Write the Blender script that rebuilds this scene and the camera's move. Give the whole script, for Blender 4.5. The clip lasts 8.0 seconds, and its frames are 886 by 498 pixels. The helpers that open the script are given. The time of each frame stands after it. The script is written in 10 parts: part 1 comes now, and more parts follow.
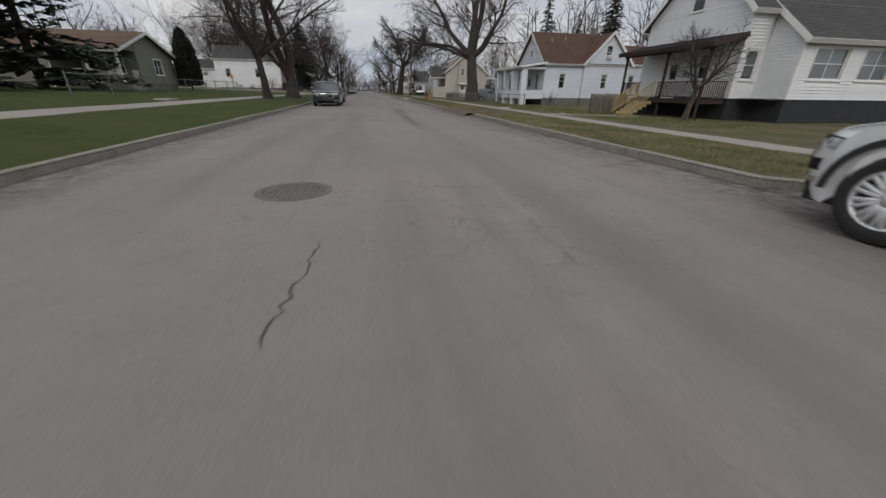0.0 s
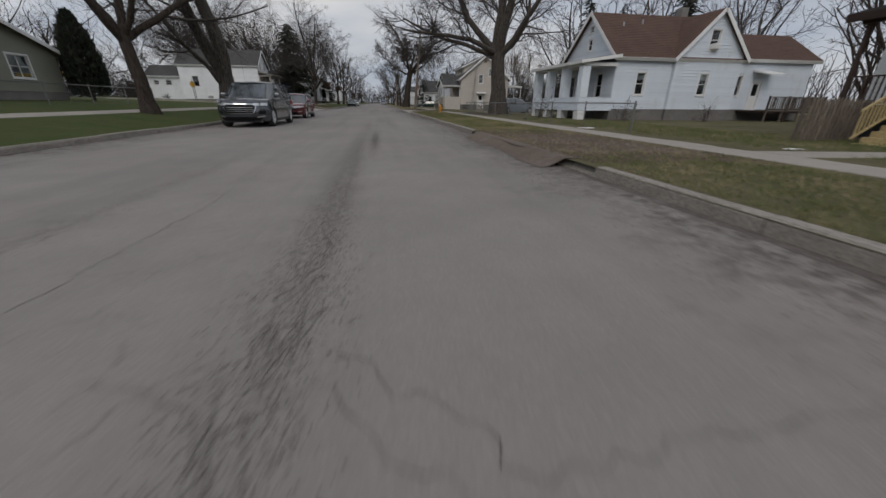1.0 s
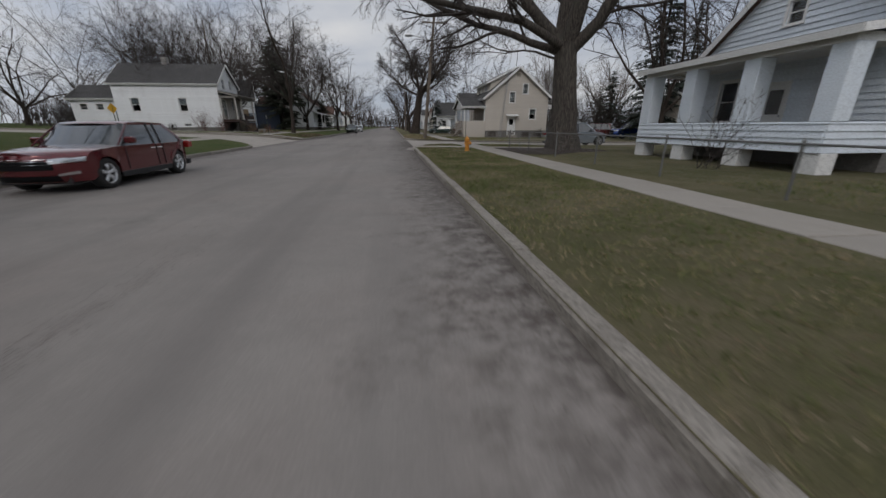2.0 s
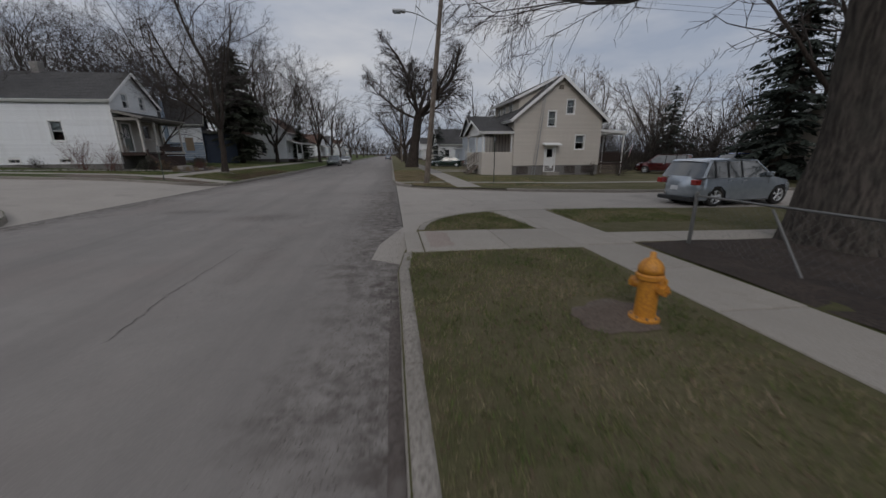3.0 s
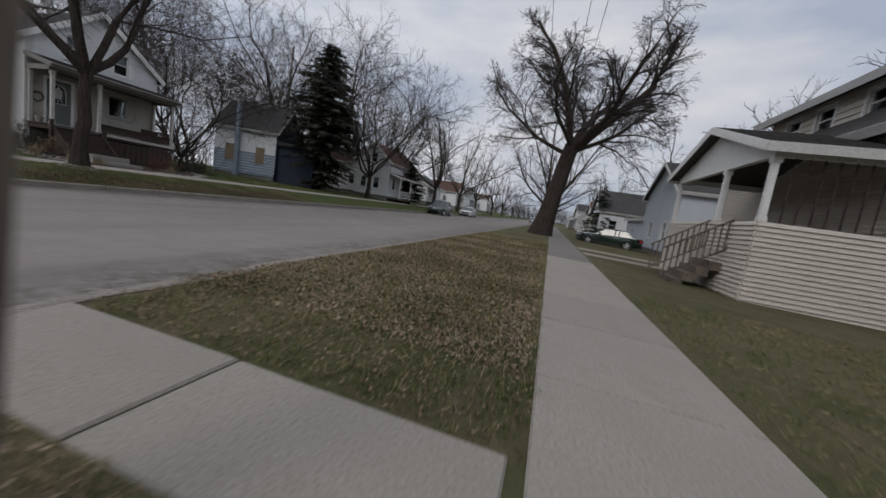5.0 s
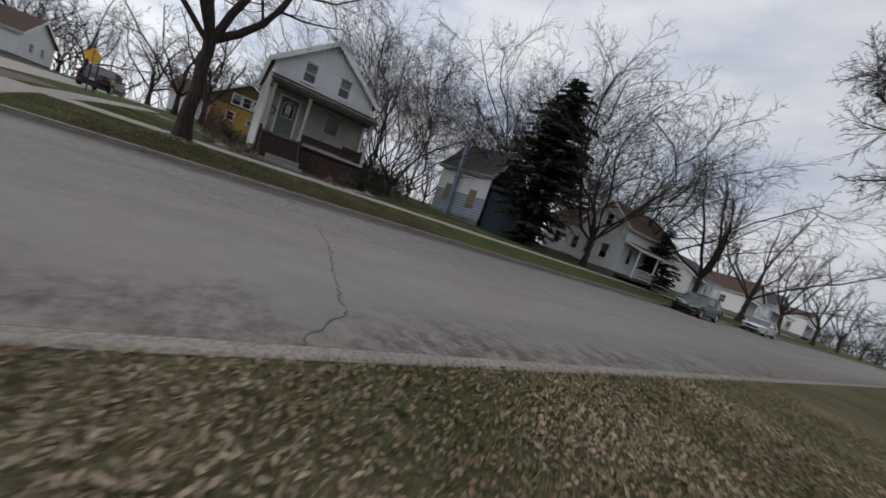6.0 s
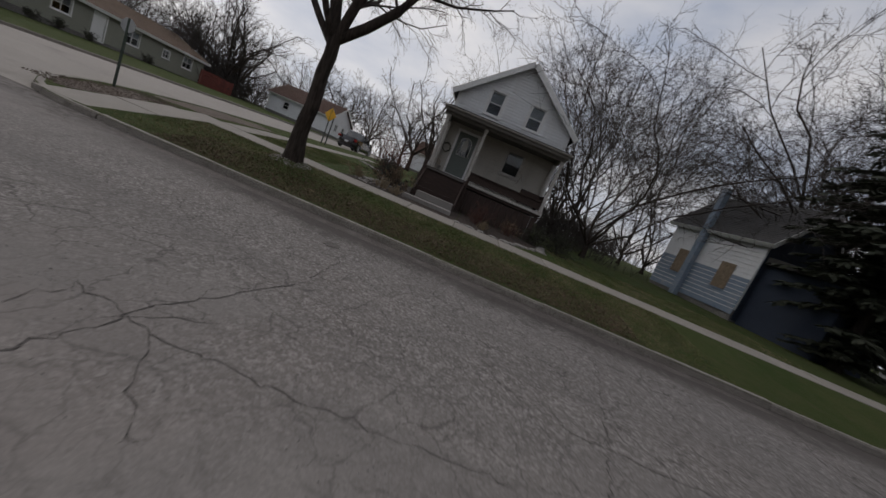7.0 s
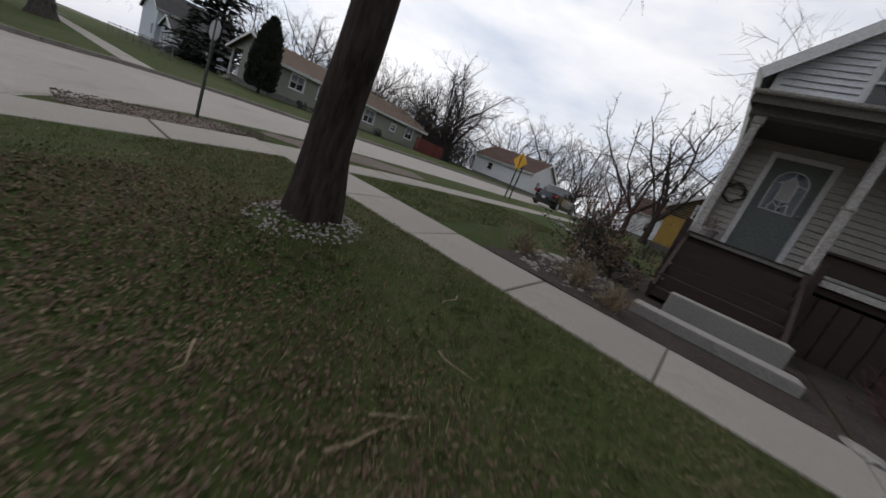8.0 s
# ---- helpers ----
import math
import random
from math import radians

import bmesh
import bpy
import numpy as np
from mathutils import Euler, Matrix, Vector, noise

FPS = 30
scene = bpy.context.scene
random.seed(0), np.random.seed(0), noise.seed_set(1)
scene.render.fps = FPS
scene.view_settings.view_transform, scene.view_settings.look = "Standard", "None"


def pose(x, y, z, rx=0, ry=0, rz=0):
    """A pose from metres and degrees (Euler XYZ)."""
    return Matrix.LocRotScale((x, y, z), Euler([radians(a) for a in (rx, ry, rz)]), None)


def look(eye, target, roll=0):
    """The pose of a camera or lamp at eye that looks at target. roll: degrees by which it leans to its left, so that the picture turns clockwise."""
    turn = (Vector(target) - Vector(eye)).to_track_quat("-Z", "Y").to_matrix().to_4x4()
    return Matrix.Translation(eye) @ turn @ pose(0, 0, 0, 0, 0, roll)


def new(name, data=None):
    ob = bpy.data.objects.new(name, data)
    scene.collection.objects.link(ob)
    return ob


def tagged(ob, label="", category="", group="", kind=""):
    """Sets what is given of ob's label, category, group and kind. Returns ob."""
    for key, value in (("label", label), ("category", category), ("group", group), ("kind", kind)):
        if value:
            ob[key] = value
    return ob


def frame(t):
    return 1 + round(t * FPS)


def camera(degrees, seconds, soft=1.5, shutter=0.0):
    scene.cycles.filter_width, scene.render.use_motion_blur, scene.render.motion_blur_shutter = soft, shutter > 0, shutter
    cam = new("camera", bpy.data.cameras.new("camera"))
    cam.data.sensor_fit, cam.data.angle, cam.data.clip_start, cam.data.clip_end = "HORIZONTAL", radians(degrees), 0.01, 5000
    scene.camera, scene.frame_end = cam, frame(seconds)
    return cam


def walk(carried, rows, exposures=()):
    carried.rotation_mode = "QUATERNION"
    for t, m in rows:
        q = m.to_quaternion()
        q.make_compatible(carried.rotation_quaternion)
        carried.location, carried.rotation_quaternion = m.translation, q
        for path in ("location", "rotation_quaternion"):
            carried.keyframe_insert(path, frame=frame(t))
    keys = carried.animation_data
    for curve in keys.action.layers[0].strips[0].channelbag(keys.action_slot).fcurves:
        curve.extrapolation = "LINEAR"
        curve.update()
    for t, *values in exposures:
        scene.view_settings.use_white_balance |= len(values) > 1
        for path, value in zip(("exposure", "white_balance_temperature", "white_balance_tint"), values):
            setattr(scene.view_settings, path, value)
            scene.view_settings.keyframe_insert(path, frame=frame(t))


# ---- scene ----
cam = camera(103.0, 8.0, shutter=0.1)
PATH = [
    (0, (-0.301, -6.13, 1.19), (0.067, -4.343, 0.37), 0.8),
    (0.5, (0.46, 0.509, 1.13), (0.83, 2.305, 0.332), 0.7),
    (1, (2.003, 7.637, 0.964), (2.318, 9.457, 0.197), 0.4),
    (1.5, (3.204, 15.311, 1.026), (3.451, 17.159, 0.302), -0.1),
    (3, (4.98, 38.619, 1.809), (5.247, 40.531, 1.284), -0.5),
    (3.5, (6.031, 44.158, 1.675), (6.218, 46.091, 1.197), 0.2),
    (4, (6.935, 49.496, 1.345), (6.978, 51.451, 0.923), 1.4),
    (5.3, (8.279, 62.102, 1.123), (7.397, 63.887, 0.926), 12.1),
    (5.5, (7.854, 64.171, 1.101), (6.716, 65.807, 0.923), 14.5),
    (5.7, (7.497, 65.96, 1.051), (6.123, 67.402, 0.873), 16.5),
    (6, (6.81, 68.284, 1.037), (5.153, 69.387, 0.847), 19.1),
    (6.3, (5.61, 70.088, 1.083), (3.757, 70.82, 0.904), 21.7),
    (6.5, (4.819, 70.783, 1.255), (2.897, 71.282, 1.011), 21.8),
    (7, (1.841, 71.652, 1.471), (-0.134, 71.617, 1.153), 23.1),
    (7.5, (-1.623, 71.636, 1.496), (-3.488, 71.018, 1.119), 22.7),
    (8, (-5.208, 69.838, 1.516), (-6.818, 68.739, 1.067), 22.4),
]
walk(cam, [(t, look(eye, target, roll)) for t, eye, target, roll in PATH], exposures=((0, 0.15, 7000, 12), (0.5, 0.05, 7000, 12), (1, 0.0, 6850, 11), (1.5, 0.0, 6800, 11), (3, -0.24, 6650, 12), (3.5, 0.1, 6700, 12), (4.1, 0.17, 6700, 12), (5.5, 0.01, 6700, 13), (6.0, 0.1, 6700, 12), (6.5, -0.02, 7000, 14), (7.0, -0.38, 6900, 14), (7.5, -0.27, 6900, 14), (8, 0.02, 6750, 12)))

# ---- sky and light ----
world = bpy.data.worlds.new("overcast_sky")
scene.world = world
world.use_nodes = True
wt = world.node_tree
wt.nodes.clear()
w_out = wt.nodes.new("ShaderNodeOutputWorld")
w_bg = wt.nodes.new("ShaderNodeBackground")
w_sky = wt.nodes.new("ShaderNodeTexSky")
w_sky.sky_type, w_sky.sun_disc = "NISHITA", False
w_sky.sun_elevation, w_sky.sun_rotation = radians(38), radians(200)
w_co = wt.nodes.new("ShaderNodeTexCoord")
w_map = wt.nodes.new("ShaderNodeMapping")
w_map.inputs["Scale"].default_value = (1.0, 1.0, 3.2)
w_noise = wt.nodes.new("ShaderNodeTexNoise")
w_noise.inputs["Scale"].default_value = 2.1
w_noise.inputs["Detail"].default_value = 7.0
w_noise.inputs["Roughness"].default_value = 0.52
w_ramp = wt.nodes.new("ShaderNodeValToRGB")
w_ramp.color_ramp.elements[0].position, w_ramp.color_ramp.elements[0].color = 0.34, (4.7, 5.5, 6.9, 1)
w_ramp.color_ramp.elements[1].position, w_ramp.color_ramp.elements[1].color = 0.68, (9.0, 9.25, 9.6, 1)
w_mix = wt.nodes.new("ShaderNodeMix")
w_mix.data_type = "RGBA"
w_mix.inputs[0].default_value = 0.93
wt.links.new(w_co.outputs["Generated"], w_map.inputs["Vector"])
wt.links.new(w_map.outputs[0], w_noise.inputs["Vector"])
wt.links.new(w_noise.outputs[0], w_ramp.inputs[0])
wt.links.new(w_sky.outputs[0], w_mix.inputs["A"])
wt.links.new(w_ramp.outputs[0], w_mix.inputs["B"])
# the cloud is brighter towards the veiled sun in the south-west
w_dot = wt.nodes.new("ShaderNodeVectorMath")
w_dot.operation = "DOT_PRODUCT"
w_dot.inputs[1].default_value = (-0.3, -0.85, 0.42)
wt.links.new(w_co.outputs["Generated"], w_dot.inputs[0])
w_range = wt.nodes.new("ShaderNodeMapRange")
w_range.inputs["From Min"].default_value, w_range.inputs["From Max"].default_value = -0.8, 0.9
w_range.inputs["To Min"].default_value, w_range.inputs["To Max"].default_value = 0.74, 1.16
wt.links.new(w_dot.outputs["Value"], w_range.inputs["Value"])
w_scale = wt.nodes.new("ShaderNodeVectorMath")
w_scale.operation = "SCALE"
wt.links.new(w_mix.outputs["Result"], w_scale.inputs[0])
wt.links.new(w_range.outputs[0], w_scale.inputs["Scale"])
wt.links.new(w_scale.outputs[0], w_bg.inputs["Color"])
w_bg.inputs["Strength"].default_value = 0.1
wt.links.new(w_bg.outputs[0], w_out.inputs["Surface"])

sun_data = bpy.data.lights.new("sun", "SUN")
sun_data.energy, sun_data.angle, sun_data.color = 0.6, radians(25), (1.0, 0.96, 0.9)
sun = new("sun", sun_data)
sun.matrix_world = look((0, 0, 60), (0 + 0.27, 0 + 0.74, 60 - 0.62))

# ---- materials ----
def nodes_of(name):
    m = bpy.data.materials.new(name)
    m.use_nodes = True
    return m, m.node_tree, m.node_tree.nodes["Principled BSDF"]


def lin(c):
    return (*c, 1.0)


def noise_node(nt, scale, detail=4.0, rough=0.55, vec=None):
    n = nt.nodes.new("ShaderNodeTexNoise")
    n.inputs["Scale"].default_value = scale
    n.inputs["Detail"].default_value = detail
    n.inputs["Roughness"].default_value = rough
    if vec is not None:
        nt.links.new(vec, n.inputs["Vector"])
    return n


def mix_node(nt, fac, a, b, kind="MIX"):
    n = nt.nodes.new("ShaderNodeMix")
    n.data_type, n.blend_type = "RGBA", kind
    for socket, value in ((n.inputs[0], fac), (n.inputs["A"], a), (n.inputs["B"], b)):
        if isinstance(value, bpy.types.NodeSocket):
            nt.links.new(value, socket)
        elif isinstance(value, tuple):
            socket.default_value = lin(value) if len(value) == 3 else value
        else:
            socket.default_value = value
    return n.outputs["Result"]


def ramp_node(nt, src, a, b, lo=0.0, hi=1.0):
    r = nt.nodes.new("ShaderNodeMapRange")
    r.inputs["From Min"].default_value, r.inputs["From Max"].default_value = a, b
    r.inputs["To Min"].default_value, r.inputs["To Max"].default_value = lo, hi
    nt.links.new(src, r.inputs["Value"])
    return r.outputs[0]


def bump_node(nt, bsdf, height, strength, dist=0.01):
    b = nt.nodes.new("ShaderNodeBump")
    b.inputs["Strength"].default_value, b.inputs["Distance"].default_value = strength, dist
    nt.links.new(height, b.inputs["Height"])
    nt.links.new(b.outputs[0], bsdf.inputs["Normal"])


def surface(name, c1, c2, c3=None, big=0.6, fine=40.0, rough=0.85, bump=0.3, dist=0.01, metal=0.0, vary=0.0, stretch=(1, 1, 1), spec=0.5, stain=None):
    """A worn surface: two colours mixed by broad noise, a third by fine grain, with relief."""
    m, nt, bs = nodes_of(name)
    co = nt.nodes.new("ShaderNodeTexCoord")
    mp = nt.nodes.new("ShaderNodeMapping")
    mp.inputs["Scale"].default_value = stretch
    nt.links.new(co.outputs["Object"], mp.inputs["Vector"])
    v = mp.outputs[0]
    n1 = noise_node(nt, big, 5.0, 0.6, v)
    n2 = noise_node(nt, fine, 3.0, 0.6, v)
    col = mix_node(nt, ramp_node(nt, n1.outputs[0], 0.3, 0.7), c1, c2)
    col = mix_node(nt, ramp_node(nt, n2.outputs[0], 0.42, 0.68), col, c3 or tuple(0.6 * x for x in c1))
    if stain:
        n3 = noise_node(nt, stain[1], 6.0, 0.7, co.outputs["Object"])
        col = mix_node(nt, ramp_node(nt, n3.outputs[0], 0.54, 0.72, 0.0, stain[2]), col, stain[0])
    if vary:
        inf = nt.nodes.new("ShaderNodeObjectInfo")
        hs = nt.nodes.new("ShaderNodeHueSaturation")
        nt.links.new(ramp_node(nt, inf.outputs["Random"], 0, 1, 1 - vary, 1 + vary), hs.inputs["Value"])
        nt.links.new(col, hs.inputs["Color"])
        col = hs.outputs[0]
    nt.links.new(col, bs.inputs["Base Color"])
    bs.inputs["Roughness"].default_value = rough
    bs.inputs["Metallic"].default_value = metal
    bs.inputs["Specular IOR Level"].default_value = spec
    if bump:
        bump_node(nt, bs, n2.outputs[0], bump, dist)
    return m


def plain(name, c, rough=0.5, metal=0.0, coat=0.0, spec=0.5):
    m, nt, bs = nodes_of(name)
    co = nt.nodes.new("ShaderNodeTexCoord")
    n = noise_node(nt, 6.0, 5.0, 0.6, co.outputs["Object"])
    nt.links.new(mix_node(nt, ramp_node(nt, n.outputs[0], 0.3, 0.7), tuple(x * 0.9 for x in c), tuple(min(1, x * 1.08) for x in c)), bs.inputs["Base Color"])
    nt.links.new(ramp_node(nt, n.outputs[0], 0.2, 0.8, rough * 0.85, min(1, rough * 1.15)), bs.inputs["Roughness"])
    bs.inputs["Metallic"].default_value = metal
    bs.inputs["Coat Weight"].default_value = coat
    bs.inputs["Coat Roughness"].default_value = 0.08
    bs.inputs["Specular IOR Level"].default_value = spec
    return m


def glass_pane(name, tint=(0.6, 0.65, 0.68)):
    m, nt, bs = nodes_of(name)
    bs.inputs["Base Color"].default_value = lin(tint)
    bs.inputs["Roughness"].default_value = 0.03
    bs.inputs["Transmission Weight"].default_value = 1.0
    bs.inputs["IOR"].default_value = 1.45
    return m


# ---- mesh helpers ----
def mesh_object(name, bm, material, smooth=False):
    me = bpy.data.meshes.new(name)
    bmesh.ops.recalc_face_normals(bm, faces=bm.faces)
    bm.to_mesh(me)
    bm.free()
    if smooth:
        for p in me.polygons:
            p.use_smooth = True
    if material:
        me.materials.append(material)
    return new(name, me)


def part(name, bm, material, parent, label="", smooth=False):
    ob = mesh_object(name, bm, material, smooth)
    ob.parent = parent
    if label:
        tagged(ob, label)
    return ob


def shared(name, me, parent, m):
    """One more object on a mesh that others share."""
    ob = new(name, me)
    ob.parent = parent
    ob.matrix_basis = m
    return ob


def mesh_data(name, bm, material):
    me = bpy.data.meshes.new(name)
    bmesh.ops.recalc_face_normals(bm, faces=bm.faces)
    bm.to_mesh(me)
    bm.free()
    me.materials.append(material)
    return me


def thing(name, label, category, at=(0, 0, 0), turn=0.0, group="", kind=""):
    ob = new(name)
    ob.empty_display_size = 0.2
    ob.matrix_basis = pose(*at, 0, 0, turn)
    return tagged(ob, label, category, group, kind)


def box(bm, x0, y0, z0, x1, y1, z1, m=None):
    r = bmesh.ops.create_cube(bm, size=1.0)
    k = Matrix.LocRotScale(((x0 + x1) / 2, (y0 + y1) / 2, (z0 + z1) / 2), None, (abs(x1 - x0), abs(y1 - y0), abs(z1 - z0)))
    bmesh.ops.transform(bm, matrix=(m @ k) if m else k, verts=r["verts"])
    return r["verts"]


def soft_box(bm, x0, y0, z0, x1, y1, z1, r=0.02, m=None, seg=1):
    b = bmesh.new()
    box(b, x0, y0, z0, x1, y1, z1)
    bmesh.ops.bevel(b, geom=list(b.edges), offset=r, segments=seg, affect="EDGES", profile=0.6)
    if m:
        bmesh.ops.transform(b, matrix=m, verts=b.verts)
    me = bpy.data.meshes.new("tmp")
    b.to_mesh(me)
    b.free()
    bm.from_mesh(me)
    bpy.data.meshes.remove(me)


def rod(bm, p, q, r0, r1=None, n=8, caps=True):
    p, q = Vector(p), Vector(q)
    d = q - p
    res = bmesh.ops.create_cone(bm, cap_ends=caps, segments=n, radius1=r0, radius2=r0 if r1 is None else r1, depth=d.length)
    m = Matrix.Translation((p + q) / 2) @ d.to_track_quat("Z", "Y").to_matrix().to_4x4()
    bmesh.ops.transform(bm, matrix=m, verts=res["verts"])


def prism(bm, outline, depth):
    """Extrudes a closed outline of 3D points by the vector depth."""
    vs = [bm.verts.new(p) for p in outline]
    f = bm.faces.new(vs)
    out = bmesh.ops.extrude_face_region(bm, geom=[f])
    bmesh.ops.translate(bm, vec=Vector(depth), verts=[v for v in out["geom"] if isinstance(v, bmesh.types.BMVert)])


def sheet(bm, outline, holes, to3d, depth):
    """A flat outline of (u, z) with rectangular holes, made solid by the vector depth."""
    edges = []
    for loop in [outline] + [[(a, c), (b, c), (b, d), (a, d)] for a, b, c, d in holes]:
        vs = [bm.verts.new(to3d(*p)) for p in loop]
        edges += [bm.edges.new((vs[i], vs[(i + 1) % len(vs)])) for i in range(len(vs))]
    fill = bmesh.ops.triangle_fill(bm, use_beauty=True, use_dissolve=False, edges=edges)
    faces = [g for g in fill["geom"] if isinstance(g, bmesh.types.BMFace)]
    out = bmesh.ops.extrude_face_region(bm, geom=faces)
    bmesh.ops.translate(bm, vec=Vector(depth), verts=[v for v in out["geom"] if isinstance(v, bmesh.types.BMVert)])


def interp(x, xs, ys):
    return float(np.interp(x, xs, ys))

# ---- materials of the setting ----
def math_node(nt, kind, a, b, c=None, clamp=False):
    n = nt.nodes.new("ShaderNodeMath")
    n.operation, n.use_clamp = kind, clamp
    for socket, value in zip(n.inputs, (a, b, c)):
        if isinstance(value, bpy.types.NodeSocket):
            nt.links.new(value, socket)
        elif value is not None:
            socket.default_value = value
    return n.outputs[0]


def asphalt_material():
    m, nt, bs = nodes_of("worn_asphalt")
    co = nt.nodes.new("ShaderNodeTexCoord")
    o = co.outputs["Object"]
    big = noise_node(nt, 0.22, 5.0, 0.6, o)
    mid = noise_node(nt, 1.7, 6.0, 0.65, o)
    grit = noise_node(nt, 55.0, 2.0, 0.7, o)
    pos = nt.nodes.new("ShaderNodeSeparateXYZ")
    nt.links.new(o, pos.inputs[0])
    # the chippings lie bare on the western half, north of the crossing
    edge = noise_node(nt, 0.5, 3.0, 0.6, o)
    bare = math_node(nt, "MULTIPLY", ramp_node(nt, pos.outputs["Y"], 63.0, 68.0), ramp_node(nt, math_node(nt, "ADD", pos.outputs["X"], ramp_node(nt, edge.outputs[0], 0.3, 0.7, -1.2, 1.2)), -1.6, 0.8, 1.0, 0.0))
    coarse = math_node(nt, "MULTIPLY_ADD", bare, 0.75, 0.25)
    col = mix_node(nt, ramp_node(nt, big.outputs[0], 0.35, 0.65), (0.205, 0.187, 0.172), (0.25, 0.229, 0.211))
    col = mix_node(nt, ramp_node(nt, mid.outputs[0], 0.35, 0.75, 0.0, 0.45), col, (0.165, 0.15, 0.14))
    # faint reddish wash over broad stretches
    wash = noise_node(nt, 0.35, 4.0, 0.6, o)
    col = mix_node(nt, ramp_node(nt, wash.outputs[0], 0.5, 0.75, 0.0, 0.45), col, (0.24, 0.2, 0.18))
    col = mix_node(nt, math_node(nt, "MULTIPLY", coarse, ramp_node(nt, grit.outputs[0], 0.45, 0.75, 0.0, 0.6)), col, (0.095, 0.087, 0.08))
    for scale, pale, dark in ((85.0, 0.4, 0.4), (38.0, 0.6, 0.55)):
        chips = nt.nodes.new("ShaderNodeTexVoronoi")
        chips.inputs["Scale"].default_value = scale
        nt.links.new(o, chips.inputs["Vector"])
        bw = nt.nodes.new("ShaderNodeRGBToBW")
        nt.links.new(chips.outputs["Color"], bw.inputs[0])
        some = coarse if scale > 50 else bare
        col = mix_node(nt, math_node(nt, "MULTIPLY", some, ramp_node(nt, bw.outputs[0], 0.25, 0.6, dark, 0.0)), col, (0.1, 0.088, 0.08))
        col = mix_node(nt, math_node(nt, "MULTIPLY", some, ramp_node(nt, bw.outputs[0], 0.62, 0.8, 0.0, pale)), col, (0.36, 0.335, 0.315))
    # map cracking, in the worn stretches only
    warp = noise_node(nt, 3.0, 4.0, 0.6, o)
    add = nt.nodes.new("ShaderNodeVectorMath")
    add.operation = "MULTIPLY_ADD"
    add.inputs[1].default_value = (0.35, 0.35, 0.0)
    nt.links.new(warp.outputs["Color"], add.inputs[0])
    nt.links.new(o, add.inputs[2])
    worn = noise_node(nt, 0.16, 3.0, 0.5, o)
    for scale, width, deep, lo in ((2.0, 0.02, 0.8, 0.5), (5.0, 0.03, 0.5, 0.54)):
        net = nt.nodes.new("ShaderNodeTexVoronoi")
        net.feature = "DISTANCE_TO_EDGE"
        net.inputs["Scale"].default_value = scale
        nt.links.new(add.outputs[0], net.inputs["Vector"])
        line = nt.nodes.new("ShaderNodeMath")
        line.operation = "MULTIPLY"
        nt.links.new(ramp_node(nt, net.outputs["Distance"], 0.0, width, deep, 0.0), line.inputs[0])
        spread = nt.nodes.new("ShaderNodeMath")
        spread.operation = "MAXIMUM"
        nt.links.new(ramp_node(nt, worn.outputs[0], lo + 0.04, lo + 0.14, 0.0, 0.5), spread.inputs[0])
        west = nt.nodes.new("ShaderNodeMath")
        west.operation = "MULTIPLY"
        nt.links.new(ramp_node(nt, pos.outputs["Y"], 64.0, 68.0), west.inputs[0])
        nt.links.new(ramp_node(nt, pos.outputs["X"], -1.0, 1.6, 1.0, 0.12), west.inputs[1])
        nt.links.new(west.outputs[0], spread.inputs[1])
        nt.links.new(spread.outputs[0], line.inputs[1])
        gap = nt.nodes.new("ShaderNodeMath")
        gap.operation = "MULTIPLY"
        nt.links.new(line.outputs[0], gap.inputs[0])
        nt.links.new(ramp_node(nt, mid.outputs[0], 0.38, 0.5), gap.inputs[1])
        col = mix_node(nt, gap.outputs[0], col, (0.05, 0.044, 0.04))
    # dark grit washed along both gutters and long wheel tracks
    mp = nt.nodes.new("ShaderNodeMapping")
    mp.inputs["Scale"].default_value = (1.0, 0.06, 1.0)
    nt.links.new(o, mp.inputs["Vector"])
    streak = noise_node(nt, 0.9, 4.0, 0.6, mp.outputs[0])
    col = mix_node(nt, ramp_node(nt, streak.outputs[0], 0.48, 0.7, 0.0, 0.55), col, (0.14, 0.128, 0.12))
    sx = nt.nodes.new("ShaderNodeSeparateXYZ")
    nt.links.new(o, sx.inputs[0])
    ab = nt.nodes.new("ShaderNodeMath")
    ab.operation = "ABSOLUTE"
    nt.links.new(sx.outputs["X"], ab.inputs[0])
    wob = noise_node(nt, 0.8, 6.0, 0.75, o)
    ad = nt.nodes.new("ShaderNodeMath")
    ad.operation = "ADD"
    nt.links.new(ab.outputs[0], ad.inputs[0])
    nt.links.new(ramp_node(nt, wob.outputs[0], 0.3, 0.7, -1.0, 0.5), ad.inputs[1])
    gut = ramp_node(nt, ad.outputs[0], 3.5, 4.7, 0.0, 0.95)
    speck = noise_node(nt, 4.5, 7.0, 0.75, o)
    mu = nt.nodes.new("ShaderNodeMath")
    mu.operation = "MULTIPLY"
    nt.links.new(gut, mu.inputs[0])
    nt.links.new(ramp_node(nt, speck.outputs[0], 0.4, 0.58), mu.inputs[1])
    col = mix_node(nt, mu.outputs[0], col, (0.075, 0.062, 0.055))
    damp = math_node(nt, "MULTIPLY", ramp_node(nt, pos.outputs["Y"], 64.0, 68.0), ramp_node(nt, math_node(nt, "ADD", pos.outputs["X"], ramp_node(nt, wob.outputs[0], 0.3, 0.7, -0.9, 0.9)), -4.6, -3.7, 0.85, 0.0))
    col = mix_node(nt, damp, col, (0.07, 0.06, 0.053))
    nt.links.new(col, bs.inputs["Base Color"])
    bs.inputs["Roughness"].default_value = 0.9
    bs.inputs["Specular IOR Level"].default_value = 0.3
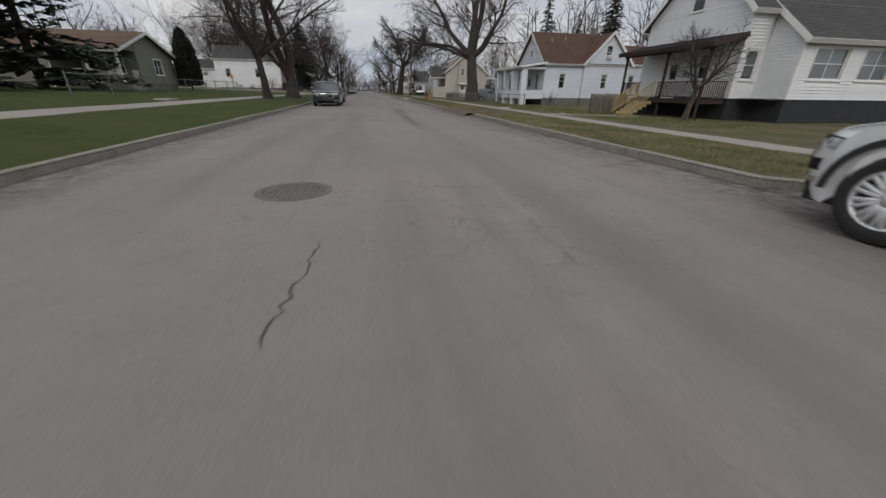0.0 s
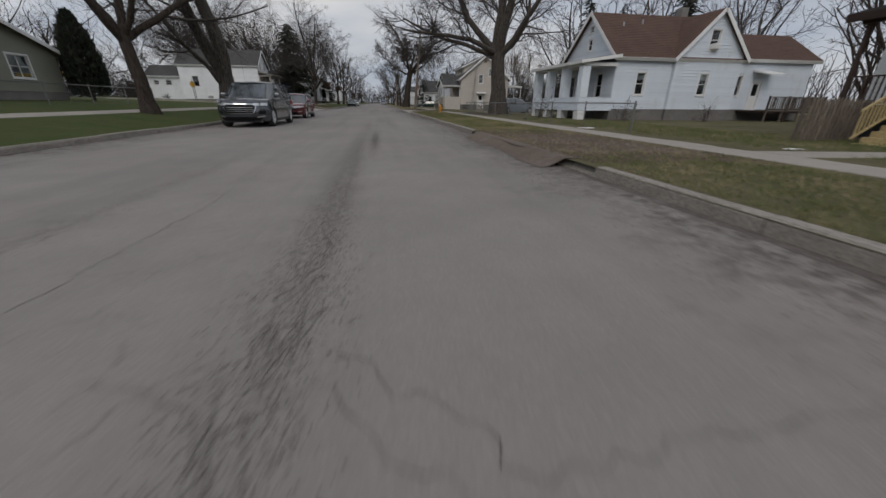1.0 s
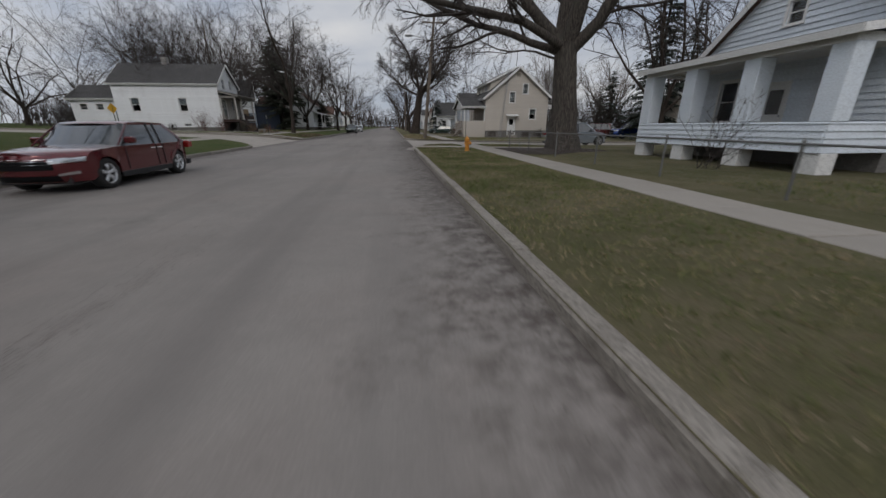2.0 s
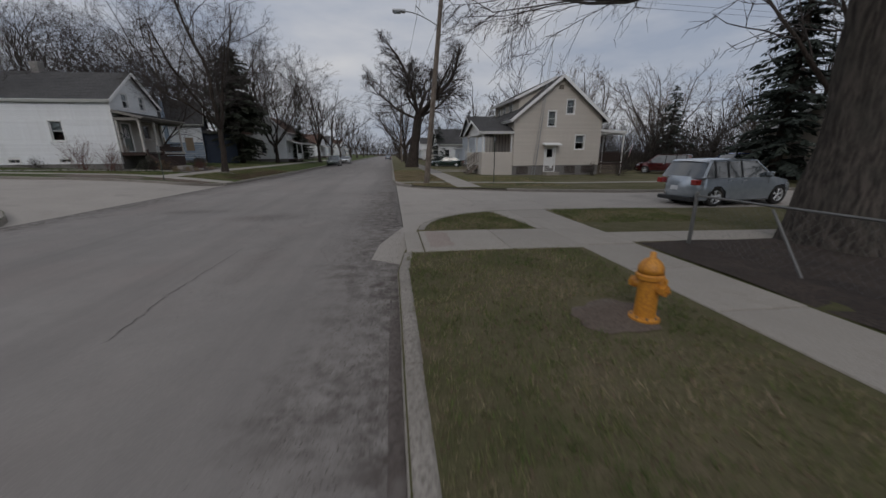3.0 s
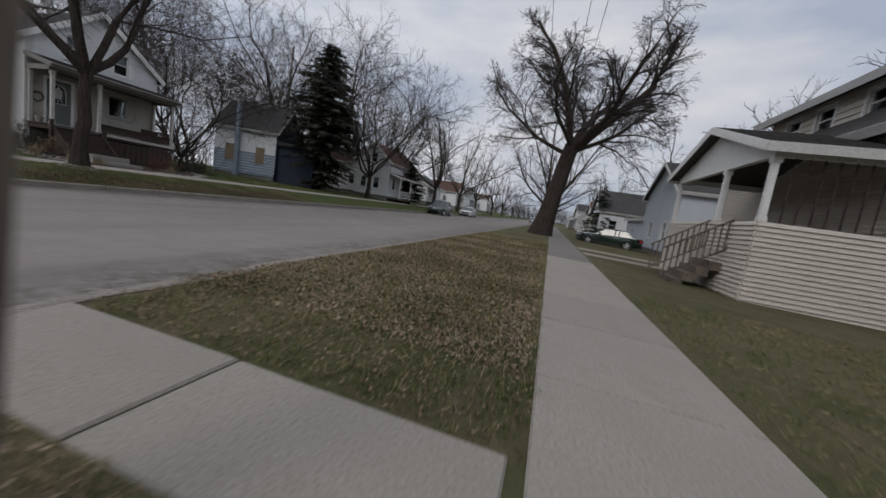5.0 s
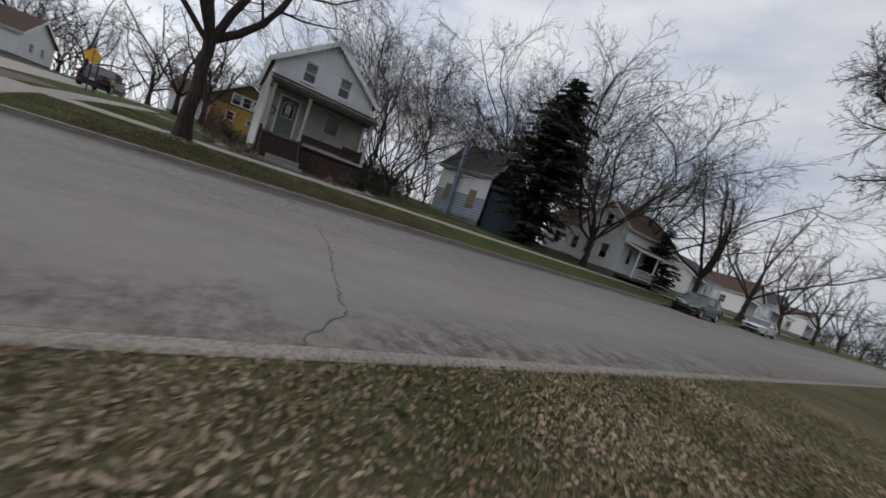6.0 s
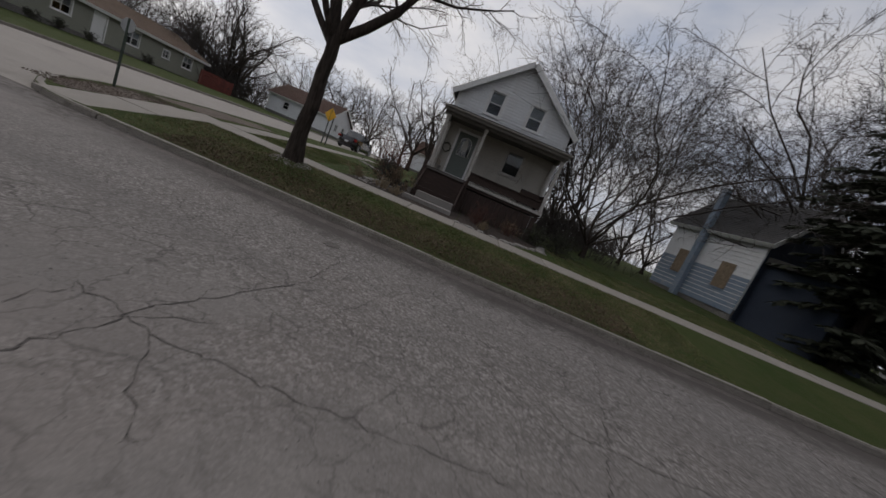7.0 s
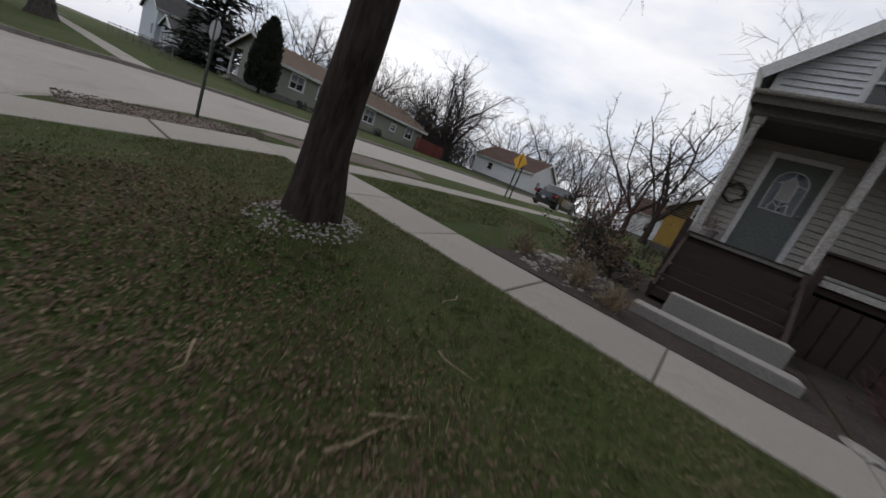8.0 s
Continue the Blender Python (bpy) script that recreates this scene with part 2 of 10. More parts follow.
    bump_node(nt, bs, grit.outputs[0], 0.35, 0.006)
    return m


def lawn_material(name, green, olive, brown):
    m, nt, bs = nodes_of(name)
    co = nt.nodes.new("ShaderNodeTexCoord")
    o = co.outputs["Object"]
    big = noise_node(nt, 0.35, 5.0, 0.65, o)
    mid = noise_node(nt, 2.2, 5.0, 0.7, o)
    blade = noise_node(nt, 45.0, 3.0, 0.7, o)
    col = mix_node(nt, ramp_node(nt, big.outputs[0], 0.36, 0.62), green, olive)
    col = mix_node(nt, ramp_node(nt, mid.outputs[0], 0.48, 0.75, 0.0, 0.75), col, brown)
    col = mix_node(nt, ramp_node(nt, blade.outputs[0], 0.35, 0.7, 0.0, 0.55), col, (0.042, 0.046, 0.02))
    nt.links.new(col, bs.inputs["Base Color"])
    bs.inputs["Roughness"].default_value = 1.0
    bs.inputs["Specular IOR Level"].default_value = 0.15
    bump_node(nt, bs, blade.outputs[0], 0.9, 0.04)
    return m


M_ASPHALT = asphalt_material()
M_LAWN = lawn_material("spring_lawn", (0.09, 0.092, 0.04), (0.16, 0.138, 0.082), (0.21, 0.16, 0.112))
M_LAWN_GREEN = lawn_material("green_spring_lawn", (0.042, 0.07, 0.015), (0.072, 0.088, 0.028), (0.105, 0.092, 0.048))
M_CONC = surface("street_concrete", (0.295, 0.268, 0.236), (0.345, 0.314, 0.28), (0.228, 0.203, 0.18), 0.5, 60, 0.9, 0.25, 0.006, stain=((0.15, 0.13, 0.12), 0.7, 0.5))
M_WALK_GREY = surface("grey_worn_pavement", (0.17, 0.157, 0.142), (0.215, 0.2, 0.182), (0.125, 0.115, 0.103), 0.8, 55, 0.9, 0.3, 0.006, vary=0.06, stain=((0.12, 0.105, 0.09), 0.9, 0.6))
M_WALK = surface("pavement_concrete", (0.265, 0.24, 0.21), (0.33, 0.3, 0.264), (0.2, 0.182, 0.158), 0.8, 55, 0.9, 0.25, 0.006, vary=0.06, stain=((0.18, 0.155, 0.13), 0.9, 0.6))
M_KERB = surface("kerb_concrete", (0.22, 0.198, 0.17), (0.31, 0.282, 0.248), (0.13, 0.114, 0.098), 1.6, 40, 0.9, 0.5, 0.012, stain=((0.1, 0.085, 0.07), 2.2, 0.7))
M_SOIL = surface("bare_soil", (0.085, 0.062, 0.045), (0.125, 0.095, 0.07), (0.05, 0.038, 0.028), 1.2, 30, 1.0, 0.8, 0.03)
M_CRACK = surface("crack_tar", (0.07, 0.062, 0.056), (0.11, 0.098, 0.09), (0.045, 0.04, 0.036), 2.0, 60, 0.95, 0.5, 0.01)


def ground_z(x):
    """Height of the lots: they climb to the west of the street and fall a little to the east."""
    if x < 0:
        return interp(x, [-200, -60, -30, -16, -12, -9.5, -8, -5.15], [2.4, 2.0, 1.3, 0.85, 0.72, 0.58, 0.46, 0.13])
    return interp(x, [6.2, 9, 16, 30, 200], [0.13, 0.08, -0.08, -0.2, -0.3])


def arc(cx, cy, r, a0, a1, n=9):
    return [(cx + r * math.cos(radians(a0 + (a1 - a0) * i / (n - 1))), cy + r * math.sin(radians(a0 + (a1 - a0) * i / (n - 1)))) for i in range(n)]


# kerb lines of the four corners, from the main street round into the side street
EDGE_SE = [(6.1, -70), (6.1, -3.1), (5.0, -2.2), (5.0, 43.6), (5.12, 44.6), (5.3, 45.6)] + arc(8.5, 46.05, 3.05, 172, 100, 9) + [(12, 49.45), (60, 49.3), (160, 49.3)]
EDGE_NE = [(5.0, 340), (5.0, 62.6)] + arc(9.6, 61.0, 4.5, 172, 262, 9) + [(12.5, 55.7), (18, 55.2), (60, 54.6), (160, 54.6)]
EDGE_NW = [(-5.0, 340), (-5.0, 64.2)] + arc(-8.0, 63.6, 3.0, 8, -88, 8) + [(-14, 60.4), (-60, 60.4), (-160, 60.4)]
EDGE_SW = [(-5.0, -70), (-5.0, 47.2)] + arc(-9.0, 47.6, 4.0, 0, 88, 8) + [(-14, 52.2), (-60, 52.2), (-160, 52.2)]


def clipped(outline, zf, step_x, step_y):
    """A ground patch: the outline cut into a grid and laid on the heights zf(x, y)."""
    bm = bmesh.new()
    bm.faces.new([bm.verts.new((x, y, 0)) for x, y in outline])
    bmesh.ops.triangulate(bm, faces=bm.faces)
    for axis, steps in ((0, step_x), (1, step_y)):
        for s in steps:
            co, no = ((s, 0, 0), (1, 0, 0)) if axis == 0 else ((0, s, 0), (0, 1, 0))
            bmesh.ops.bisect_plane(bm, geom=bm.verts[:] + bm.edges[:] + bm.faces[:], dist=1e-5, plane_co=co, plane_no=no)
    for v in bm.verts:
        v.co.z = zf(v.co.x, v.co.y)
    return bm


bm = bmesh.new()
bmesh.ops.create_grid(bm, x_segments=20, y_segments=20, size=2500)
ground = mesh_object("ground", bm, M_SOIL)
ground.location = (0, 100, -0.42)
tagged(ground, "bare soil and turf reaching the horizon", "ground", kind="structure")

bm = bmesh.new()
for y0, y1 in ((-70, 60), (60, 340)):
    box(bm, -5.3, y0, -0.25, 5.18, y1, 0.0)
box(bm, 5.182, -70, -0.25, 6.3, -2, 0.0)
road = tagged(mesh_object("road", bm, M_ASPHALT), "patched grey asphalt street with cracks and gritty gutters", "road", kind="structure")

XS = {"W": [-60, -30, -16, -12, -9.5, -8], "E": [9, 16, 30]}
for tag, edge, far in (("1", EDGE_SE, 160), ("2", EDGE_NE, 160), ("3", EDGE_NW, -160), ("4", EDGE_SW, -160)):
    y_end = edge[0][1]
    outline = edge + [(far, y_end)]
    if tag in "23":
        outline = edge + [(far, 340)]
    bm = clipped(outline, lambda x, y: ground_z(x) - 0.005, XS["W" if far < 0 else "E"] + [(-6.4 if far < 0 else 6.2)], list(range(-60, 330, 12)))
    lawn = mesh_object("lawn_" + tag, bm, M_LAWN_GREEN if tag in "34" else M_LAWN)
    tagged(lawn, "patchy early spring lawn with brown leaf litter", "lawn", kind="structure")


# side streets, cast in concrete, follow the slope of the lots
def side_z(x):
    return 0.004 if abs(x) < 5.6 else ground_z(x) - 0.13


for tag, outline, xs in (
    ("1", [(4.55, 44.7), (4.66, 45.75), (4.95, 46.7), (5.2, 47.5), (5.2, 62.5), (9, 63), (160, 60), (160, 44), (9, 44), (5.6, 43.6), (5.1, 44.3)], [9, 16, 30]),
    ("2", [(-5.28, 48), (-5.28, 64), (-9, 65), (-160, 65), (-160, 47), (-9, 47)], [-60, -30, -16, -12, -9.5, -8]),
):
    bm = clipped(outline, lambda x, y: side_z(x), xs + [5.6 if tag == "1" else -5.6], [])
    ext = bmesh.ops.extrude_face_region(bm, geom=bm.faces[:])
    bmesh.ops.translate(bm, vec=(0, 0, -0.2), verts=[v for v in ext["geom"] if isinstance(v, bmesh.types.BMVert)])
    s = mesh_object("side_street_" + tag, bm, M_CONC)
    tagged(s, "pale concrete side street with tarred joints", "road", kind="structure")


def along(edge, step):
    """Points every step metres along a polyline, keeping its own corners."""
    out = []
    for a, b in zip(edge, edge[1:]):
        n = max(1, round(math.dist(a, b) / step))
        out += [(a[0] + (b[0] - a[0]) * i / n, a[1] + (b[1] - a[1]) * i / n) for i in range(n)]
    return out + [edge[-1]]


def kerb(tag, edge, side, low=()):
    """A cast kerb along the edge; side is +1 where the lot lies to the right of its way. low: stretches (y0, y1) sunk flush."""
    bm = bmesh.new()
    pts = along(edge, 2.4)
    for i, (a, b) in enumerate(zip(pts, pts[1:])):
        if max(abs(a[0]), abs(b[0])) > 60 or max(a[1], b[1]) > 220:
            continue
        d = Vector((b[0] - a[0], b[1] - a[1], 0))
        u = d.normalized()
        n = Vector((u.y, -u.x, 0)) * side
        rows = []
        wob = random.uniform(-0.012, 0.012)
        for p, s in ((a, 0.006), (b, -0.006)):
            c = Vector((p[0], p[1], 0)) + u * s
            top = ground_z(c.x) + 0.012 + wob * 0.5
            base = top - 0.32
            if any(y0 < (a[1] + b[1]) / 2 < y1 and abs(a[0]) < 11 for y0, y1 in low):
                top = 0.014 if a[1] < 30 else top - 0.105
            back = top
            if any(y0 < (a[1] + b[1]) / 2 < y1 and abs(a[0]) < 11 for y0, y1 in low):
                back = top + 0.082
            prof = [(-0.015, base), (-0.005, top - 0.035), (0.03, top - 0.004), (0.14, back), (0.165, back - 0.01), (0.165, base)]
            rows.append([bm.verts.new(c + n * (o + wob) + Vector((0, 0, z))) for o, z in prof])
        for k in range(len(rows[0])):
            j = (k + 1) % len(rows[0])
            bm.faces.new((rows[0][k], rows[0][j], rows[1][j], rows[1][k]))
        bm.faces.new(rows[0])
        bm.faces.new(rows[1])
    k = mesh_object("kerb_" + tag, bm, M_KERB)
    tagged(k, "weathered cast concrete kerb with stained face", "kerb", kind="structure")


kerb("1", EDGE_SE, 1, low=((13.4, 18.7), (44.3, 46.2)))
kerb("2", EDGE_NE, -1, low=((56.2, 58.4),))
kerb("3", EDGE_NW, 1)
kerb("4", EDGE_SW, -1)


def slab_mesh(lx, ly, t=0.12, r=0.012):
    bm = bmesh.new()
    box(bm, -lx / 2, -ly / 2, -t, lx / 2, ly / 2, 0)
    bmesh.ops.bevel(bm, geom=[e for e in bm.edges if all(v.co.z > -0.001 for v in e.verts)], offset=r, segments=1, affect="EDGES")
    me = bpy.data.meshes.new("slab")
    bm.to_mesh(me)
    bm.free()
    me.materials.append(M_WALK)
    return me


def pavement(tag, x, width, y0, y1, length, lift=0.012, cast=None):
    """A run of cast slabs beside the street, each a piece of its own, following the slope of the lot."""
    root = tagged(new("pavement_" + tag), "concrete pavement of cast slabs with grassy joints", "pavement", kind="structure")
    n = round((y1 - y0) / length)
    step = (y1 - y0) / n
    me = slab_mesh(width, step - 0.014)
    if cast:
        me.materials[0] = cast
    tilt = math.degrees(math.atan2(ground_z(x + 0.5) - ground_z(x - 0.5), 1.0))
    for i in range(n):
        m = pose(x, y0 + (i + 0.5) * step, ground_z(x) + lift + random.uniform(-0.006, 0.006), random.uniform(-0.3, 0.3), -tilt + random.uniform(-0.3, 0.3), random.uniform(-0.15, 0.15))
        shared("slab", me, root, m)


pavement("1", 9.06, 1.18, -30, 49.2, 1.5)
pavement("2", 8.95, 1.35, 57.0, 70.5, 1.5)
pavement("12", 8.95, 1.35, 70.5, 150, 1.5, cast=M_WALK_GREY)
pavement("3", -9.15, 1.1, 62.4, 150, 1.5)
pavement("4", -8.8, 0.95, -30, 51.5, 1.5)


def path_strip(tag, x0, x1, y, width, length=1.4, turn=0.0):
    root = tagged(new("path_" + tag), "narrow concrete path across the lawn", "path", kind="structure")
    n = max(1, round(abs(x1 - x0) / length))
    step = (x1 - x0) / n
    me = slab_mesh(abs(step) - 0.014, width)
    for i in range(n):
        x = x0 + (i + 0.5) * step
        tilt = math.degrees(math.atan2(ground_z(x + 0.5) - ground_z(x - 0.5), 1.0))
        shared("slab", me, root, pose(x, y + (x - x0) * math.tan(radians(turn)), ground_z(x) + 0.01, 0, -tilt, turn))


path_strip("1", 5.5, 8.66, 45.42, 1.66, 1.58)
path_strip("9", 5.17, 5.49, 45.42, 1.66, 0.32)
path_strip("2", 9.7, 13.4, 74.6, 1.1, turn=0)
path_strip("3", 9.7, 24.0, 60.2, 0.75)
# the pavement widens towards the crossing
bm = bmesh.new()
prism(bm, [(7.8, 49.15, 0.1), (8.46, 49.2, 0.1), (8.46, 46.27, 0.1), (8.3, 46.27, 0.1)], (0, 0, -0.1))
shared("slab", mesh_data("slab", bm, M_WALK), tagged(new("path_8"), "tapered concrete slab beside the corner grass", "path", kind="structure"), Matrix())
path_strip("4", 5.2, 8.2, 60.2, 0.75)
path_strip("5", -8.6, -5.2, 62.9, 1.25)
path_strip("6", -9.8, -26.0, 63.4, 0.9)
path_strip("10", 9.7, 15.6, 13.6, 0.9)
path_strip("7", 9.7, 16.0, 77.6, 1.2)
path_strip("11", 9.67, 14.6, 45.32, 0.85)

# ---- houses ----
M_WHITE = surface("white_siding", (0.68, 0.7, 0.71), (0.76, 0.77, 0.775), (0.56, 0.56, 0.56), 0.7, 25, 0.55, 0.08, 0.004, vary=0.04, stain=((0.4, 0.38, 0.35), 1.1, 0.35))
M_ICE = surface("bluish_white_siding", (0.62, 0.68, 0.75), (0.7, 0.75, 0.8), (0.5, 0.54, 0.58), 0.7, 25, 0.55, 0.08, 0.004, vary=0.05, stain=((0.36, 0.37, 0.38), 1.1, 0.4))
M_CREAM = surface("cream_siding", (0.5, 0.455, 0.4), (0.56, 0.51, 0.45), (0.42, 0.38, 0.33), 0.7, 25, 0.6, 0.08, 0.004, vary=0.04)
M_SAGE = surface("sage_siding", (0.22, 0.22, 0.175), (0.26, 0.26, 0.21), (0.17, 0.17, 0.135), 0.7, 25, 0.6, 0.08, 0.004, vary=0.04)
M_TRIM = surface("white_trim", (0.7, 0.7, 0.69), (0.78, 0.78, 0.77), (0.55, 0.54, 0.52), 2.0, 30, 0.5, 0.1, 0.003)
M_ROOF_BROWN = surface("brown_shingle", (0.085, 0.045, 0.032), (0.125, 0.07, 0.05), (0.05, 0.03, 0.024), 0.9, 18, 0.95, 0.8, 0.02)
M_ROOF_GREY = surface("grey_shingle", (0.06, 0.058, 0.058), (0.09, 0.087, 0.085), (0.035, 0.034, 0.034), 0.9, 18, 0.95, 0.8, 0.02)
M_ROOF_TAN = surface("tan_shingle", (0.15, 0.1, 0.07), (0.2, 0.14, 0.1), (0.1, 0.07, 0.05), 0.9, 18, 0.95, 0.8, 0.02)
M_BLOCK = surface("foundation_block", (0.17, 0.16, 0.15), (0.25, 0.235, 0.22), (0.1, 0.095, 0.09), 1.1, 22, 0.95, 0.6, 0.02)
M_DARKWOOD = surface("dark_stained_wood", (0.035, 0.02, 0.015), (0.06, 0.034, 0.025), (0.02, 0.012, 0.01), 2.0, 30, 0.8, 0.4, 0.01, stretch=(1, 1, 6))
M_NEWWOOD = surface("new_lumber", (0.4, 0.31, 0.15), (0.5, 0.4, 0.22), (0.3, 0.22, 0.1), 2.0, 30, 0.8, 0.3, 0.01)
M_GREYWOOD = surface("weathered_wood", (0.12, 0.095, 0.075), (0.19, 0.155, 0.125), (0.07, 0.055, 0.045), 2.0, 26, 0.9, 0.5, 0.01, stretch=(1, 1, 0.2), vary=0.2)
M_GLASS = glass_pane("window_glass")
# near-black colour that stands for the dimness of the rooms
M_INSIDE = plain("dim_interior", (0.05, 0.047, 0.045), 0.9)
M_CURTAIN = surface("pale_curtain", (0.5, 0.5, 0.49), (0.6, 0.6, 0.58), (0.42, 0.42, 0.41), 3.0, 18, 0.95, 0.3, 0.01, stretch=(6, 6, 0.4))
M_DOORGREEN = surface("green_door", (0.14, 0.165, 0.148), (0.175, 0.2, 0.178), None, 2, 30, 0.5, 0.1, 0.003)
M_METAL = plain("galvanised_metal", (0.35, 0.36, 0.37), 0.45, 0.8)


class Side:
    """One wall plane of a house: start point, way along it, and its outward normal, in the house's own axes."""

    def __init__(self, p, q):
        self.p, self.q = Vector((*p, 0)), Vector((*q, 0))
        self.u = (self.q - self.p).normalized()
        self.n = Vector((self.u.y, -self.u.x, 0))
        self.length = (self.q - self.p).length

    def at(self, u, z, out=0.0):
        return self.p + self.u * u + self.n * out + Vector((0, 0, z))


def span_at(outline, z):
    """Where a closed outline of (u, z) is crossed at the height z."""
    us = []
    for (u0, z0), (u1, z1) in zip(outline, outline[1:] + outline[:1]):
        if (z0 - z) * (z1 - z) < 0:
            us.append(u0 + (u1 - u0) * (z - z0) / (z1 - z0))
    return (min(us), max(us)) if len(us) > 1 else None


def siding(parent, side, outline, holes, material, board=0.18, pieces=False, name="siding_board"):
    """Lapped boards over a wall, cut round its openings."""
    z_lo, z_hi = min(z for _, z in outline), max(z for _, z in outline)
    bm = bmesh.new()
    z = z_lo
    while z < z_hi - 0.03:
        top = min(z + board, z_hi)
        a, b = span_at(outline, z + 0.002), span_at(outline, top - 0.002)
        if a and b:
            cuts = sorted((h[0] - 0.07, h[1] + 0.07) for h in holes if h[2] - 0.07 < top - 0.01 and h[3] + 0.07 > z + 0.01)
            x, runs = min(a[0], b[0]), []
            end = max(a[1], b[1])
            for c, d in cuts:
                if c > x:
                    runs.append((x, c))
                x = max(x, d)
            if end > x:
                runs.append((x, end))
            for c, d in runs:
                lo = (max(c, a[0]), min(d, a[1]))
                hi = (max(c, b[0]), min(d, b[1]))
                if lo[1] - lo[0] < 0.02 or hi[1] - hi[0] < 0.02:
                    continue
                mid = side.at((lo[0] + lo[1]) / 2, z)
                o = mid if pieces else Vector()
                t = bmesh.new() if pieces else bm
                v = [t.verts.new(side.at(u, zz, w) - o) for u, zz, w in ((lo[0], z, 0.002), (lo[1], z, 0.002), (lo[1], z, 0.05), (lo[0], z, 0.05), (hi[0], top, 0.002), (hi[1], top, 0.002), (hi[1], top, 0.008), (hi[0], top, 0.008))]
                for f in ((0, 1, 2, 3), (4, 7, 6, 5), (3, 2, 6, 7), (0, 3, 7, 4), (1, 5, 6, 2), (0, 4, 5, 1)):
                    t.faces.new([v[i] for i in f])
                if pieces:
                    part(name, t, material, parent).location = mid
        z += board
    if pieces:
        bm.free()
    else:
        tagged(part("siding", bm, material, parent), kind="stuff")


def frame_bars(bm, side, u0, u1, z0, z1, w, o0, o1):
    for a, b, c, d in ((u0 - w, u0, z0 - w, z1 + w), (u1, u1 + w, z0 - w, z1 + w), (u0, u1, z1, z1 + w), (u0, u1, z0 - w, z0)):
        prism(bm, [side.at(a, c, o0), side.at(b, c, o0), side.at(b, d, o0), side.at(a, d, o0)], side.n * (o1 - o0))


def window(house, side, hole, trim=M_TRIM, curtain=0.0, panes=(1, 2), air=False):
    u0, u1, z0, z1 = hole
    bm = bmesh.new()
    frame_bars(bm, side, u0, u1, z0, z1, 0.09, 0.0, 0.045)
    win = part("window", bm, trim, house)
    bm = bmesh.new()
    prism(bm, [side.at(u0 - 0.12, z0 - 0.09, 0), side.at(u1 + 0.12, z0 - 0.09, 0), side.at(u1 + 0.12, z0 - 0.05, 0), side.at(u0 - 0.12, z0 - 0.05, 0)], side.n * 0.08)
    part("sill", bm, trim, win)
    bm = bmesh.new()
    frame_bars(bm, side, u0 + 0.045, u1 - 0.045, z0 + 0.045, z1 - 0.045, 0.045, -0.1, -0.04)
    nx, nz = panes
    for k in range(1, nz):
        z = z0 + (z1 - z0) * k / nz
        prism(bm, [side.at(u0, z - 0.022, -0.09), side.at(u1, z - 0.022, -0.09), side.at(u1, z + 0.022, -0.09), side.at(u0, z + 0.022, -0.09)], side.n * 0.055)
    for k in range(1, nx):
        u = u0 + (u1 - u0) * k / nx
        prism(bm, [side.at(u - 0.022, z0, -0.09), side.at(u + 0.022, z0, -0.09), side.at(u + 0.022, z1, -0.09), side.at(u - 0.022, z1, -0.09)], side.n * 0.055)
    part("sash", bm, trim, win)
    for k in range(nz):
        za, zb = z0 + (z1 - z0) * k / nz + 0.02, z0 + (z1 - z0) * (k + 1) / nz - 0.02
        bm = bmesh.new()
        prism(bm, [side.at(u0 + 0.03, za, -0.075), side.at(u1 - 0.03, za, -0.075), side.at(u1 - 0.03, zb, -0.075), side.at(u0 + 0.03, zb, -0.075)], side.n * 0.006)
        part("pane", bm, M_GLASS, win)
    if curtain:
        bm = bmesh.new()
        n = 24
        zc = z1 - (z1 - z0) * curtain
        lo = [bm.verts.new(side.at(u0 + (u1 - u0) * i / n, zc, -0.16 + 0.015 * math.sin(i * 2.2))) for i in range(n + 1)]
        hi = [bm.verts.new(side.at(u0 + (u1 - u0) * i / n, z1, -0.16 + 0.008 * math.sin(i * 2.2))) for i in range(n + 1)]
        for i in range(n):
            bm.faces.new((lo[i], lo[i + 1], hi[i + 1], hi[i]))
        part("curtain", bm, M_CURTAIN, win)
    if air:
        bm = bmesh.new()
        m = Matrix.Translation(side.at((u0 + u1) / 2, z0 + 0.02, 0.16)) @ Matrix.Rotation(math.atan2(side.u.y, side.u.x), 4, "Z")
        soft_box(bm, -0.26, -0.22, 0, 0.26, 0.22, 0.36, 0.02, m)
        unit_box = part("air_conditioner", bm, M_TRIM, win, "boxy window air conditioner")
        for k in range(7):
            bm = bmesh.new()
            box(bm, -0.22, -0.232, 0.05 + k * 0.04, 0.22, -0.222, 0.068 + k * 0.04, m)
            part("louvre", bm, M_TRIM, unit_box)
    return win


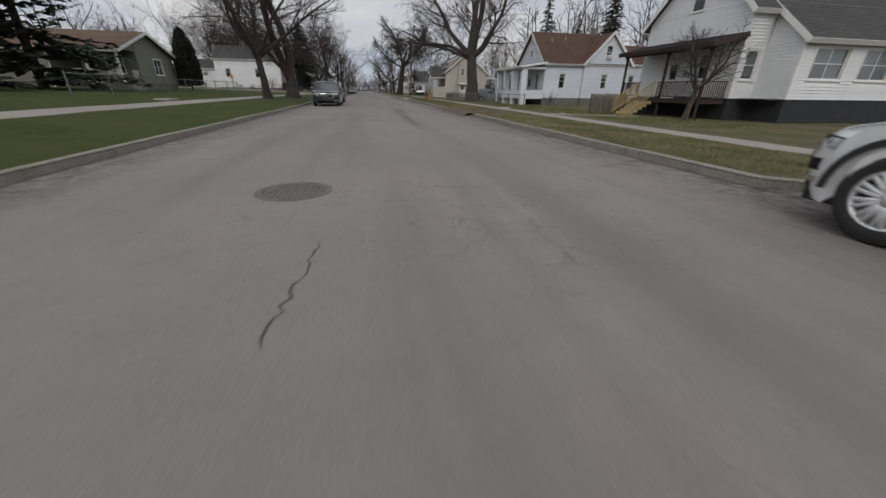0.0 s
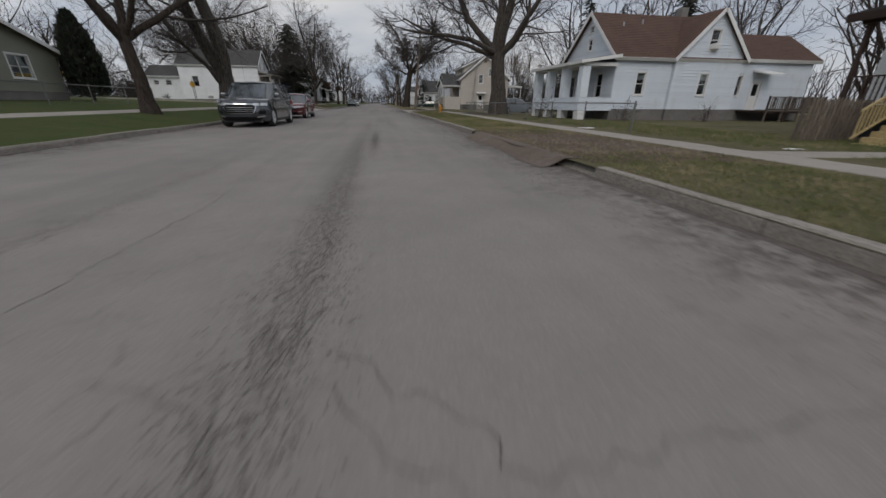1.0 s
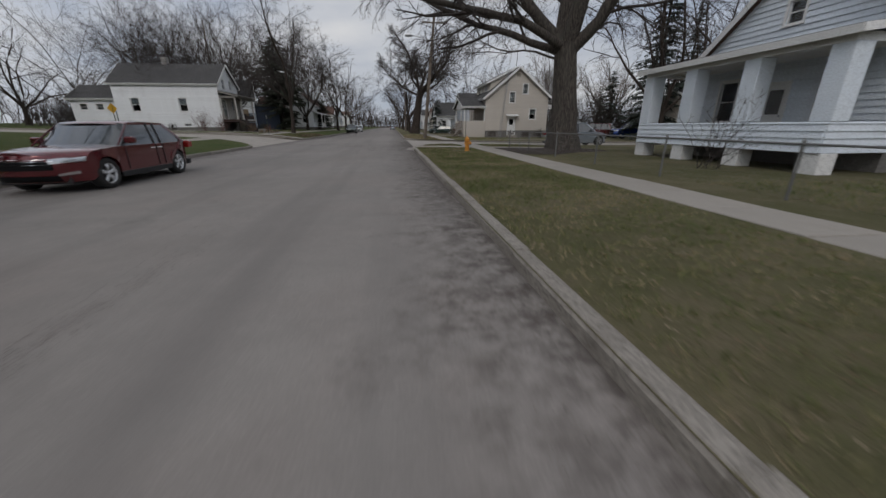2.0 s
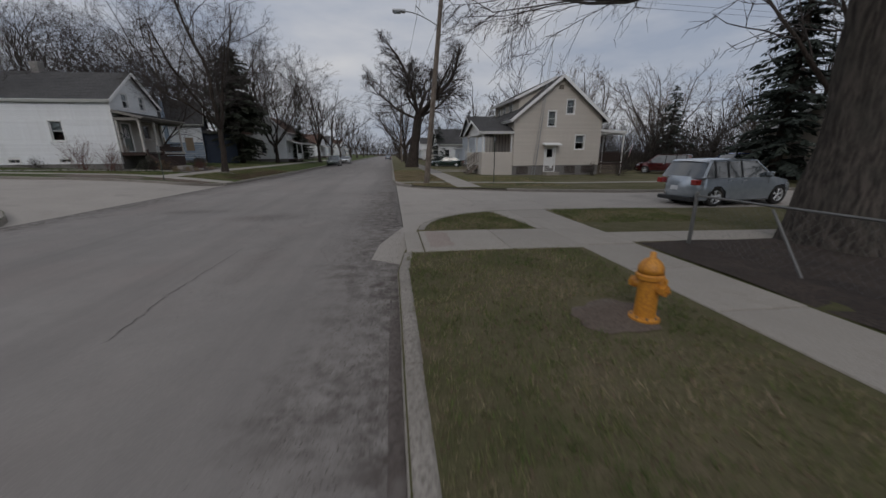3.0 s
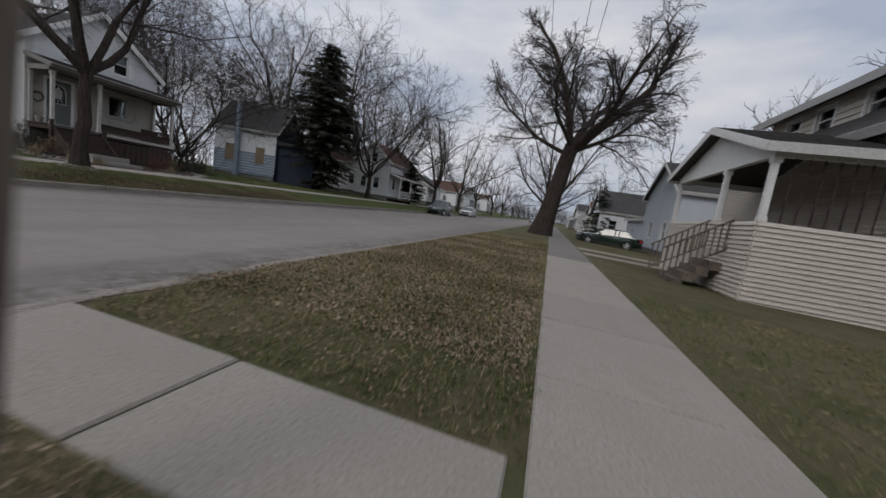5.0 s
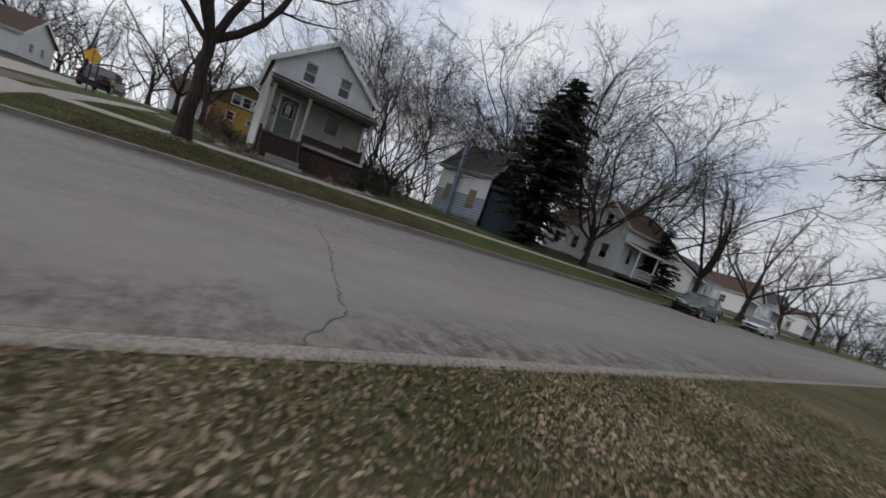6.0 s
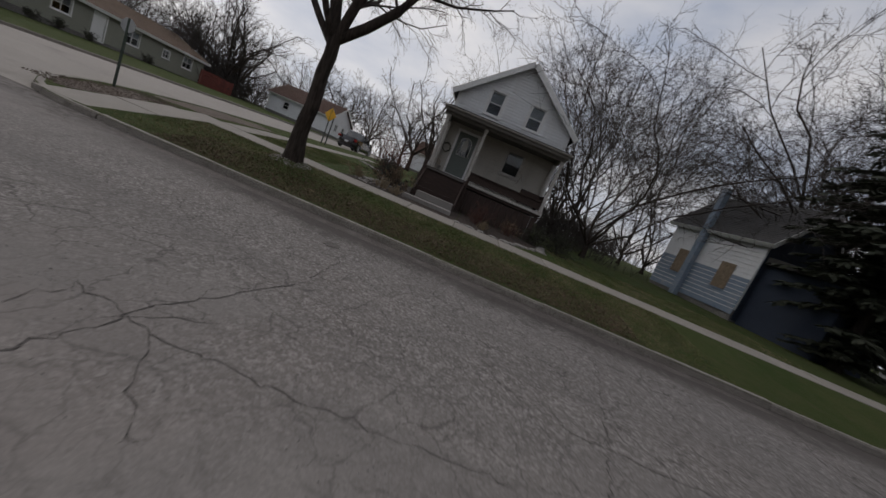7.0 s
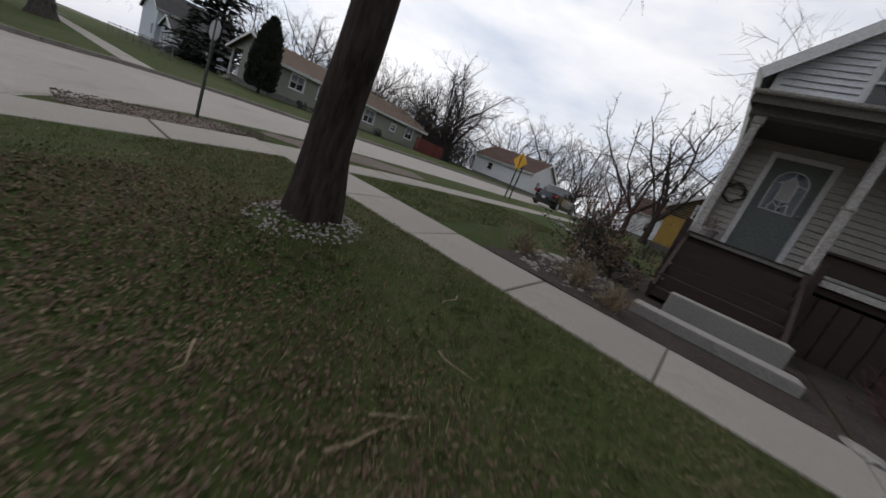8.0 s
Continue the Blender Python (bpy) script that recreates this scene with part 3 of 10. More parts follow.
def door(house, side, hole, material, glazed=0.5, arch=False):
    u0, u1, z0, z1 = hole
    bm = bmesh.new()
    frame_bars(bm, side, u0, u1, z0, z1, 0.1, 0.0, 0.05)
    bm2 = bmesh.new()
    gz = z0 + (z1 - z0) * (1 - glazed)
    g = [(u0 + 0.17, u1 - 0.17, gz, z1 - 0.18)] if glazed else []
    sheet(bm2, [(u0, z0), (u1, z0), (u1, z1), (u0, z1)], g, lambda u, z: side.at(u, z, -0.08), side.n * 0.045)
    for a, b in ((u0 + 0.14, (u0 + u1) / 2 - 0.04), ((u0 + u1) / 2 + 0.04, u1 - 0.14)):
        prism(bm2, [side.at(a, z0 + 0.2, -0.04), side.at(b, z0 + 0.2, -0.04), side.at(b, z0 + 0.75, -0.04), side.at(a, z0 + 0.75, -0.04)], side.n * 0.012)
    d = part("door", bm2, material, house)
    part("door_frame", bm, M_TRIM, d)
    if glazed:
        bm = bmesh.new()
        a, b, c, e = g[0]
        prism(bm, [side.at(a, c, -0.07), side.at(b, c, -0.07), side.at(b, e, -0.07), side.at(a, e, -0.07)], side.n * 0.006)
        part("pane", bm, M_GLASS, d)
        if arch:
            bm = bmesh.new()
            mid, r = (a + b) / 2, (b - a) / 2
            crown = [(mid - r * math.cos(math.pi * i / 16), e - r + r * math.sin(math.pi * i / 16)) for i in range(17)]
            prism(bm, [side.at(u, z, -0.05) for u, z in [(a - 0.01, e - r)] + crown + [(b + 0.01, e - r), (b + 0.01, e + 0.01), (a - 0.01, e + 0.01)]], side.n * 0.02)
            part("spandrel", bm, material, d)
            bm = bmesh.new()
            rim = [(mid + r, c)] + [(mid + r * math.cos(math.pi * i / 12), e - r + r * math.sin(math.pi * i / 12)) for i in range(13)] + [(mid - r, c), (mid + r, c)]
            lace = [(mid - r * 0.6, c), (mid - r * 0.45, c + 0.2), (mid, c + 0.1), (mid + r * 0.45, c + 0.2), (mid + r * 0.6, c)]
            tile = [(mid - r * 0.42, c + 0.24), (mid + r * 0.42, c + 0.24), (mid + r * 0.42, e - r * 0.9), (mid, e - r * 0.35), (mid - r * 0.42, e - r * 0.9), (mid - r * 0.42, c + 0.24)]
            for run, w in ((rim, 0.016), (lace, 0.01), (tile, 0.011), ([(mid, c), (mid, c + 0.24)], 0.009), ([(mid, e - r * 0.35), (mid, e)], 0.009), ([(mid - r, e - r), (mid - r * 0.42, e - r * 0.9)], 0.009), ([(mid + r, e - r), (mid + r * 0.42, e - r * 0.9)], 0.009)):
                for p, q in zip(run, run[1:]):
                    rod(bm, side.at(p[0], p[1], -0.042), side.at(q[0], q[1], -0.042), w, n=6)
            part("leading", bm, M_TRIM, d, "pale leading in an arched light")
            bm = bmesh.new()
            prism(bm, [side.at(u, z, -0.062) for u, z in tile[:-1]], side.n * 0.006)
            part("etched_pane", bm, M_CURTAIN, d, "pale etched glass")
    bm = bmesh.new()
    p = side.at(u1 - 0.08, z0 + 0.98, 0.02)
    bmesh.ops.create_uvsphere(bm, u_segments=10, v_segments=6, radius=0.035, matrix=Matrix.Translation(p))
    rod(bm, side.at(u1 - 0.08, z0 + 0.98, -0.05), p, 0.015, n=6)
    part("door_knob", bm, M_METAL, d, smooth=True)


def wall(house, side, outline, holes, material, name="wall", thick=0.16, board=0.18, pieces=False):
    bm = bmesh.new()
    sheet(bm, outline, holes, lambda u, z: side.at(u, z, 0.0), -side.n * thick)
    w = part(name, bm, material, house)
    siding(w, side, outline, holes, material, board, pieces)
    return w


def roof_slab(house, corners, thick, material, lip=M_TRIM, name="roof", rows=0.0):
    """A sloping roof plane: four corners (eave a, eave b, ridge b, ridge a), with shingle courses and fascia."""
    a, b, c, d = [Vector(p) for p in corners]
    n = (b - a).cross(d - a).normalized()
    if n.z < 0:
        n = -n
    bm = bmesh.new()
    prism(bm, [a, b, c, d], n * thick)
    r = part(name, bm, material, house)
    if rows:
        bm = bmesh.new()
        slope = (d - a).length
        k, count = 0, max(1, int(slope / rows))
        for k in range(count):
            f0, f1 = k / count, (k + 1) / count
            p0, p1, p2, p3 = a.lerp(d, f0), b.lerp(c, f0), b.lerp(c, f1), a.lerp(d, f1)
            up = n * (thick + 0.002)
            lift = n * 0.022
            q = [bm.verts.new(v) for v in (p0 + up, p1 + up, p1 + up + lift, p0 + up + lift, p3 + up, p2 + up, p2 + up + n * 0.004, p3 + up + n * 0.004)]
            for f in ((3, 2, 6, 7), (0, 1, 2, 3), (1, 5, 6, 2), (0, 3, 7, 4)):
                bm.faces.new([q[i] for i in f])
        tagged(part("shingling", bm, material, r), kind="stuff")
    for p, q in ((a, b), (b, c), (a, d)):
        bm = bmesh.new()
        o = (q - p).cross(n).normalized()
        if ((p + q) / 2 - (a + b + c + d) / 4).dot(o) < 0:
            o = -o
        prism(bm, [p + o * 0.003 - n * 0.1, q + o * 0.003 - n * 0.1, q + o * 0.003 + n * (thick + 0.012), p + o * 0.003 + n * (thick + 0.012)], o * 0.025)
        part("fascia", bm, lip, r)
    return r


def gable_roof(house, x0, x1, y0, y1, z_eave, z_ridge, axis, over, material, thick=0.12, rows=0.2):
    """Two roof planes over a rectangle; axis 'x' or 'y' is the way of the ridge."""
    if axis == "x":
        ym = (y0 + y1) / 2
        drop = (z_ridge - z_eave) / (ym - y0) * over
        for y, s in ((y0, -1), (y1, 1)):
            roof_slab(house, [(x0 - over, y + s * over, z_eave - drop), (x1 + over, y + s * over, z_eave - drop), (x1 + over, ym, z_ridge), (x0 - over, ym, z_ridge)], thick, material, rows=rows)
    else:
        xm = (x0 + x1) / 2
        drop = (z_ridge - z_eave) / (xm - x0) * over
        for x, s in ((x0, -1), (x1, 1)):
            roof_slab(house, [(x + s * over, y0 - over, z_eave - drop), (x + s * over, y1 + over, z_eave - drop), (xm, y1 + over, z_ridge), (xm, y0 - over, z_ridge)], thick, material, rows=rows)


def rect(length, z0, z1):
    return [(0, z0), (length, z0), (length, z1), (0, z1)]


def gable(length, z0, z1, z2):
    return [(0, z0), (length, z0), (length, z1), (length / 2, z2), (0, z1)]


def foundation(house, x0, y0, x1, y1, z0, z1, material=M_BLOCK, courses=True):
    bm = bmesh.new()
    box(bm, x0 + 0.02, y0 + 0.02, z0, x1 - 0.02, y1 - 0.02, z1)
    f = part("foundation", bm, material, house)
    if not courses:
        return
    bm = bmesh.new()
    n = 0
    z = z0
    row = 0
    while z < z1 - 0.05:
        top = min(z + 0.2, z1) - 0.012
        for (ax, ay), (bx, by) in (((x0, y0), (x1, y0)), ((x1, y0), (x1, y1)), ((x1, y1), (x0, y1)), ((x0, y1), (x0, y0))):
            s = Side((ax, ay), (bx, by))
            u = -0.2 * (row % 2)
            while u < s.length:
                p, q = max(u, 0), min(u + 0.39, s.length)
                if q - p > 0.05:
                    prism(bm, [s.at(p, z, -0.02), s.at(q, z, -0.02), s.at(q, top, -0.02), s.at(p, top, -0.02)], s.n * (0.02 + random.uniform(0, 0.006)))
                u += 0.4
        z += 0.2
        row += 1
    tagged(part("blockwork", bm, material, f), kind="stuff")


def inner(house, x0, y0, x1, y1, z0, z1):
    """The floor and an added core that close the house behind its windows; room dimness is in their colour."""
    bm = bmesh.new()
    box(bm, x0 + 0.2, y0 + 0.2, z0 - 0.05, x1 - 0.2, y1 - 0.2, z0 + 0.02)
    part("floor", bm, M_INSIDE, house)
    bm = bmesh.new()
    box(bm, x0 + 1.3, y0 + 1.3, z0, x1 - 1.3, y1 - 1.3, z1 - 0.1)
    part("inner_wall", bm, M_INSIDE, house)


def post(house, x, y, z0, z1, w=0.12, material=M_TRIM, name="post"):
    bm = bmesh.new()
    soft_box(bm, x - w / 2, y - w / 2, z0, x + w / 2, y + w / 2, z1, 0.012)
    soft_box(bm, x - w / 2 - 0.02, y - w / 2 - 0.02, z0, x + w / 2 + 0.02, y + w / 2 + 0.02, z0 + 0.12, 0.01)
    soft_box(bm, x - w / 2 - 0.025, y - w / 2 - 0.025, z1 - 0.14, x + w / 2 + 0.025, y + w / 2 + 0.025, z1, 0.01)
    return part(name, bm, material, house)


def railing(house, p, q, z0, z1, material, gap=0.12, name="railing", dz=0.0):
    """A rail with upright pickets from p to q; dz is the fall towards q, for stairs."""
    s = Side(p, q)
    bm = bmesh.new()
    for z, h in ((z0 + 0.1, 0.05), (z1 - 0.05, 0.05)):
        prism(bm, [s.at(0, z, -0.03), s.at(s.length, z - dz, -0.03), s.at(s.length, z + h - dz, -0.03), s.at(0, z + h, -0.03)], s.n * 0.06)
    r = part(name, bm, material, house)
    n = int(s.length / gap)
    bm = bmesh.new()
    box(bm, -0.017, -0.017, 0, 0.017, 0.017, z1 - z0 - 0.16)
    me = bpy.data.meshes.new("picket")
    bm.to_mesh(me)
    bm.free()
    me.materials.append(material)
    for i in range(n):
        u = (i + 0.5) * s.length / n
        shared("picket", me, r, Matrix.Translation(s.at(u, z0 + 0.12 - dz * u / s.length)))
    return r


def steps(house, side, u0, u1, z_top, z_low, count, tread, material, name="step"):
    rise = (z_top - z_low) / count
    for k in range(count):
        bm = bmesh.new()
        z = z_top - (k + 1) * rise
        prism(bm, [side.at(u0, z, 0.002 + k * tread), side.at(u1, z, 0.002 + k * tread), side.at(u1, z, (k + 1) * tread + 0.02), side.at(u0, z, (k + 1) * tread + 0.02)], (0, 0, -rise - 0.03 if k < count - 1 else -0.15))
        part(name, bm, material, house)


def white_porch_house():
    """White gabled house on the rise at the north-west corner; its porch looks on the main street."""
    gz = 0.9
    h = thing("house", "white clapboard house with a gabled front and a deep porch", "house", (-15.2, 71.96, gz))
    L = lambda z: z - gz
    fl, ev, rd = L(2.18), L(5.86), L(7.96)
    x0, y0, y1 = -10.6, -2.7, 2.7
    M_PORCH = surface("taupe_porch_paint", (0.17, 0.158, 0.142), (0.22, 0.205, 0.185), (0.12, 0.11, 0.1), 1.6, 30, 0.7, 0.15, 0.004)
    # worn siding in a taupe that carries the porch shade in its colour
    M_PORCHWALL = surface("worn_shaded_siding", (0.42, 0.395, 0.35), (0.5, 0.47, 0.42), (0.32, 0.295, 0.26), 1.4, 30, 0.75, 0.15, 0.004, stain=((0.2, 0.18, 0.155), 1.2, 0.5))
    # dark taupe ceiling, its colour set low to deepen the porch shade
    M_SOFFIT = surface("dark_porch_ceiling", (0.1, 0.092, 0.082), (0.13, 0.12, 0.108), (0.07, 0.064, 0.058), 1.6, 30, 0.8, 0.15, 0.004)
    M_FADED = surface("weathered_white_post", (0.42, 0.4, 0.37), (0.56, 0.54, 0.51), (0.26, 0.23, 0.2), 3.0, 26, 0.7, 0.2, 0.004)
    front, north, back, south = Side((0, y0), (0, y1)), Side((0, y1), (x0, y1)), Side((x0, y1), (x0, y0)), Side((x0, y0), (0, y0))
    foundation(h, x0, y0, 0, y1, L(0.3), L(1.25))
    bm = bmesh.new()
    box(bm, -0.3, y0 + 0.02, L(1.25), -0.02, y1 - 0.02, fl - 0.11)
    part("front_foundation", bm, M_BLOCK, h)
    up = [(1.38, 2.04, L(5.36), L(6.4)), (3.32, 3.98, L(5.4), L(6.44))]
    door_hole, pic = (0.7, 1.6, fl, fl + 2.0), (3.14, 3.94, fl + 0.98, fl + 2.05)
    wall(h, front, gable(5.4, L(4.68), ev, rd), up, M_WHITE, board=0.13, pieces=True)
    # lower front wall: shade below the porch roof is in the siding colour
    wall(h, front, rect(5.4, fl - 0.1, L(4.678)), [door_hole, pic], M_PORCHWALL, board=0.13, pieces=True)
    wall(h, north, rect(-x0, L(1.25), ev), [(2, 2.8, fl + 0.9, fl + 2.2)], M_WHITE, board=0.13)
    wall(h, back, gable(5.4, L(1.25), ev, rd), [], M_WHITE, board=0.26)
    s_holes = [(6.4, 7.2, fl + 0.75, fl + 2.1), (1.6, 2.4, fl + 0.75, fl + 2.1)]
    cellar = [(6.5, 7.2, L(1.34), L(1.62)), (3.2, 3.9, L(1.34), L(1.62))]
    wall(h, south, rect(-x0, L(1.25), ev), s_holes + cellar, M_WHITE, board=0.13, pieces=True)
    for w in up:
        window(h, front, w, curtain=0.5)
    window(h, front, pic, trim=M_FADED, curtain=0.12, panes=(1, 1))
    for w in s_holes:
        window(h, south, w, curtain=0.45)
    for w in cellar:
        window(h, south, w, panes=(2, 1))
    window(h, north, (2, 2.8, fl + 0.9, fl + 2.2))
    door(h, front, door_hole, M_DOORGREEN, 0.52, arch=True)
    gable_roof(h, x0, 0, y0, y1, ev, rd, "x", 0.28, M_ROOF_GREY)
    bm = bmesh.new()
    soft_box(bm, -6.3, -0.3, rd - 0.3, -5.75, 0.3, rd + 0.75, 0.02)
    part("chimney", bm, M_BLOCK, h)
    # corner boards
    for y in (y0, y1):
        bm = bmesh.new()
        sg = 1 if y > 0 else -1
        soft_box(bm, -0.1, y - 0.1 if sg > 0 else y - 0.045, fl - 0.1, 0.045, y + 0.045 if sg > 0 else y + 0.1, ev - 0.1, 0.008)
        part("corner_board", bm, M_TRIM, h)
    # porch
    bm = bmesh.new()
    box(bm, 0.06, y0 + 0.05, fl - 0.34, 1.68, y1 - 0.05, fl - 0.145)
    deck = part("porch_floor", bm, M_DARKWOOD, h)
    bm = bmesh.new()
    box(bm, 0.06, -0.188, -0.02, 1.75, 0.188, 0.02)
    board_me = mesh_data("floor_board", bm, M_DARKWOOD)
    for k in range(14):
        shared("floor_board", board_me, deck, Matrix.Translation((0, y0 + (k + 0.5) * 5.4 / 14, fl - 0.12)))
    bm = bmesh.new()
    box(bm, -0.015, -0.12, 0, 0.015, 0.12, fl - 0.4 - L(0.72))
    slat_me = mesh_data("skirt_slat", bm, M_DARKWOOD)
    for k in range(20):
        shared("skirt_slat", slat_me, deck, Matrix.Translation((1.675, y0 + 0.2 + k * 0.262, L(0.72))))
    bm = bmesh.new()
    soft_box(bm, 1.69, -0.72, fl - 0.22, 1.76, y1, fl - 0.11, 0.008)
    part("edge_board", bm, M_FADED, deck, "worn pale deck edge board")
    bm = bmesh.new()
    soft_box(bm, 1.69, y0, fl - 0.2, 1.75, -0.78, fl - 0.11, 0.008)
    part("edge_board", bm, M_PORCH, deck, "worn deck edge board above the stair")
    top = L(4.36)
    for y in (y0 + 0.16, -0.84, y1 - 0.1):
        post(h, 1.6, y, fl - 0.1, top, 0.13, M_FADED)
    for y in (y0 + 0.12, y1 - 0.12):
        post(h, 0.12, y, fl - 0.1, top, 0.12, M_FADED, name="pilaster")
    # turned collar half way up the middle post
    bm = bmesh.new()
    soft_box(bm, 1.515, -0.925, fl + 1.02, 1.685, -0.755, fl + 1.1, 0.02)
    part("post_collar", bm, M_FADED, h)
    bm = bmesh.new()
    box(bm, 1.5, y0 - 0.02, top, 1.72, y1 + 0.02, top + 0.2)
    for y in (y0 + 0.08, y1 - 0.08):
        box(bm, 0.05, y - 0.08, top, 1.495, y + 0.08, top + 0.2)
    part("porch_beam", bm, M_PORCH, h, "taupe painted porch beam")
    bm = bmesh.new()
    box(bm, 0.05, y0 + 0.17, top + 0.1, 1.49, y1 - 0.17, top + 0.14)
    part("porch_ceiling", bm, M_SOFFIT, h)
    roof_slab(h, [(1.98, y0 - 0.06, top + 0.2), (1.98, y1 + 0.06, top + 0.2), (0.05, y1 + 0.06, top + 0.66), (0.05, y0 - 0.06, top + 0.66)], 0.08, M_ROOF_GREY, lip=M_PORCH, name="porch_roof", rows=0.2)
    bm = bmesh.new()
    trough = [(2.075 + r * math.cos(math.pi + math.pi * k / 12), top + 0.27 + r * math.sin(math.pi + math.pi * k / 12)) for r, way in ((0.06, range(13)), (0.052, range(12, -1, -1))) for k in way]
    ends = [[bm.verts.new((x, y, z)) for x, z in trough] for y in (y0 - 0.1, y1 + 0.1)]
    for k in range(len(trough)):
        j = (k + 1) % len(trough)
        bm.faces.new((ends[0][k], ends[0][j], ends[1][j], ends[1][k]))
    for end in ends:
        bm.faces.new(end)
    part("gutter", bm, M_FADED, h, "half-round metal gutter")
    # low solid dark balustrade between the middle and the corner post
    bm = bmesh.new()
    soft_box(bm, 1.56, -0.77, fl - 0.02, 1.62, y1 - 0.18, fl + 0.3, 0.01)
    rail = part("balustrade", bm, M_DARKWOOD, h, "low dark board balustrade")
    bm = bmesh.new()
    soft_box(bm, 1.5, -0.77, fl + 0.302, 1.68, y1 - 0.18, fl + 0.35, 0.01)
    part("cap_rail", bm, M_DARKWOOD, rail)
    railing(h, (0.2, y1 - 0.12), (1.5, y1 - 0.12), fl - 0.1, fl + 0.62, M_DARKWOOD, 0.12)
    st = Side((1.77, y0 + 0.12), (1.77, -0.86))
    steps(h, st, 0.02, st.length - 0.02, fl - 0.1, L(0.95), 5, 0.27, M_DARKWOOD)
    for y in (y0 + 0.1, -0.84):
        bm = bmesh.new()
        prism(bm, [(1.78, y - 0.03, L(0.75)), (3.1, y - 0.03, L(0.75)), (3.1, y - 0.03, L(0.98)), (1.78, y - 0.03, fl - 0.12)], (0, 0.06, 0))
        part("stringer", bm, M_DARKWOOD, h)
    # dark stair cheeks with capped newels
    for y in (y0 + 0.02, -0.74):
        bm = bmesh.new()
        soft_box(bm, 1.8, y - 0.06, L(0.7), 1.93, y + 0.06, fl + 0.1, 0.012)
        part("newel", bm, M_DARKWOOD, h)
    inner(h, x0, y0, 0, y1, fl, ev)
    # lower wing behind
    w_s = Side((x0 - 4.5, -2.4), (x0, -2.4))
    hs = [(0.8, 1.5, fl + 0.9, fl + 1.5), (2.4, 3.1, fl + 0.9, fl + 1.5)]
    wall(h, w_s, rect(4.5, L(0.4), L(4.3)), hs, M_WHITE, board=0.2)
    for w in hs:
        window(h, w_s, w)
    wall(h, Side((x0, 2.4), (x0 - 4.5, 2.4)), rect(4.5, L(0.4), L(4.3)), [], M_WHITE, board=0.3)
    wall(h, Side((x0 - 4.5, 2.4), (x0 - 4.5, -2.4)), gable(4.8, L(0.4), L(4.3), L(5.7)), [], M_WHITE, board=0.3)
    gable_roof(h, x0 - 4.5, x0 - 0.35, -2.4, 2.4, L(4.3), L(5.7), "x", 0.3, M_ROOF_GREY)


def cream_house():
    """Cream sided house at the north-east corner, its gable towards the side street."""
    gz = -0.1
    h = thing("house", "cream vinyl sided house with white trim and a shed dormer", "house", (15.3, 68.65, gz))
    L = lambda z: z - gz
    fl, ev, rd = L(0.72), L(4.65), L(7.8)
    w, d = 7.85, 9.5
    south, east, north, west = Side((0, 0), (w, 0)), Side((w, 0), (w, d)), Side((w, d), (0, d)), Side((0, d), (0, 0))
    foundation(h, 0, 0, w, d, L(-0.3), fl)
    holes = [(2.95, 3.6, L(3.95), L(5.15)), (4.55, 5.2, L(4.95), L(6.05)), (5.55, 6.35, L(2.05), L(3.2))]
    dh = (2.85, 3.7, L(0.2), L(2.25))
    wall(h, south, gable(w, fl, ev, rd), holes + [(dh[0], dh[1], fl, dh[3])], M_CREAM, board=0.115, pieces=True)
    for k, q in enumerate(holes):
        window(h, south, q, curtain=(0.85, 0.95, 0.5)[k])
    door(h, Side((0, -0.03), (w, -0.03)), dh, M_TRIM, 0.42)
    bm = bmesh.new()
    prism(bm, [(2.55, 0, L(2.42)), (2.55, -0.75, L(2.36)), (2.55, -0.75, L(2.42)), (2.55, 0, L(2.62))], (1.5, 0, 0))
    part("door_hood", bm, M_TRIM, h, "small white metal door hood")
    bm = bmesh.new()
    soft_box(bm, 2.7, -0.9, L(-0.3), 3.85, -0.02, L(0.16), 0.02)
    part("doorstep", bm, M_WALK, h)
    wall(h, east, rect(d, fl, ev), [(2, 2.9, L(2), L(3.2))], M_CREAM, board=0.23)
    window(h, east, (2, 2.9, L(2), L(3.2)))
    wall(h, north, gable(w, fl, ev, rd), [], M_CREAM, board=0.23)
    wall(h, west, rect(d, fl, ev), [], M_CREAM, board=0.115)
    gable_roof(h, 0, w, 0, d, ev, rd, "y", 0.42, M_ROOF_GREY)
    inner(h, 0, 0, w, d, fl, ev)
    # vent in the gable
    bm = bmesh.new()
    for k in range(5):
        box(bm, w / 2 - 0.22 + 0.0, -0.05, rd - 0.95 + k * 0.07, w / 2 + 0.22, -0.028, rd - 0.9 + k * 0.07)
    part("gable_vent", bm, M_GREYWOOD, h)
    # shed dormer on the street side of the roof
    dx, dz = 0.75, L(6.35)
    dw = Side((dx, d - 1.2), (dx, 1.2))
    dh2 = [(1.0, 1.8, L(5.35), L(6.1)), (2.6, 3.4, L(5.35), L(6.1)), (4.6, 5.4, L(5.35), L(6.1))]
    wall(h, dw, rect(d - 2.4, L(4.95), dz), dh2, M_CREAM, board=0.2, name="dormer_wall")
    for q in dh2:
        window(h, dw, q)
    for y in (1.2, d - 1.2):
        bm = bmesh.new()
        prism(bm, [(dx, y - 0.06, L(5.0)), (dx, y - 0.06, dz), (w / 2 - 0.1, y - 0.06, rd - 0.1)], (0, 0.12, 0))
        part("dormer_cheek", bm, M_CREAM, h)
    roof_slab(h, [(dx - 0.5, 0.85, dz - 0.15), (dx - 0.5, d - 0.85, dz - 0.15), (w / 2, d - 0.85, rd + 0.14), (w / 2, 0.85, rd + 0.14)], 0.1, M_ROOF_GREY, name="dormer_roof", rows=0.2)
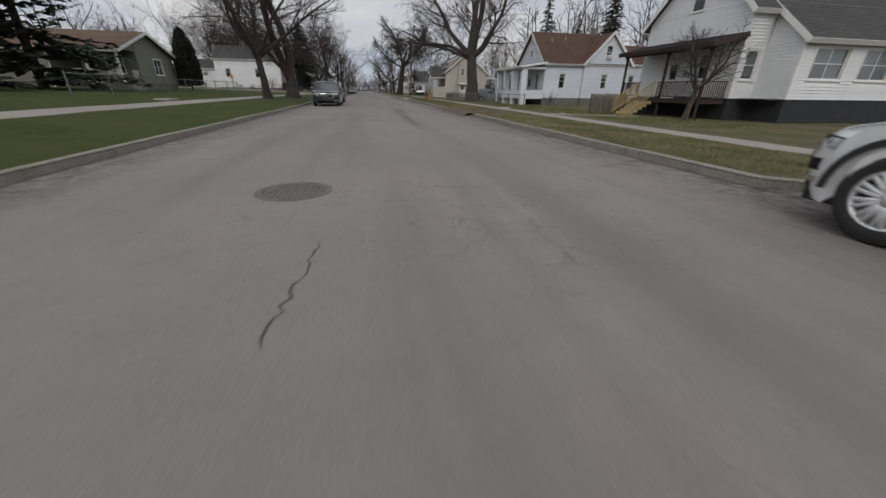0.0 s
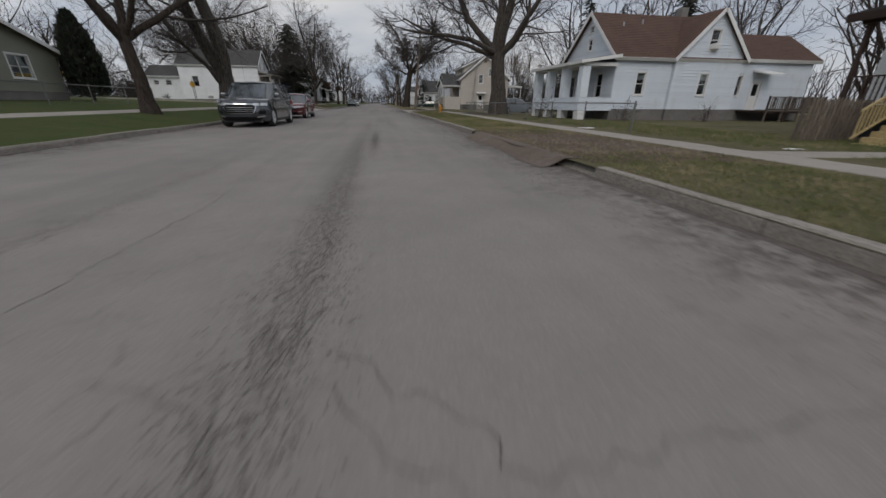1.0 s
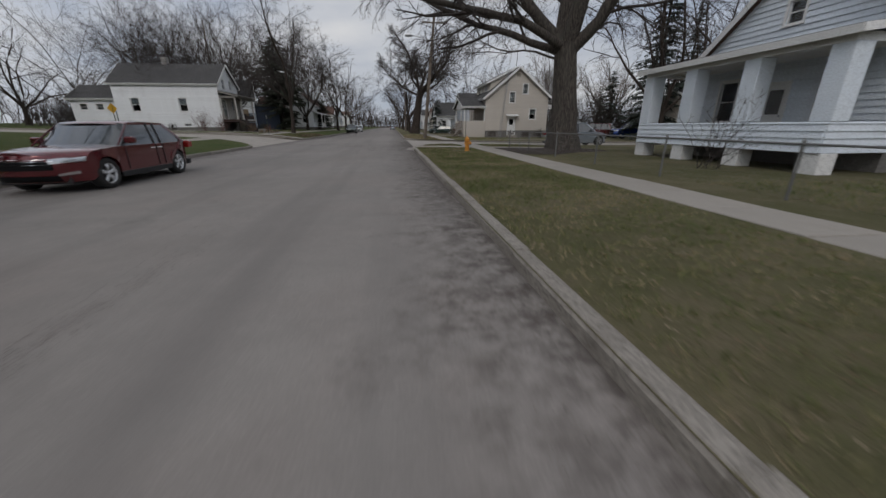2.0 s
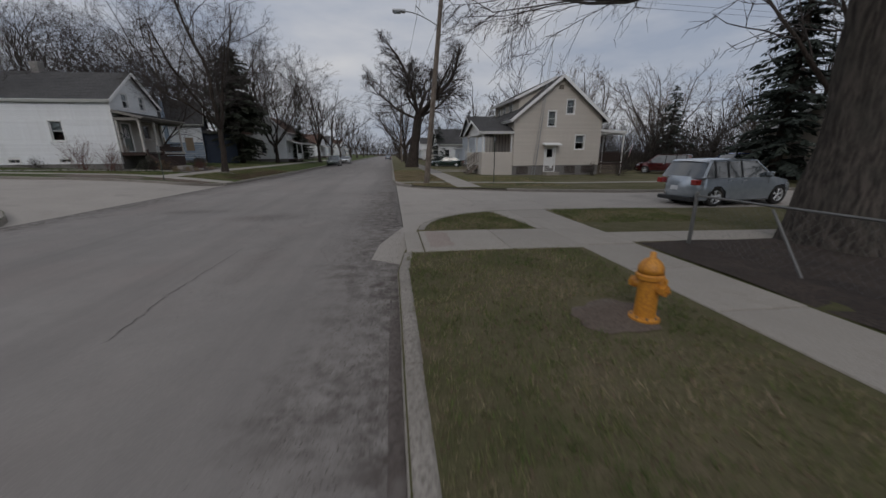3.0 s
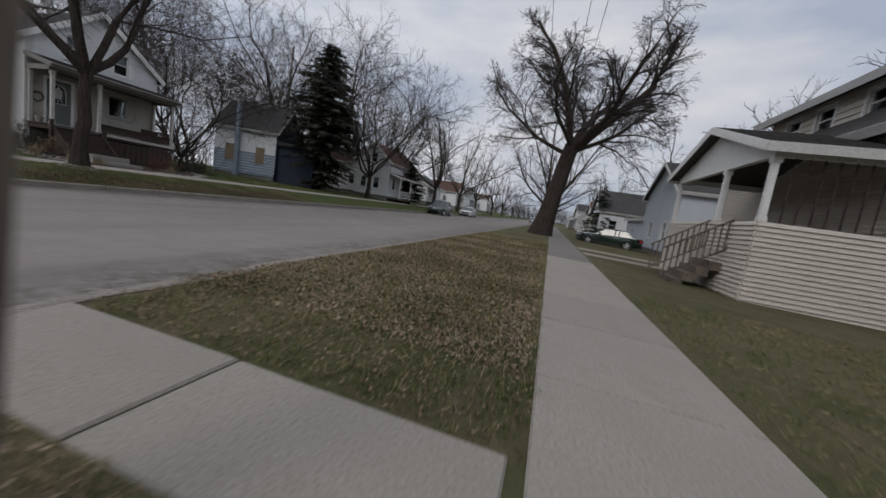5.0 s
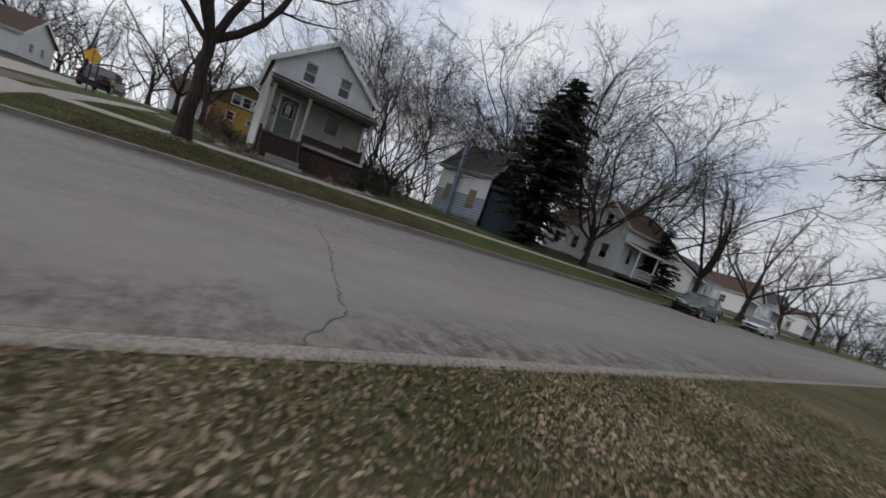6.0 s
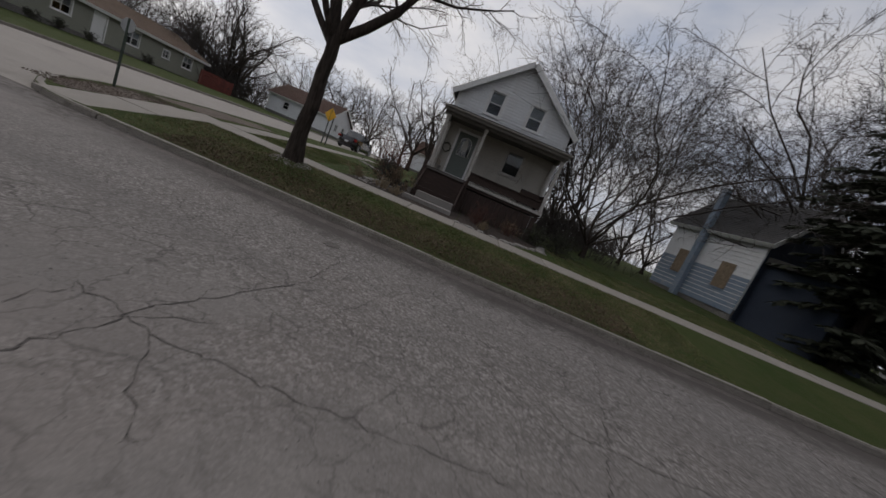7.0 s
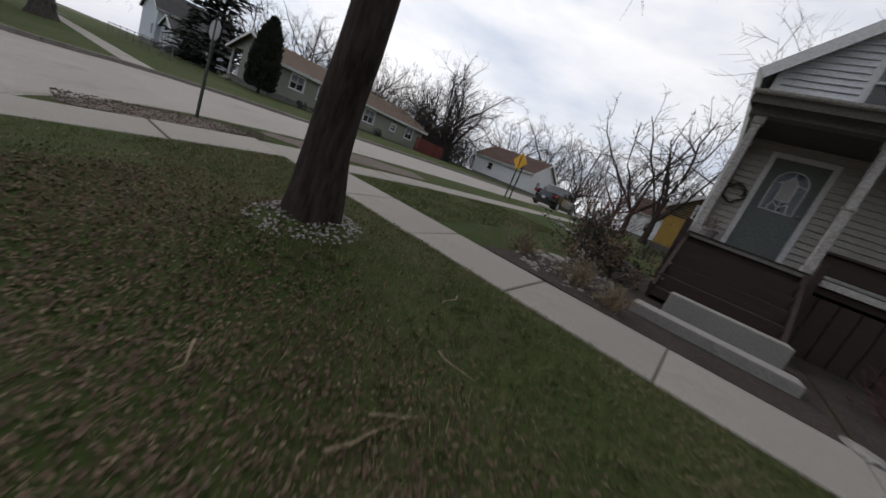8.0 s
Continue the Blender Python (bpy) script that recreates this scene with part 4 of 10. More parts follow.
    # front porch
    px, py0, py1 = -2.7, 0.12, 6.2
    pf, pt = L(0.95), L(3.3)
    bm = bmesh.new()
    box(bm, px + 0.04, py0 + 0.04, pf - 0.12, -0.03, py1 - 0.04, pf)
    part("porch_floor", bm, M_GREYWOOD, h)
    ps, pw, pn = Side((px, py0), (0, py0)), Side((px, py1), (px, py0)), Side((0, py1), (px, py1))
    wall(h, ps, rect(2.67, L(-0.2), L(1.85)), [], M_CREAM, board=0.115, name="porch_wall", thick=0.1)
    wall(h, pw, [(0, L(-0.2)), (3.6, L(-0.2)), (3.6, L(0.9)), (4.9, L(0.9)), (4.9, L(-0.2)), (6.08, L(-0.2)), (6.08, L(1.85)), (4.9, L(1.85)), (4.9, L(0.91)), (3.6, L(0.91)), (3.6, L(1.85)), (0, L(1.85))], [], M_CREAM, board=0.115, name="porch_wall", thick=0.1)
    for x, y in ((px + 0.08, py0 + 0.08), (-0.12, py0 + 0.08), (px + 0.08, py1 - 0.08), (px + 0.08, 2.4)):
        post(h, x, y, L(1.85), pt, 0.13)
    bm = bmesh.new()
    n = 9
    for k in range(1, n):
        x = px + 0.15 + (2.4) * k / n
        box(bm, x - 0.012, py0 + 0.03, L(1.86), x + 0.012, py0 + 0.055, pt)
    part("porch_screen_bars", bm, M_DARKWOOD, h)
    bm = bmesh.new()
    box(bm, px, py0, pt, -0.03, py0 + 0.14, pt + 0.18)
    box(bm, px, py1 - 0.14, pt, -0.03, py1, pt + 0.18)
    box(bm, px, py0 + 0.14, pt, px + 0.14, py1 - 0.14, pt + 0.18)
    part("porch_beam", bm, M_TRIM, h)
    ym = (py0 + py1) / 2
    for y, s in ((py0, -1), (py1, 1)):
        roof_slab(h, [(px - 0.3, y + s * 0.3, pt + 0.14), (-0.03, y + s * 0.3, pt + 0.14), (-0.03, ym, pt + 1.25), (px - 0.3, ym, pt + 1.25)], 0.09, M_ROOF_GREY, name="porch_roof", rows=0.2)
    bm = bmesh.new()
    prism(bm, [(px + 0.02, py0, pt + 0.18), (px + 0.02, py1, pt + 0.18), (px + 0.02, ym, pt + 1.2)], (0.08, 0, 0))
    part("porch_gable", bm, M_TRIM, h)
    sw = Side((px, 2.5), (px, 1.2))
    steps(h, sw, 0, sw.length, pf, L(-0.05), 5, 0.27, M_GREYWOOD)
    for y in (1.16, 2.54):
        railing(h, (px - 0.02, y), (px - 1.4, y), pf + 0.05, pf + 0.95, M_GREYWOOD, 0.13, dz=0.95)
    # open back porch at the east end, with a railed deck over lattice
    roof_slab(h, [(w + 2.55, 0.1, L(3.42)), (w + 2.55, 3.6, L(3.42)), (w + 0.03, 3.6, L(3.62)), (w + 0.03, 0.1, L(3.62))], 0.09, M_ROOF_GREY, name="side_porch_roof")
    bm = bmesh.new()
    box(bm, w + 0.04, 0.2, L(3.3), w + 2.45, 0.3, L(3.45))
    box(bm, w + 2.35, 0.3, L(3.3), w + 2.45, 3.5, L(3.42))
    part("side_porch_beam", bm, M_TRIM, h)
    for x, y in ((w + 2.4, 0.28), (w + 2.4, 3.4)):
        post(h, x, y, L(-0.15), L(3.3), 0.1)
    bm = bmesh.new()
    box(bm, w + 0.03, 0.15, L(0.7), w + 2.5, 3.5, L(0.84))
    part("side_deck", bm, M_DARKWOOD, h)
    for p, q in (((w + 0.1, 0.22), (w + 2.4, 0.22)), ((w + 2.44, 0.3), (w + 2.44, 3.4))):
        railing(h, p, q, L(0.9), L(1.75), M_DARKWOOD, 0.12)
    bm = bmesh.new()
    for k in range(16):
        x = w + 0.1 + k * 0.155
        box(bm, x, 0.2, L(-0.25), x + 0.06, 0.23, L(0.7))
    for k in range(6):
        box(bm, w + 0.06, 0.185, L(-0.2 + k * 0.155), w + 2.48, 0.2, L(-0.14 + k * 0.155))
    part("deck_lattice", bm, M_GREYWOOD, h, "weathered lattice skirt below the deck")
    for u0 in (0.35, 4.7, 6.3):
        bm = bmesh.new()
        box(bm, u0, -0.05, L(0.05), u0 + 1.0, -0.03, L(0.08))
        box(bm, u0, -0.05, L(0.58), u0 + 1.0, -0.03, L(0.61))
        for k in range(10):
            box(bm, u0 + k * 0.105, -0.048, L(0.08), u0 + 0.04 + k * 0.105, -0.032, L(0.58))
        part("foundation_grille", bm, M_DARKWOOD, h)
    # lattice mast strapped to the gable
    bm = bmesh.new()
    mx, my = 1.75, -0.3
    legs = [(mx - 0.13, my), (mx + 0.13, my), (mx, my - 0.2)]
    for lx, ly in legs:
        rod(bm, (lx, ly, L(-0.1)), (mx + (lx - mx) * 0.5 + 1.0, ly, L(9.6)), 0.016, n=5)
    for k in range(26):
        z = L(0.2 + k * 0.36)
        f = (z - L(-0.1)) / 9.7
        c = [Vector((lx + (mx + (lx - mx) * 0.5 + 1.0 - lx) * f, ly, z)) for lx, ly in legs]
        for a in range(3):
            rod(bm, c[a], c[(a + 1) % 3], 0.008, n=4)
    rod(bm, (mx + 1.0, my, L(9.5)), (mx + 1.05, my, L(11.2)), 0.02, n=6)
    for k in range(5):
        rod(bm, (mx + 0.4, my - 0.2 + k * 0.1, L(10.6)), (mx + 1.7, my - 0.2 + k * 0.1, L(10.75)), 0.008, n=4)
    part("antenna_mast", bm, M_METAL, h, "thin rusty lattice antenna mast")


def white_brown_roof_house():
    """White house on the east side with a brown cross-gabled roof and a columned porch."""
    gz = -0.1
    h = thing("house", "white clapboard house with brown cross-gabled shingle roof", "house", (18.4, 32.6, gz))
    L = lambda z: z - gz
    fl, ev, rd = L(0.62), L(4.1), L(7.15)
    d = 7.4
    west = Side((0, d), (0, 0))
    foundation(h, 0, 0, 10.2, d, L(-0.3), fl)
    gh = [(3.3, 3.9, L(4.75), L(5.5)), (3.35, 3.85, L(5.95), L(6.35)), (1.2, 2.0, fl + 0.8, fl + 2.4), (5.2, 6.0, fl + 0.8, fl + 2.4), (3.2, 4.1, fl, fl + 2.1)]
    wall(h, west, gable(d, fl, ev, rd), gh, M_ICE, board=0.2, pieces=True)
    for q in gh[:4]:
        window(h, west, q)
    door(h, west, gh[4], M_TRIM, 0.5)
    s1 = Side((0, 0), (4.4, 0))
    q1 = [(1.75, 2.4, L(1.6), L(3.0))]
    wall(h, s1, rect(4.4, fl, ev), q1, M_ICE, board=0.2, pieces=True)
    window(h, s1, q1[0], curtain=0.3)
    s2 = Side((4.4, -0.25), (9.8, -0.25))
    q2 = [(2.2, 2.85, L(1.6), L(3.0)), (2.3, 3.0, L(4.5), L(5.75))]
    wall(h, s2, gable(5.4, fl, ev, L(6.9)), q2, M_ICE, board=0.2, pieces=True)
    window(h, s2, q2[0], curtain=0.3)
    window(h, s2, q2[1], air=True)
    foundation(h, 4.4, -0.25, 9.8, 0.5, L(-0.3), fl)
    wall(h, Side((4.4, 0), (4.4, -0.25)), rect(0.25, fl, ev), [], M_ICE, board=0.2)
    s3 = Side((9.8, 0.9), (17.6, 0.9))
    q3 = [(1.0, 1.6, L(1.6), L(3.0)), (2.7, 3.5, fl, fl + 2.0)]
    wall(h, s3, rect(7.8, fl, L(4.25)), q3, M_ICE, board=0.2, pieces=True)
    window(h, s3, q3[0], curtain=0.4)
    door(h, s3, q3[1], M_TRIM, 0.5)
    foundation(h, 9.8, 0.9, 17.6, d - 0.6, L(-0.3), fl)
    bm = bmesh.new()
    prism(bm, [(12.2, 0.85, L(3.3)), (12.2, -0.35, L(3.05)), (12.2, -0.35, L(3.12)), (12.2, 0.85, L(3.42))], (1.6, 0, 0))
    part("door_awning", bm, M_TRIM, h)
    wall(h, Side((17.6, 0.9), (17.6, d - 0.6)), gable(d - 1.5, fl, L(4.25), L(6.2)), [], M_ICE, board=0.3)
    wall(h, Side((17.6, d - 0.6), (0, d - 0.6)), rect(17.6, fl, ev), [], M_ICE, board=0.3)
    gable_roof(h, 0, 10.0, 0, d, ev, rd, "x", 0.35, M_ROOF_BROWN)
    gable_roof(h, 10.05, 17.6, 0.9, d - 0.6, L(4.25), L(6.2), "x", 0.35, M_ROOF_BROWN)
    # cross gable planes
    xm, over = 7.1, 0.3
    for x, s in ((4.4, -1), (9.8, 1)):
        drop = (L(6.9) - ev) / 2.7 * over
        roof_slab(h, [(x + s * over, -0.25 - over, ev - drop), (x + s * over, d / 2, ev - drop), (xm, d / 2, L(6.9)), (xm, -0.25 - over, L(6.9))], 0.12, M_ROOF_BROWN, rows=0.2)
    inner(h, 0, 0, 10, d, fl, ev)
    for cx, cy, r in ((7.4, d / 2 + 0.2, 0.3),):
        bm = bmesh.new()
        soft_box(bm, cx - r, cy - r, rd - 0.3, cx + r, cy + r, rd + 0.7, 0.02)
        part("chimney", bm, M_BLOCK, h)
    for cx, cy, cz in ((1.6, 2.4, L(6.2)), (3.3, 2.7, L(6.45))):
        bm = bmesh.new()
        rod(bm, (cx, cy, cz - 0.2), (cx, cy, cz + 0.28), 0.06, n=8)
        part("vent_pipe", bm, M_METAL, h)
    # dark deck at the side door
    bm = bmesh.new()
    box(bm, 11.7, -1.5, fl - 0.22, 16.9, 0.86, fl - 0.1)
    deck = part("side_deck", bm, M_DARKWOOD, h, "dark stained side deck")
    for x in (11.8, 13.5, 15.2, 16.8):
        bm = bmesh.new()
        soft_box(bm, x - 0.05, -1.48, L(-0.3), x + 0.05, -1.38, fl + 0.95, 0.008)
        part("deck_post", bm, M_DARKWOOD, deck)
    railing(h, (11.8, -1.43), (16.8, -1.43), fl - 0.1, fl + 0.9, M_DARKWOOD, 0.16)
    railing(h, (16.8, -1.43), (16.8, 0.8), fl - 0.1, fl + 0.9, M_DARKWOOD, 0.16)
    # porch
    px, y0, y1 = -2.6, -0.25, d + 0.3
    pt = L(3.35)
    bm = bmesh.new()
    box(bm, px, y0, fl - 0.12, -0.03, y1, fl)
    part("porch_floor", bm, M_GREYWOOD, h)
    ps, pw = Side((px, y0), (0, y0)), Side((px, y1), (px, y0))
    for s, ln in ((ps, 2.57), (pw, y1 - y0)):
        wall(h, s, rect(ln, fl - 0.1, fl + 0.75), [], M_ICE, board=0.2, name="porch_wall", thick=0.12)
    for y in (y0 + 0.24, y0 + 2.75, y0 + 5.3, y1 - 0.24):
        bm = bmesh.new()
        soft_box(bm, px + 0.0, y - 0.29, fl + 0.76, px + 0.58, y + 0.29, pt, 0.015)
        part("column", bm, M_ICE, h, "square white clad porch column")
        bm = bmesh.new()
        soft_box(bm, px + 0.02, y - 0.3, L(-0.3), px + 0.6, y + 0.3, fl - 0.11, 0.015)
        part("pier", bm, M_TRIM, h)
    bm = bmesh.new()
    box(bm, px, y0, pt, px + 0.3, y1, pt + 0.22)
    box(bm, px + 0.3, y0, pt, -0.03, y0 + 0.3, pt + 0.22)
    box(bm, px + 0.3, y1 - 0.3, pt, -0.03, y1, pt + 0.22)
    part("porch_beam", bm, M_TRIM, h)
    bm = bmesh.new()
    box(bm, px + 0.31, y0 + 0.31, pt + 0.1, -0.04, y1 - 0.31, pt + 0.14)
    part("porch_ceiling", bm, M_TRIM, h)
    roof_slab(h, [(px - 0.3, y0 - 0.3, pt + 0.22), (px - 0.3, y1 + 0.3, pt + 0.22), (-0.03, y1 + 0.3, pt + 0.62), (-0.03, y0 - 0.3, pt + 0.62)], 0.09, M_ROOF_GREY, name="porch_roof", rows=0.2)
    # rear deck
    bm = bmesh.new()
    box(bm, 11.6, -1.6, fl - 0.1, 16.2, 0.85, fl - 0.04)
    part("deck", bm, M_GREYWOOD, h)
    railing(h, (11.6, -1.58), (16.2, -1.58), fl - 0.05, fl + 0.9, M_GREYWOOD, 0.2)
    for x in (11.7, 13.1, 14.6, 16.1):
        post(h, x, -1.5, L(-0.25), fl - 0.1, 0.1, M_GREYWOOD, "deck_leg")


def white_dark_porch_house():
    """White house near the start on the east side: steep grey roof, dark raised porch, new wooden stair."""
    gz = -0.1
    h = thing("house", "white clapboard house on a dark base with a dark raised porch", "house", (19.0, 11.3, gz))
    L = lambda z: z - gz
    fl, ev, rd = L(1.0), L(5.3), L(8.6)
    d, bx, by, be = 7.2, 1.5, -1.8, L(3.85)
    west, south = Side((0, d), (0, 0)), Side((0, 0), (bx, 0))
    M_BASE = surface("dark_painted_base", (0.02, 0.022, 0.026), (0.03, 0.032, 0.036), None, 1, 20, 0.8, 0.3, 0.01)
    foundation(h, 0, 0, 13, d, L(-0.3), fl, M_BASE)
    foundation(h, bx, by, 13, 0, L(-0.3), fl, M_BASE)
    wh = [(4.7, 5.5, fl + 1.0, fl + 2.3), (3.1, 4.0, L(5.6), L(6.9)), (2.4, 3.3, fl, fl + 2.05)]
    wall(h, west, gable(d, fl, ev, rd), wh, M_WHITE, board=0.15, pieces=True)
    for q in wh[:2]:
        window(h, west, q, curtain=0.5)
    door(h, west, wh[2], M_TRIM, 0.5)
    sh = [(0.35, 1.15, L(1.95), L(3.3))]
    wall(h, south, rect(bx, fl, ev), sh, M_WHITE, board=0.15, pieces=True)
    window(h, south, sh[0], panes=(1, 2), curtain=0.9)
    bay = Side((bx, by), (13, by))
    bh = [(0.85, 2.95, L(1.95), L(3.35)), (4.0, 6.1, L(1.95), L(3.35)), (8.2, 9.4, L(1.95), L(3.35))]
    wall(h, bay, rect(13 - bx, fl, be), bh, M_WHITE, board=0.15, pieces=True)
    for q in bh:
        window(h, bay, q, panes=(2, 2), curtain=0.97)
    bw = Side((bx, 0), (bx, by))
    wall(h, bw, [(0, fl), (-by, fl), (-by, be), (0, ev)], [], M_WHITE, board=0.15)
    for x, y in ((bx, by), (0, 0)):
        bm = bmesh.new()
        soft_box(bm, x - 0.05, y - 0.05, fl, x + 0.1, y + 0.1, be - 0.1, 0.008)
        part("corner_board", bm, M_TRIM, h)
    wall(h, Side((13, 0), (13, d)), gable(d, fl, ev, rd), [], M_WHITE, board=0.3)
    wall(h, Side((13, by), (13, 0)), [(0, fl), (-by, fl), (-by, ev), (0, be)], [], M_WHITE, board=0.3)
    wall(h, Side((13, d), (0, d)), rect(13, fl, ev), [], M_WHITE, board=0.3)
    gable_roof(h, 0, 13, 0, d, ev, rd, "x", 0.35, M_ROOF_GREY)
    roof_slab(h, [(bx - 0.35, by - 0.4, be - 0.3), (13.35, by - 0.4, be - 0.3), (13.35, 0.12, ev + 0.12), (bx - 0.35, 0.12, ev + 0.12)], 0.14, M_ROOF_GREY, name="bay_roof", rows=0.2)
    inner(h, 0, 0, 13, d, fl, ev)
    inner(h, bx - 1.1, by, 13, 1.1, fl, be)
    for x, y in ((4.6, 1.3), (6.0, 1.5)):
        z = ev + 0.14 + (rd - ev) * y / (d / 2)
        bm = bmesh.new()
        soft_box(bm, x - 0.16, y - 0.16, z - 0.15, x + 0.16, y + 0.16, z + 0.3, 0.02)
        part("roof_vent", bm, M_BLOCK, h)
    bm = bmesh.new()
    soft_box(bm, 4.2, 2.9, L(7.8), 4.7, 3.5, L(9.4), 0.02)
    part("chimney", bm, M_BLOCK, h)
    # porch on posts
    px, y0, y1 = -1.7, 0.15, 6.9
    bm = bmesh.new()
    for k in range(15):
        y = y0 + k * (y1 - y0) / 15
        box(bm, px, y + 0.004, fl - 0.12, -0.03, y + (y1 - y0) / 15 - 0.004, fl - 0.07)
    box(bm, px + 0.02, y0 + 0.02, fl - 0.3, px + 0.08, y1 - 0.02, fl - 0.125)
    box(bm, px + 0.08, y0 + 0.02, fl - 0.3, -0.03, y0 + 0.08, fl - 0.125)
    part("porch_floor", bm, M_DARKWOOD, h)
    for x, y in ((px + 0.1, y0 + 0.1), (px + 0.1, y1 - 0.1), (px + 0.1, y0 + 3.0)):
        post(h, x, y, L(-0.25), L(3.35), 0.12, M_DARKWOOD)
    railing(h, (px + 0.06, 3.5), (px + 0.06, y0 + 0.1), fl - 0.08, fl + 0.85, M_DARKWOOD, 0.13)
    railing(h, (px + 0.06, y1 - 0.1), (px + 0.06, 5.0), fl - 0.08, fl + 0.85, M_DARKWOOD, 0.13)
    railing(h, (px + 0.1, y0 + 0.06), (-0.05, y0 + 0.06), fl - 0.08, fl + 0.85, M_DARKWOOD, 0.13)
    bm = bmesh.new()
    box(bm, px, y0 - 0.1, L(3.35), px + 0.16, y1 + 0.1, L(3.52))
    part("porch_beam", bm, M_DARKWOOD, h)
    roof_slab(h, [(px - 0.35, y0 - 0.3, L(3.5)), (px - 0.35, y1 + 0.3, L(3.5)), (-0.03, y1 + 0.3, L(4.0)), (-0.03, y0 - 0.3, L(4.0))], 0.12, M_ROOF_GREY, lip=M_DARKWOOD, name="porch_roof", rows=0.2)
    sw = Side((px, 4.9), (px, 3.6))
    steps(h, sw, 0, sw.length, fl - 0.08, L(-0.05), 6, 0.28, M_NEWWOOD)
    for y in (4.94, 3.56):
        railing(h, (px - 0.02, y), (px - 1.75, y), fl, fl + 0.9, M_NEWWOOD, 0.13, dz=1.05)


def ranch_house():
    """Long sage-green ranch house at the south-west corner, gable towards the main street."""
    gz = 1.0
    h = thing("house", "long sage green ranch house with a tan shingle roof", "house", (-19.2, 29.6, gz))
    L = lambda z: z - gz
    fl, ev, rd = L(1.45), L(3.85), L(5.4)
    d, ln = 8.8, 18.5
    east, north, south = Side((0, 0), (0, d)), Side((0, d), (-ln, d)), Side((-ln, 0), (0, 0))
    foundation(h, -ln, 0, 0, d, L(0.4), fl)
    eh = [(5.2, 6.6, fl + 0.75, fl + 2.0)]
    # the porch is cut into the south-east corner
    pd, pl = 2.6, 4.6
    wall(h, Side((0, pd), (0, d)), [(0, fl), (d - pd, fl), (d - pd, ev), (d / 2 - pd, rd), (0, ev + pd / (d / 2) * (rd - ev))], [(2.6, 4.0, fl + 0.75, fl + 2.0)], M_SAGE, board=0.12)
    window(h, Side((0, pd), (0, d)), (2.6, 4.0, fl + 0.75, fl + 2.0), panes=(2, 2), curtain=0.8)
    bm = bmesh.new()
    prism(bm, [(0, 0, ev), (0, pd, ev), (0, pd, ev + pd / (d / 2) * (rd - ev))], (-0.12, 0, 0))
    part("porch_gable", bm, M_SAGE, h)
    recess = Side((-pl, pd), (0, pd))
    rh = [(0.6, 1.5, fl, fl + 2.05), (2.3, 3.5, fl + 0.75, fl + 2.0)]
    wall(h, recess, rect(pl, fl, ev), rh, M_SAGE, board=0.12)
    door(h, recess, rh[0], M_TRIM, 0.5)
    window(h, recess, rh[1], panes=(2, 2))
    wall(h, Side((-pl, 0), (-pl, pd)), rect(pd, fl, ev), [], M_SAGE, board=0.12)
    sh = [(11.2, 12.6, fl + 0.9, fl + 2.0), (4.0, 5.4, fl + 0.9, fl + 2.0)]
    s = Side((-ln, 0), (-pl, 0))
    wall(h, s, rect(ln - pl, fl, ev), sh, M_SAGE, board=0.12)
    for q in sh:
        window(h, s, q, panes=(2, 2), curtain=0.3)
    nh = [(1.6, 2.8, fl + 0.9, fl + 2.0), (4.2, 5.4, fl + 0.9, fl + 2.0), (7.0, 7.95, fl - 0.1, fl + 2.0), (9.6, 10.9, fl + 0.8, fl + 2.0), (13.4, 14.1, fl + 1.0, fl + 1.7), (15.8, 16.9, fl + 0.9, fl + 2.0)]
    wall(h, north, rect(ln, fl, ev), [(a, b, max(c, fl), e) for a, b, c, e in nh], M_SAGE, board=0.12)
    for k, q in enumerate(nh):
        if k == 2:
            door(h, north, (q[0], q[1], fl, q[3]), M_TRIM, 0.0)
        else:
            window(h, north, q, panes=(2, 2), curtain=0.5)
    wall(h, Side((-ln, d), (-ln, 0)), gable(d, fl, ev, rd), [], M_SAGE, board=0.24)
    gable_roof(h, -ln, 0, 0, d, ev, rd, "x", 0.4, M_ROOF_TAN)
    inner(h, -ln, 0, -pl - 0.5, d, fl, ev)
    bm = bmesh.new()
    box(bm, -pl, 0.03, fl - 0.15, 0, pd, fl)
    part("porch_floor", bm, M_GREYWOOD, h)
    for x in (-0.12, -2.3):
        post(h, x, 0.12, fl, ev, 0.16)
    railing(h, (-pl + 0.05, 0.1), (-0.2, 0.1), fl, fl + 0.95, M_TRIM, 0.13)
    railing(h, (-0.08, 1.6), (-0.08, 2.5), fl, fl + 0.95, M_TRIM, 0.13)
    sw = Side((0, 0.3), (0, 1.5))
    steps(h, sw, 0, sw.length, fl, L(0.85), 3, 0.3, M_WALK)
    bm = bmesh.new()
    rod(bm, (-pl - 0.05, -0.08, L(1.15)), (-pl - 0.05, -0.08, ev), 0.045, n=6)
    rod(bm, (-pl - 0.05, -0.08, L(1.15)), (-pl - 0.2, -0.6, L(1.05)), 0.045, n=6)
    part("downspout", bm, M_TRIM, h)


white_porch_house()
cream_house()
white_brown_roof_house()
white_dark_porch_house()
ranch_house()


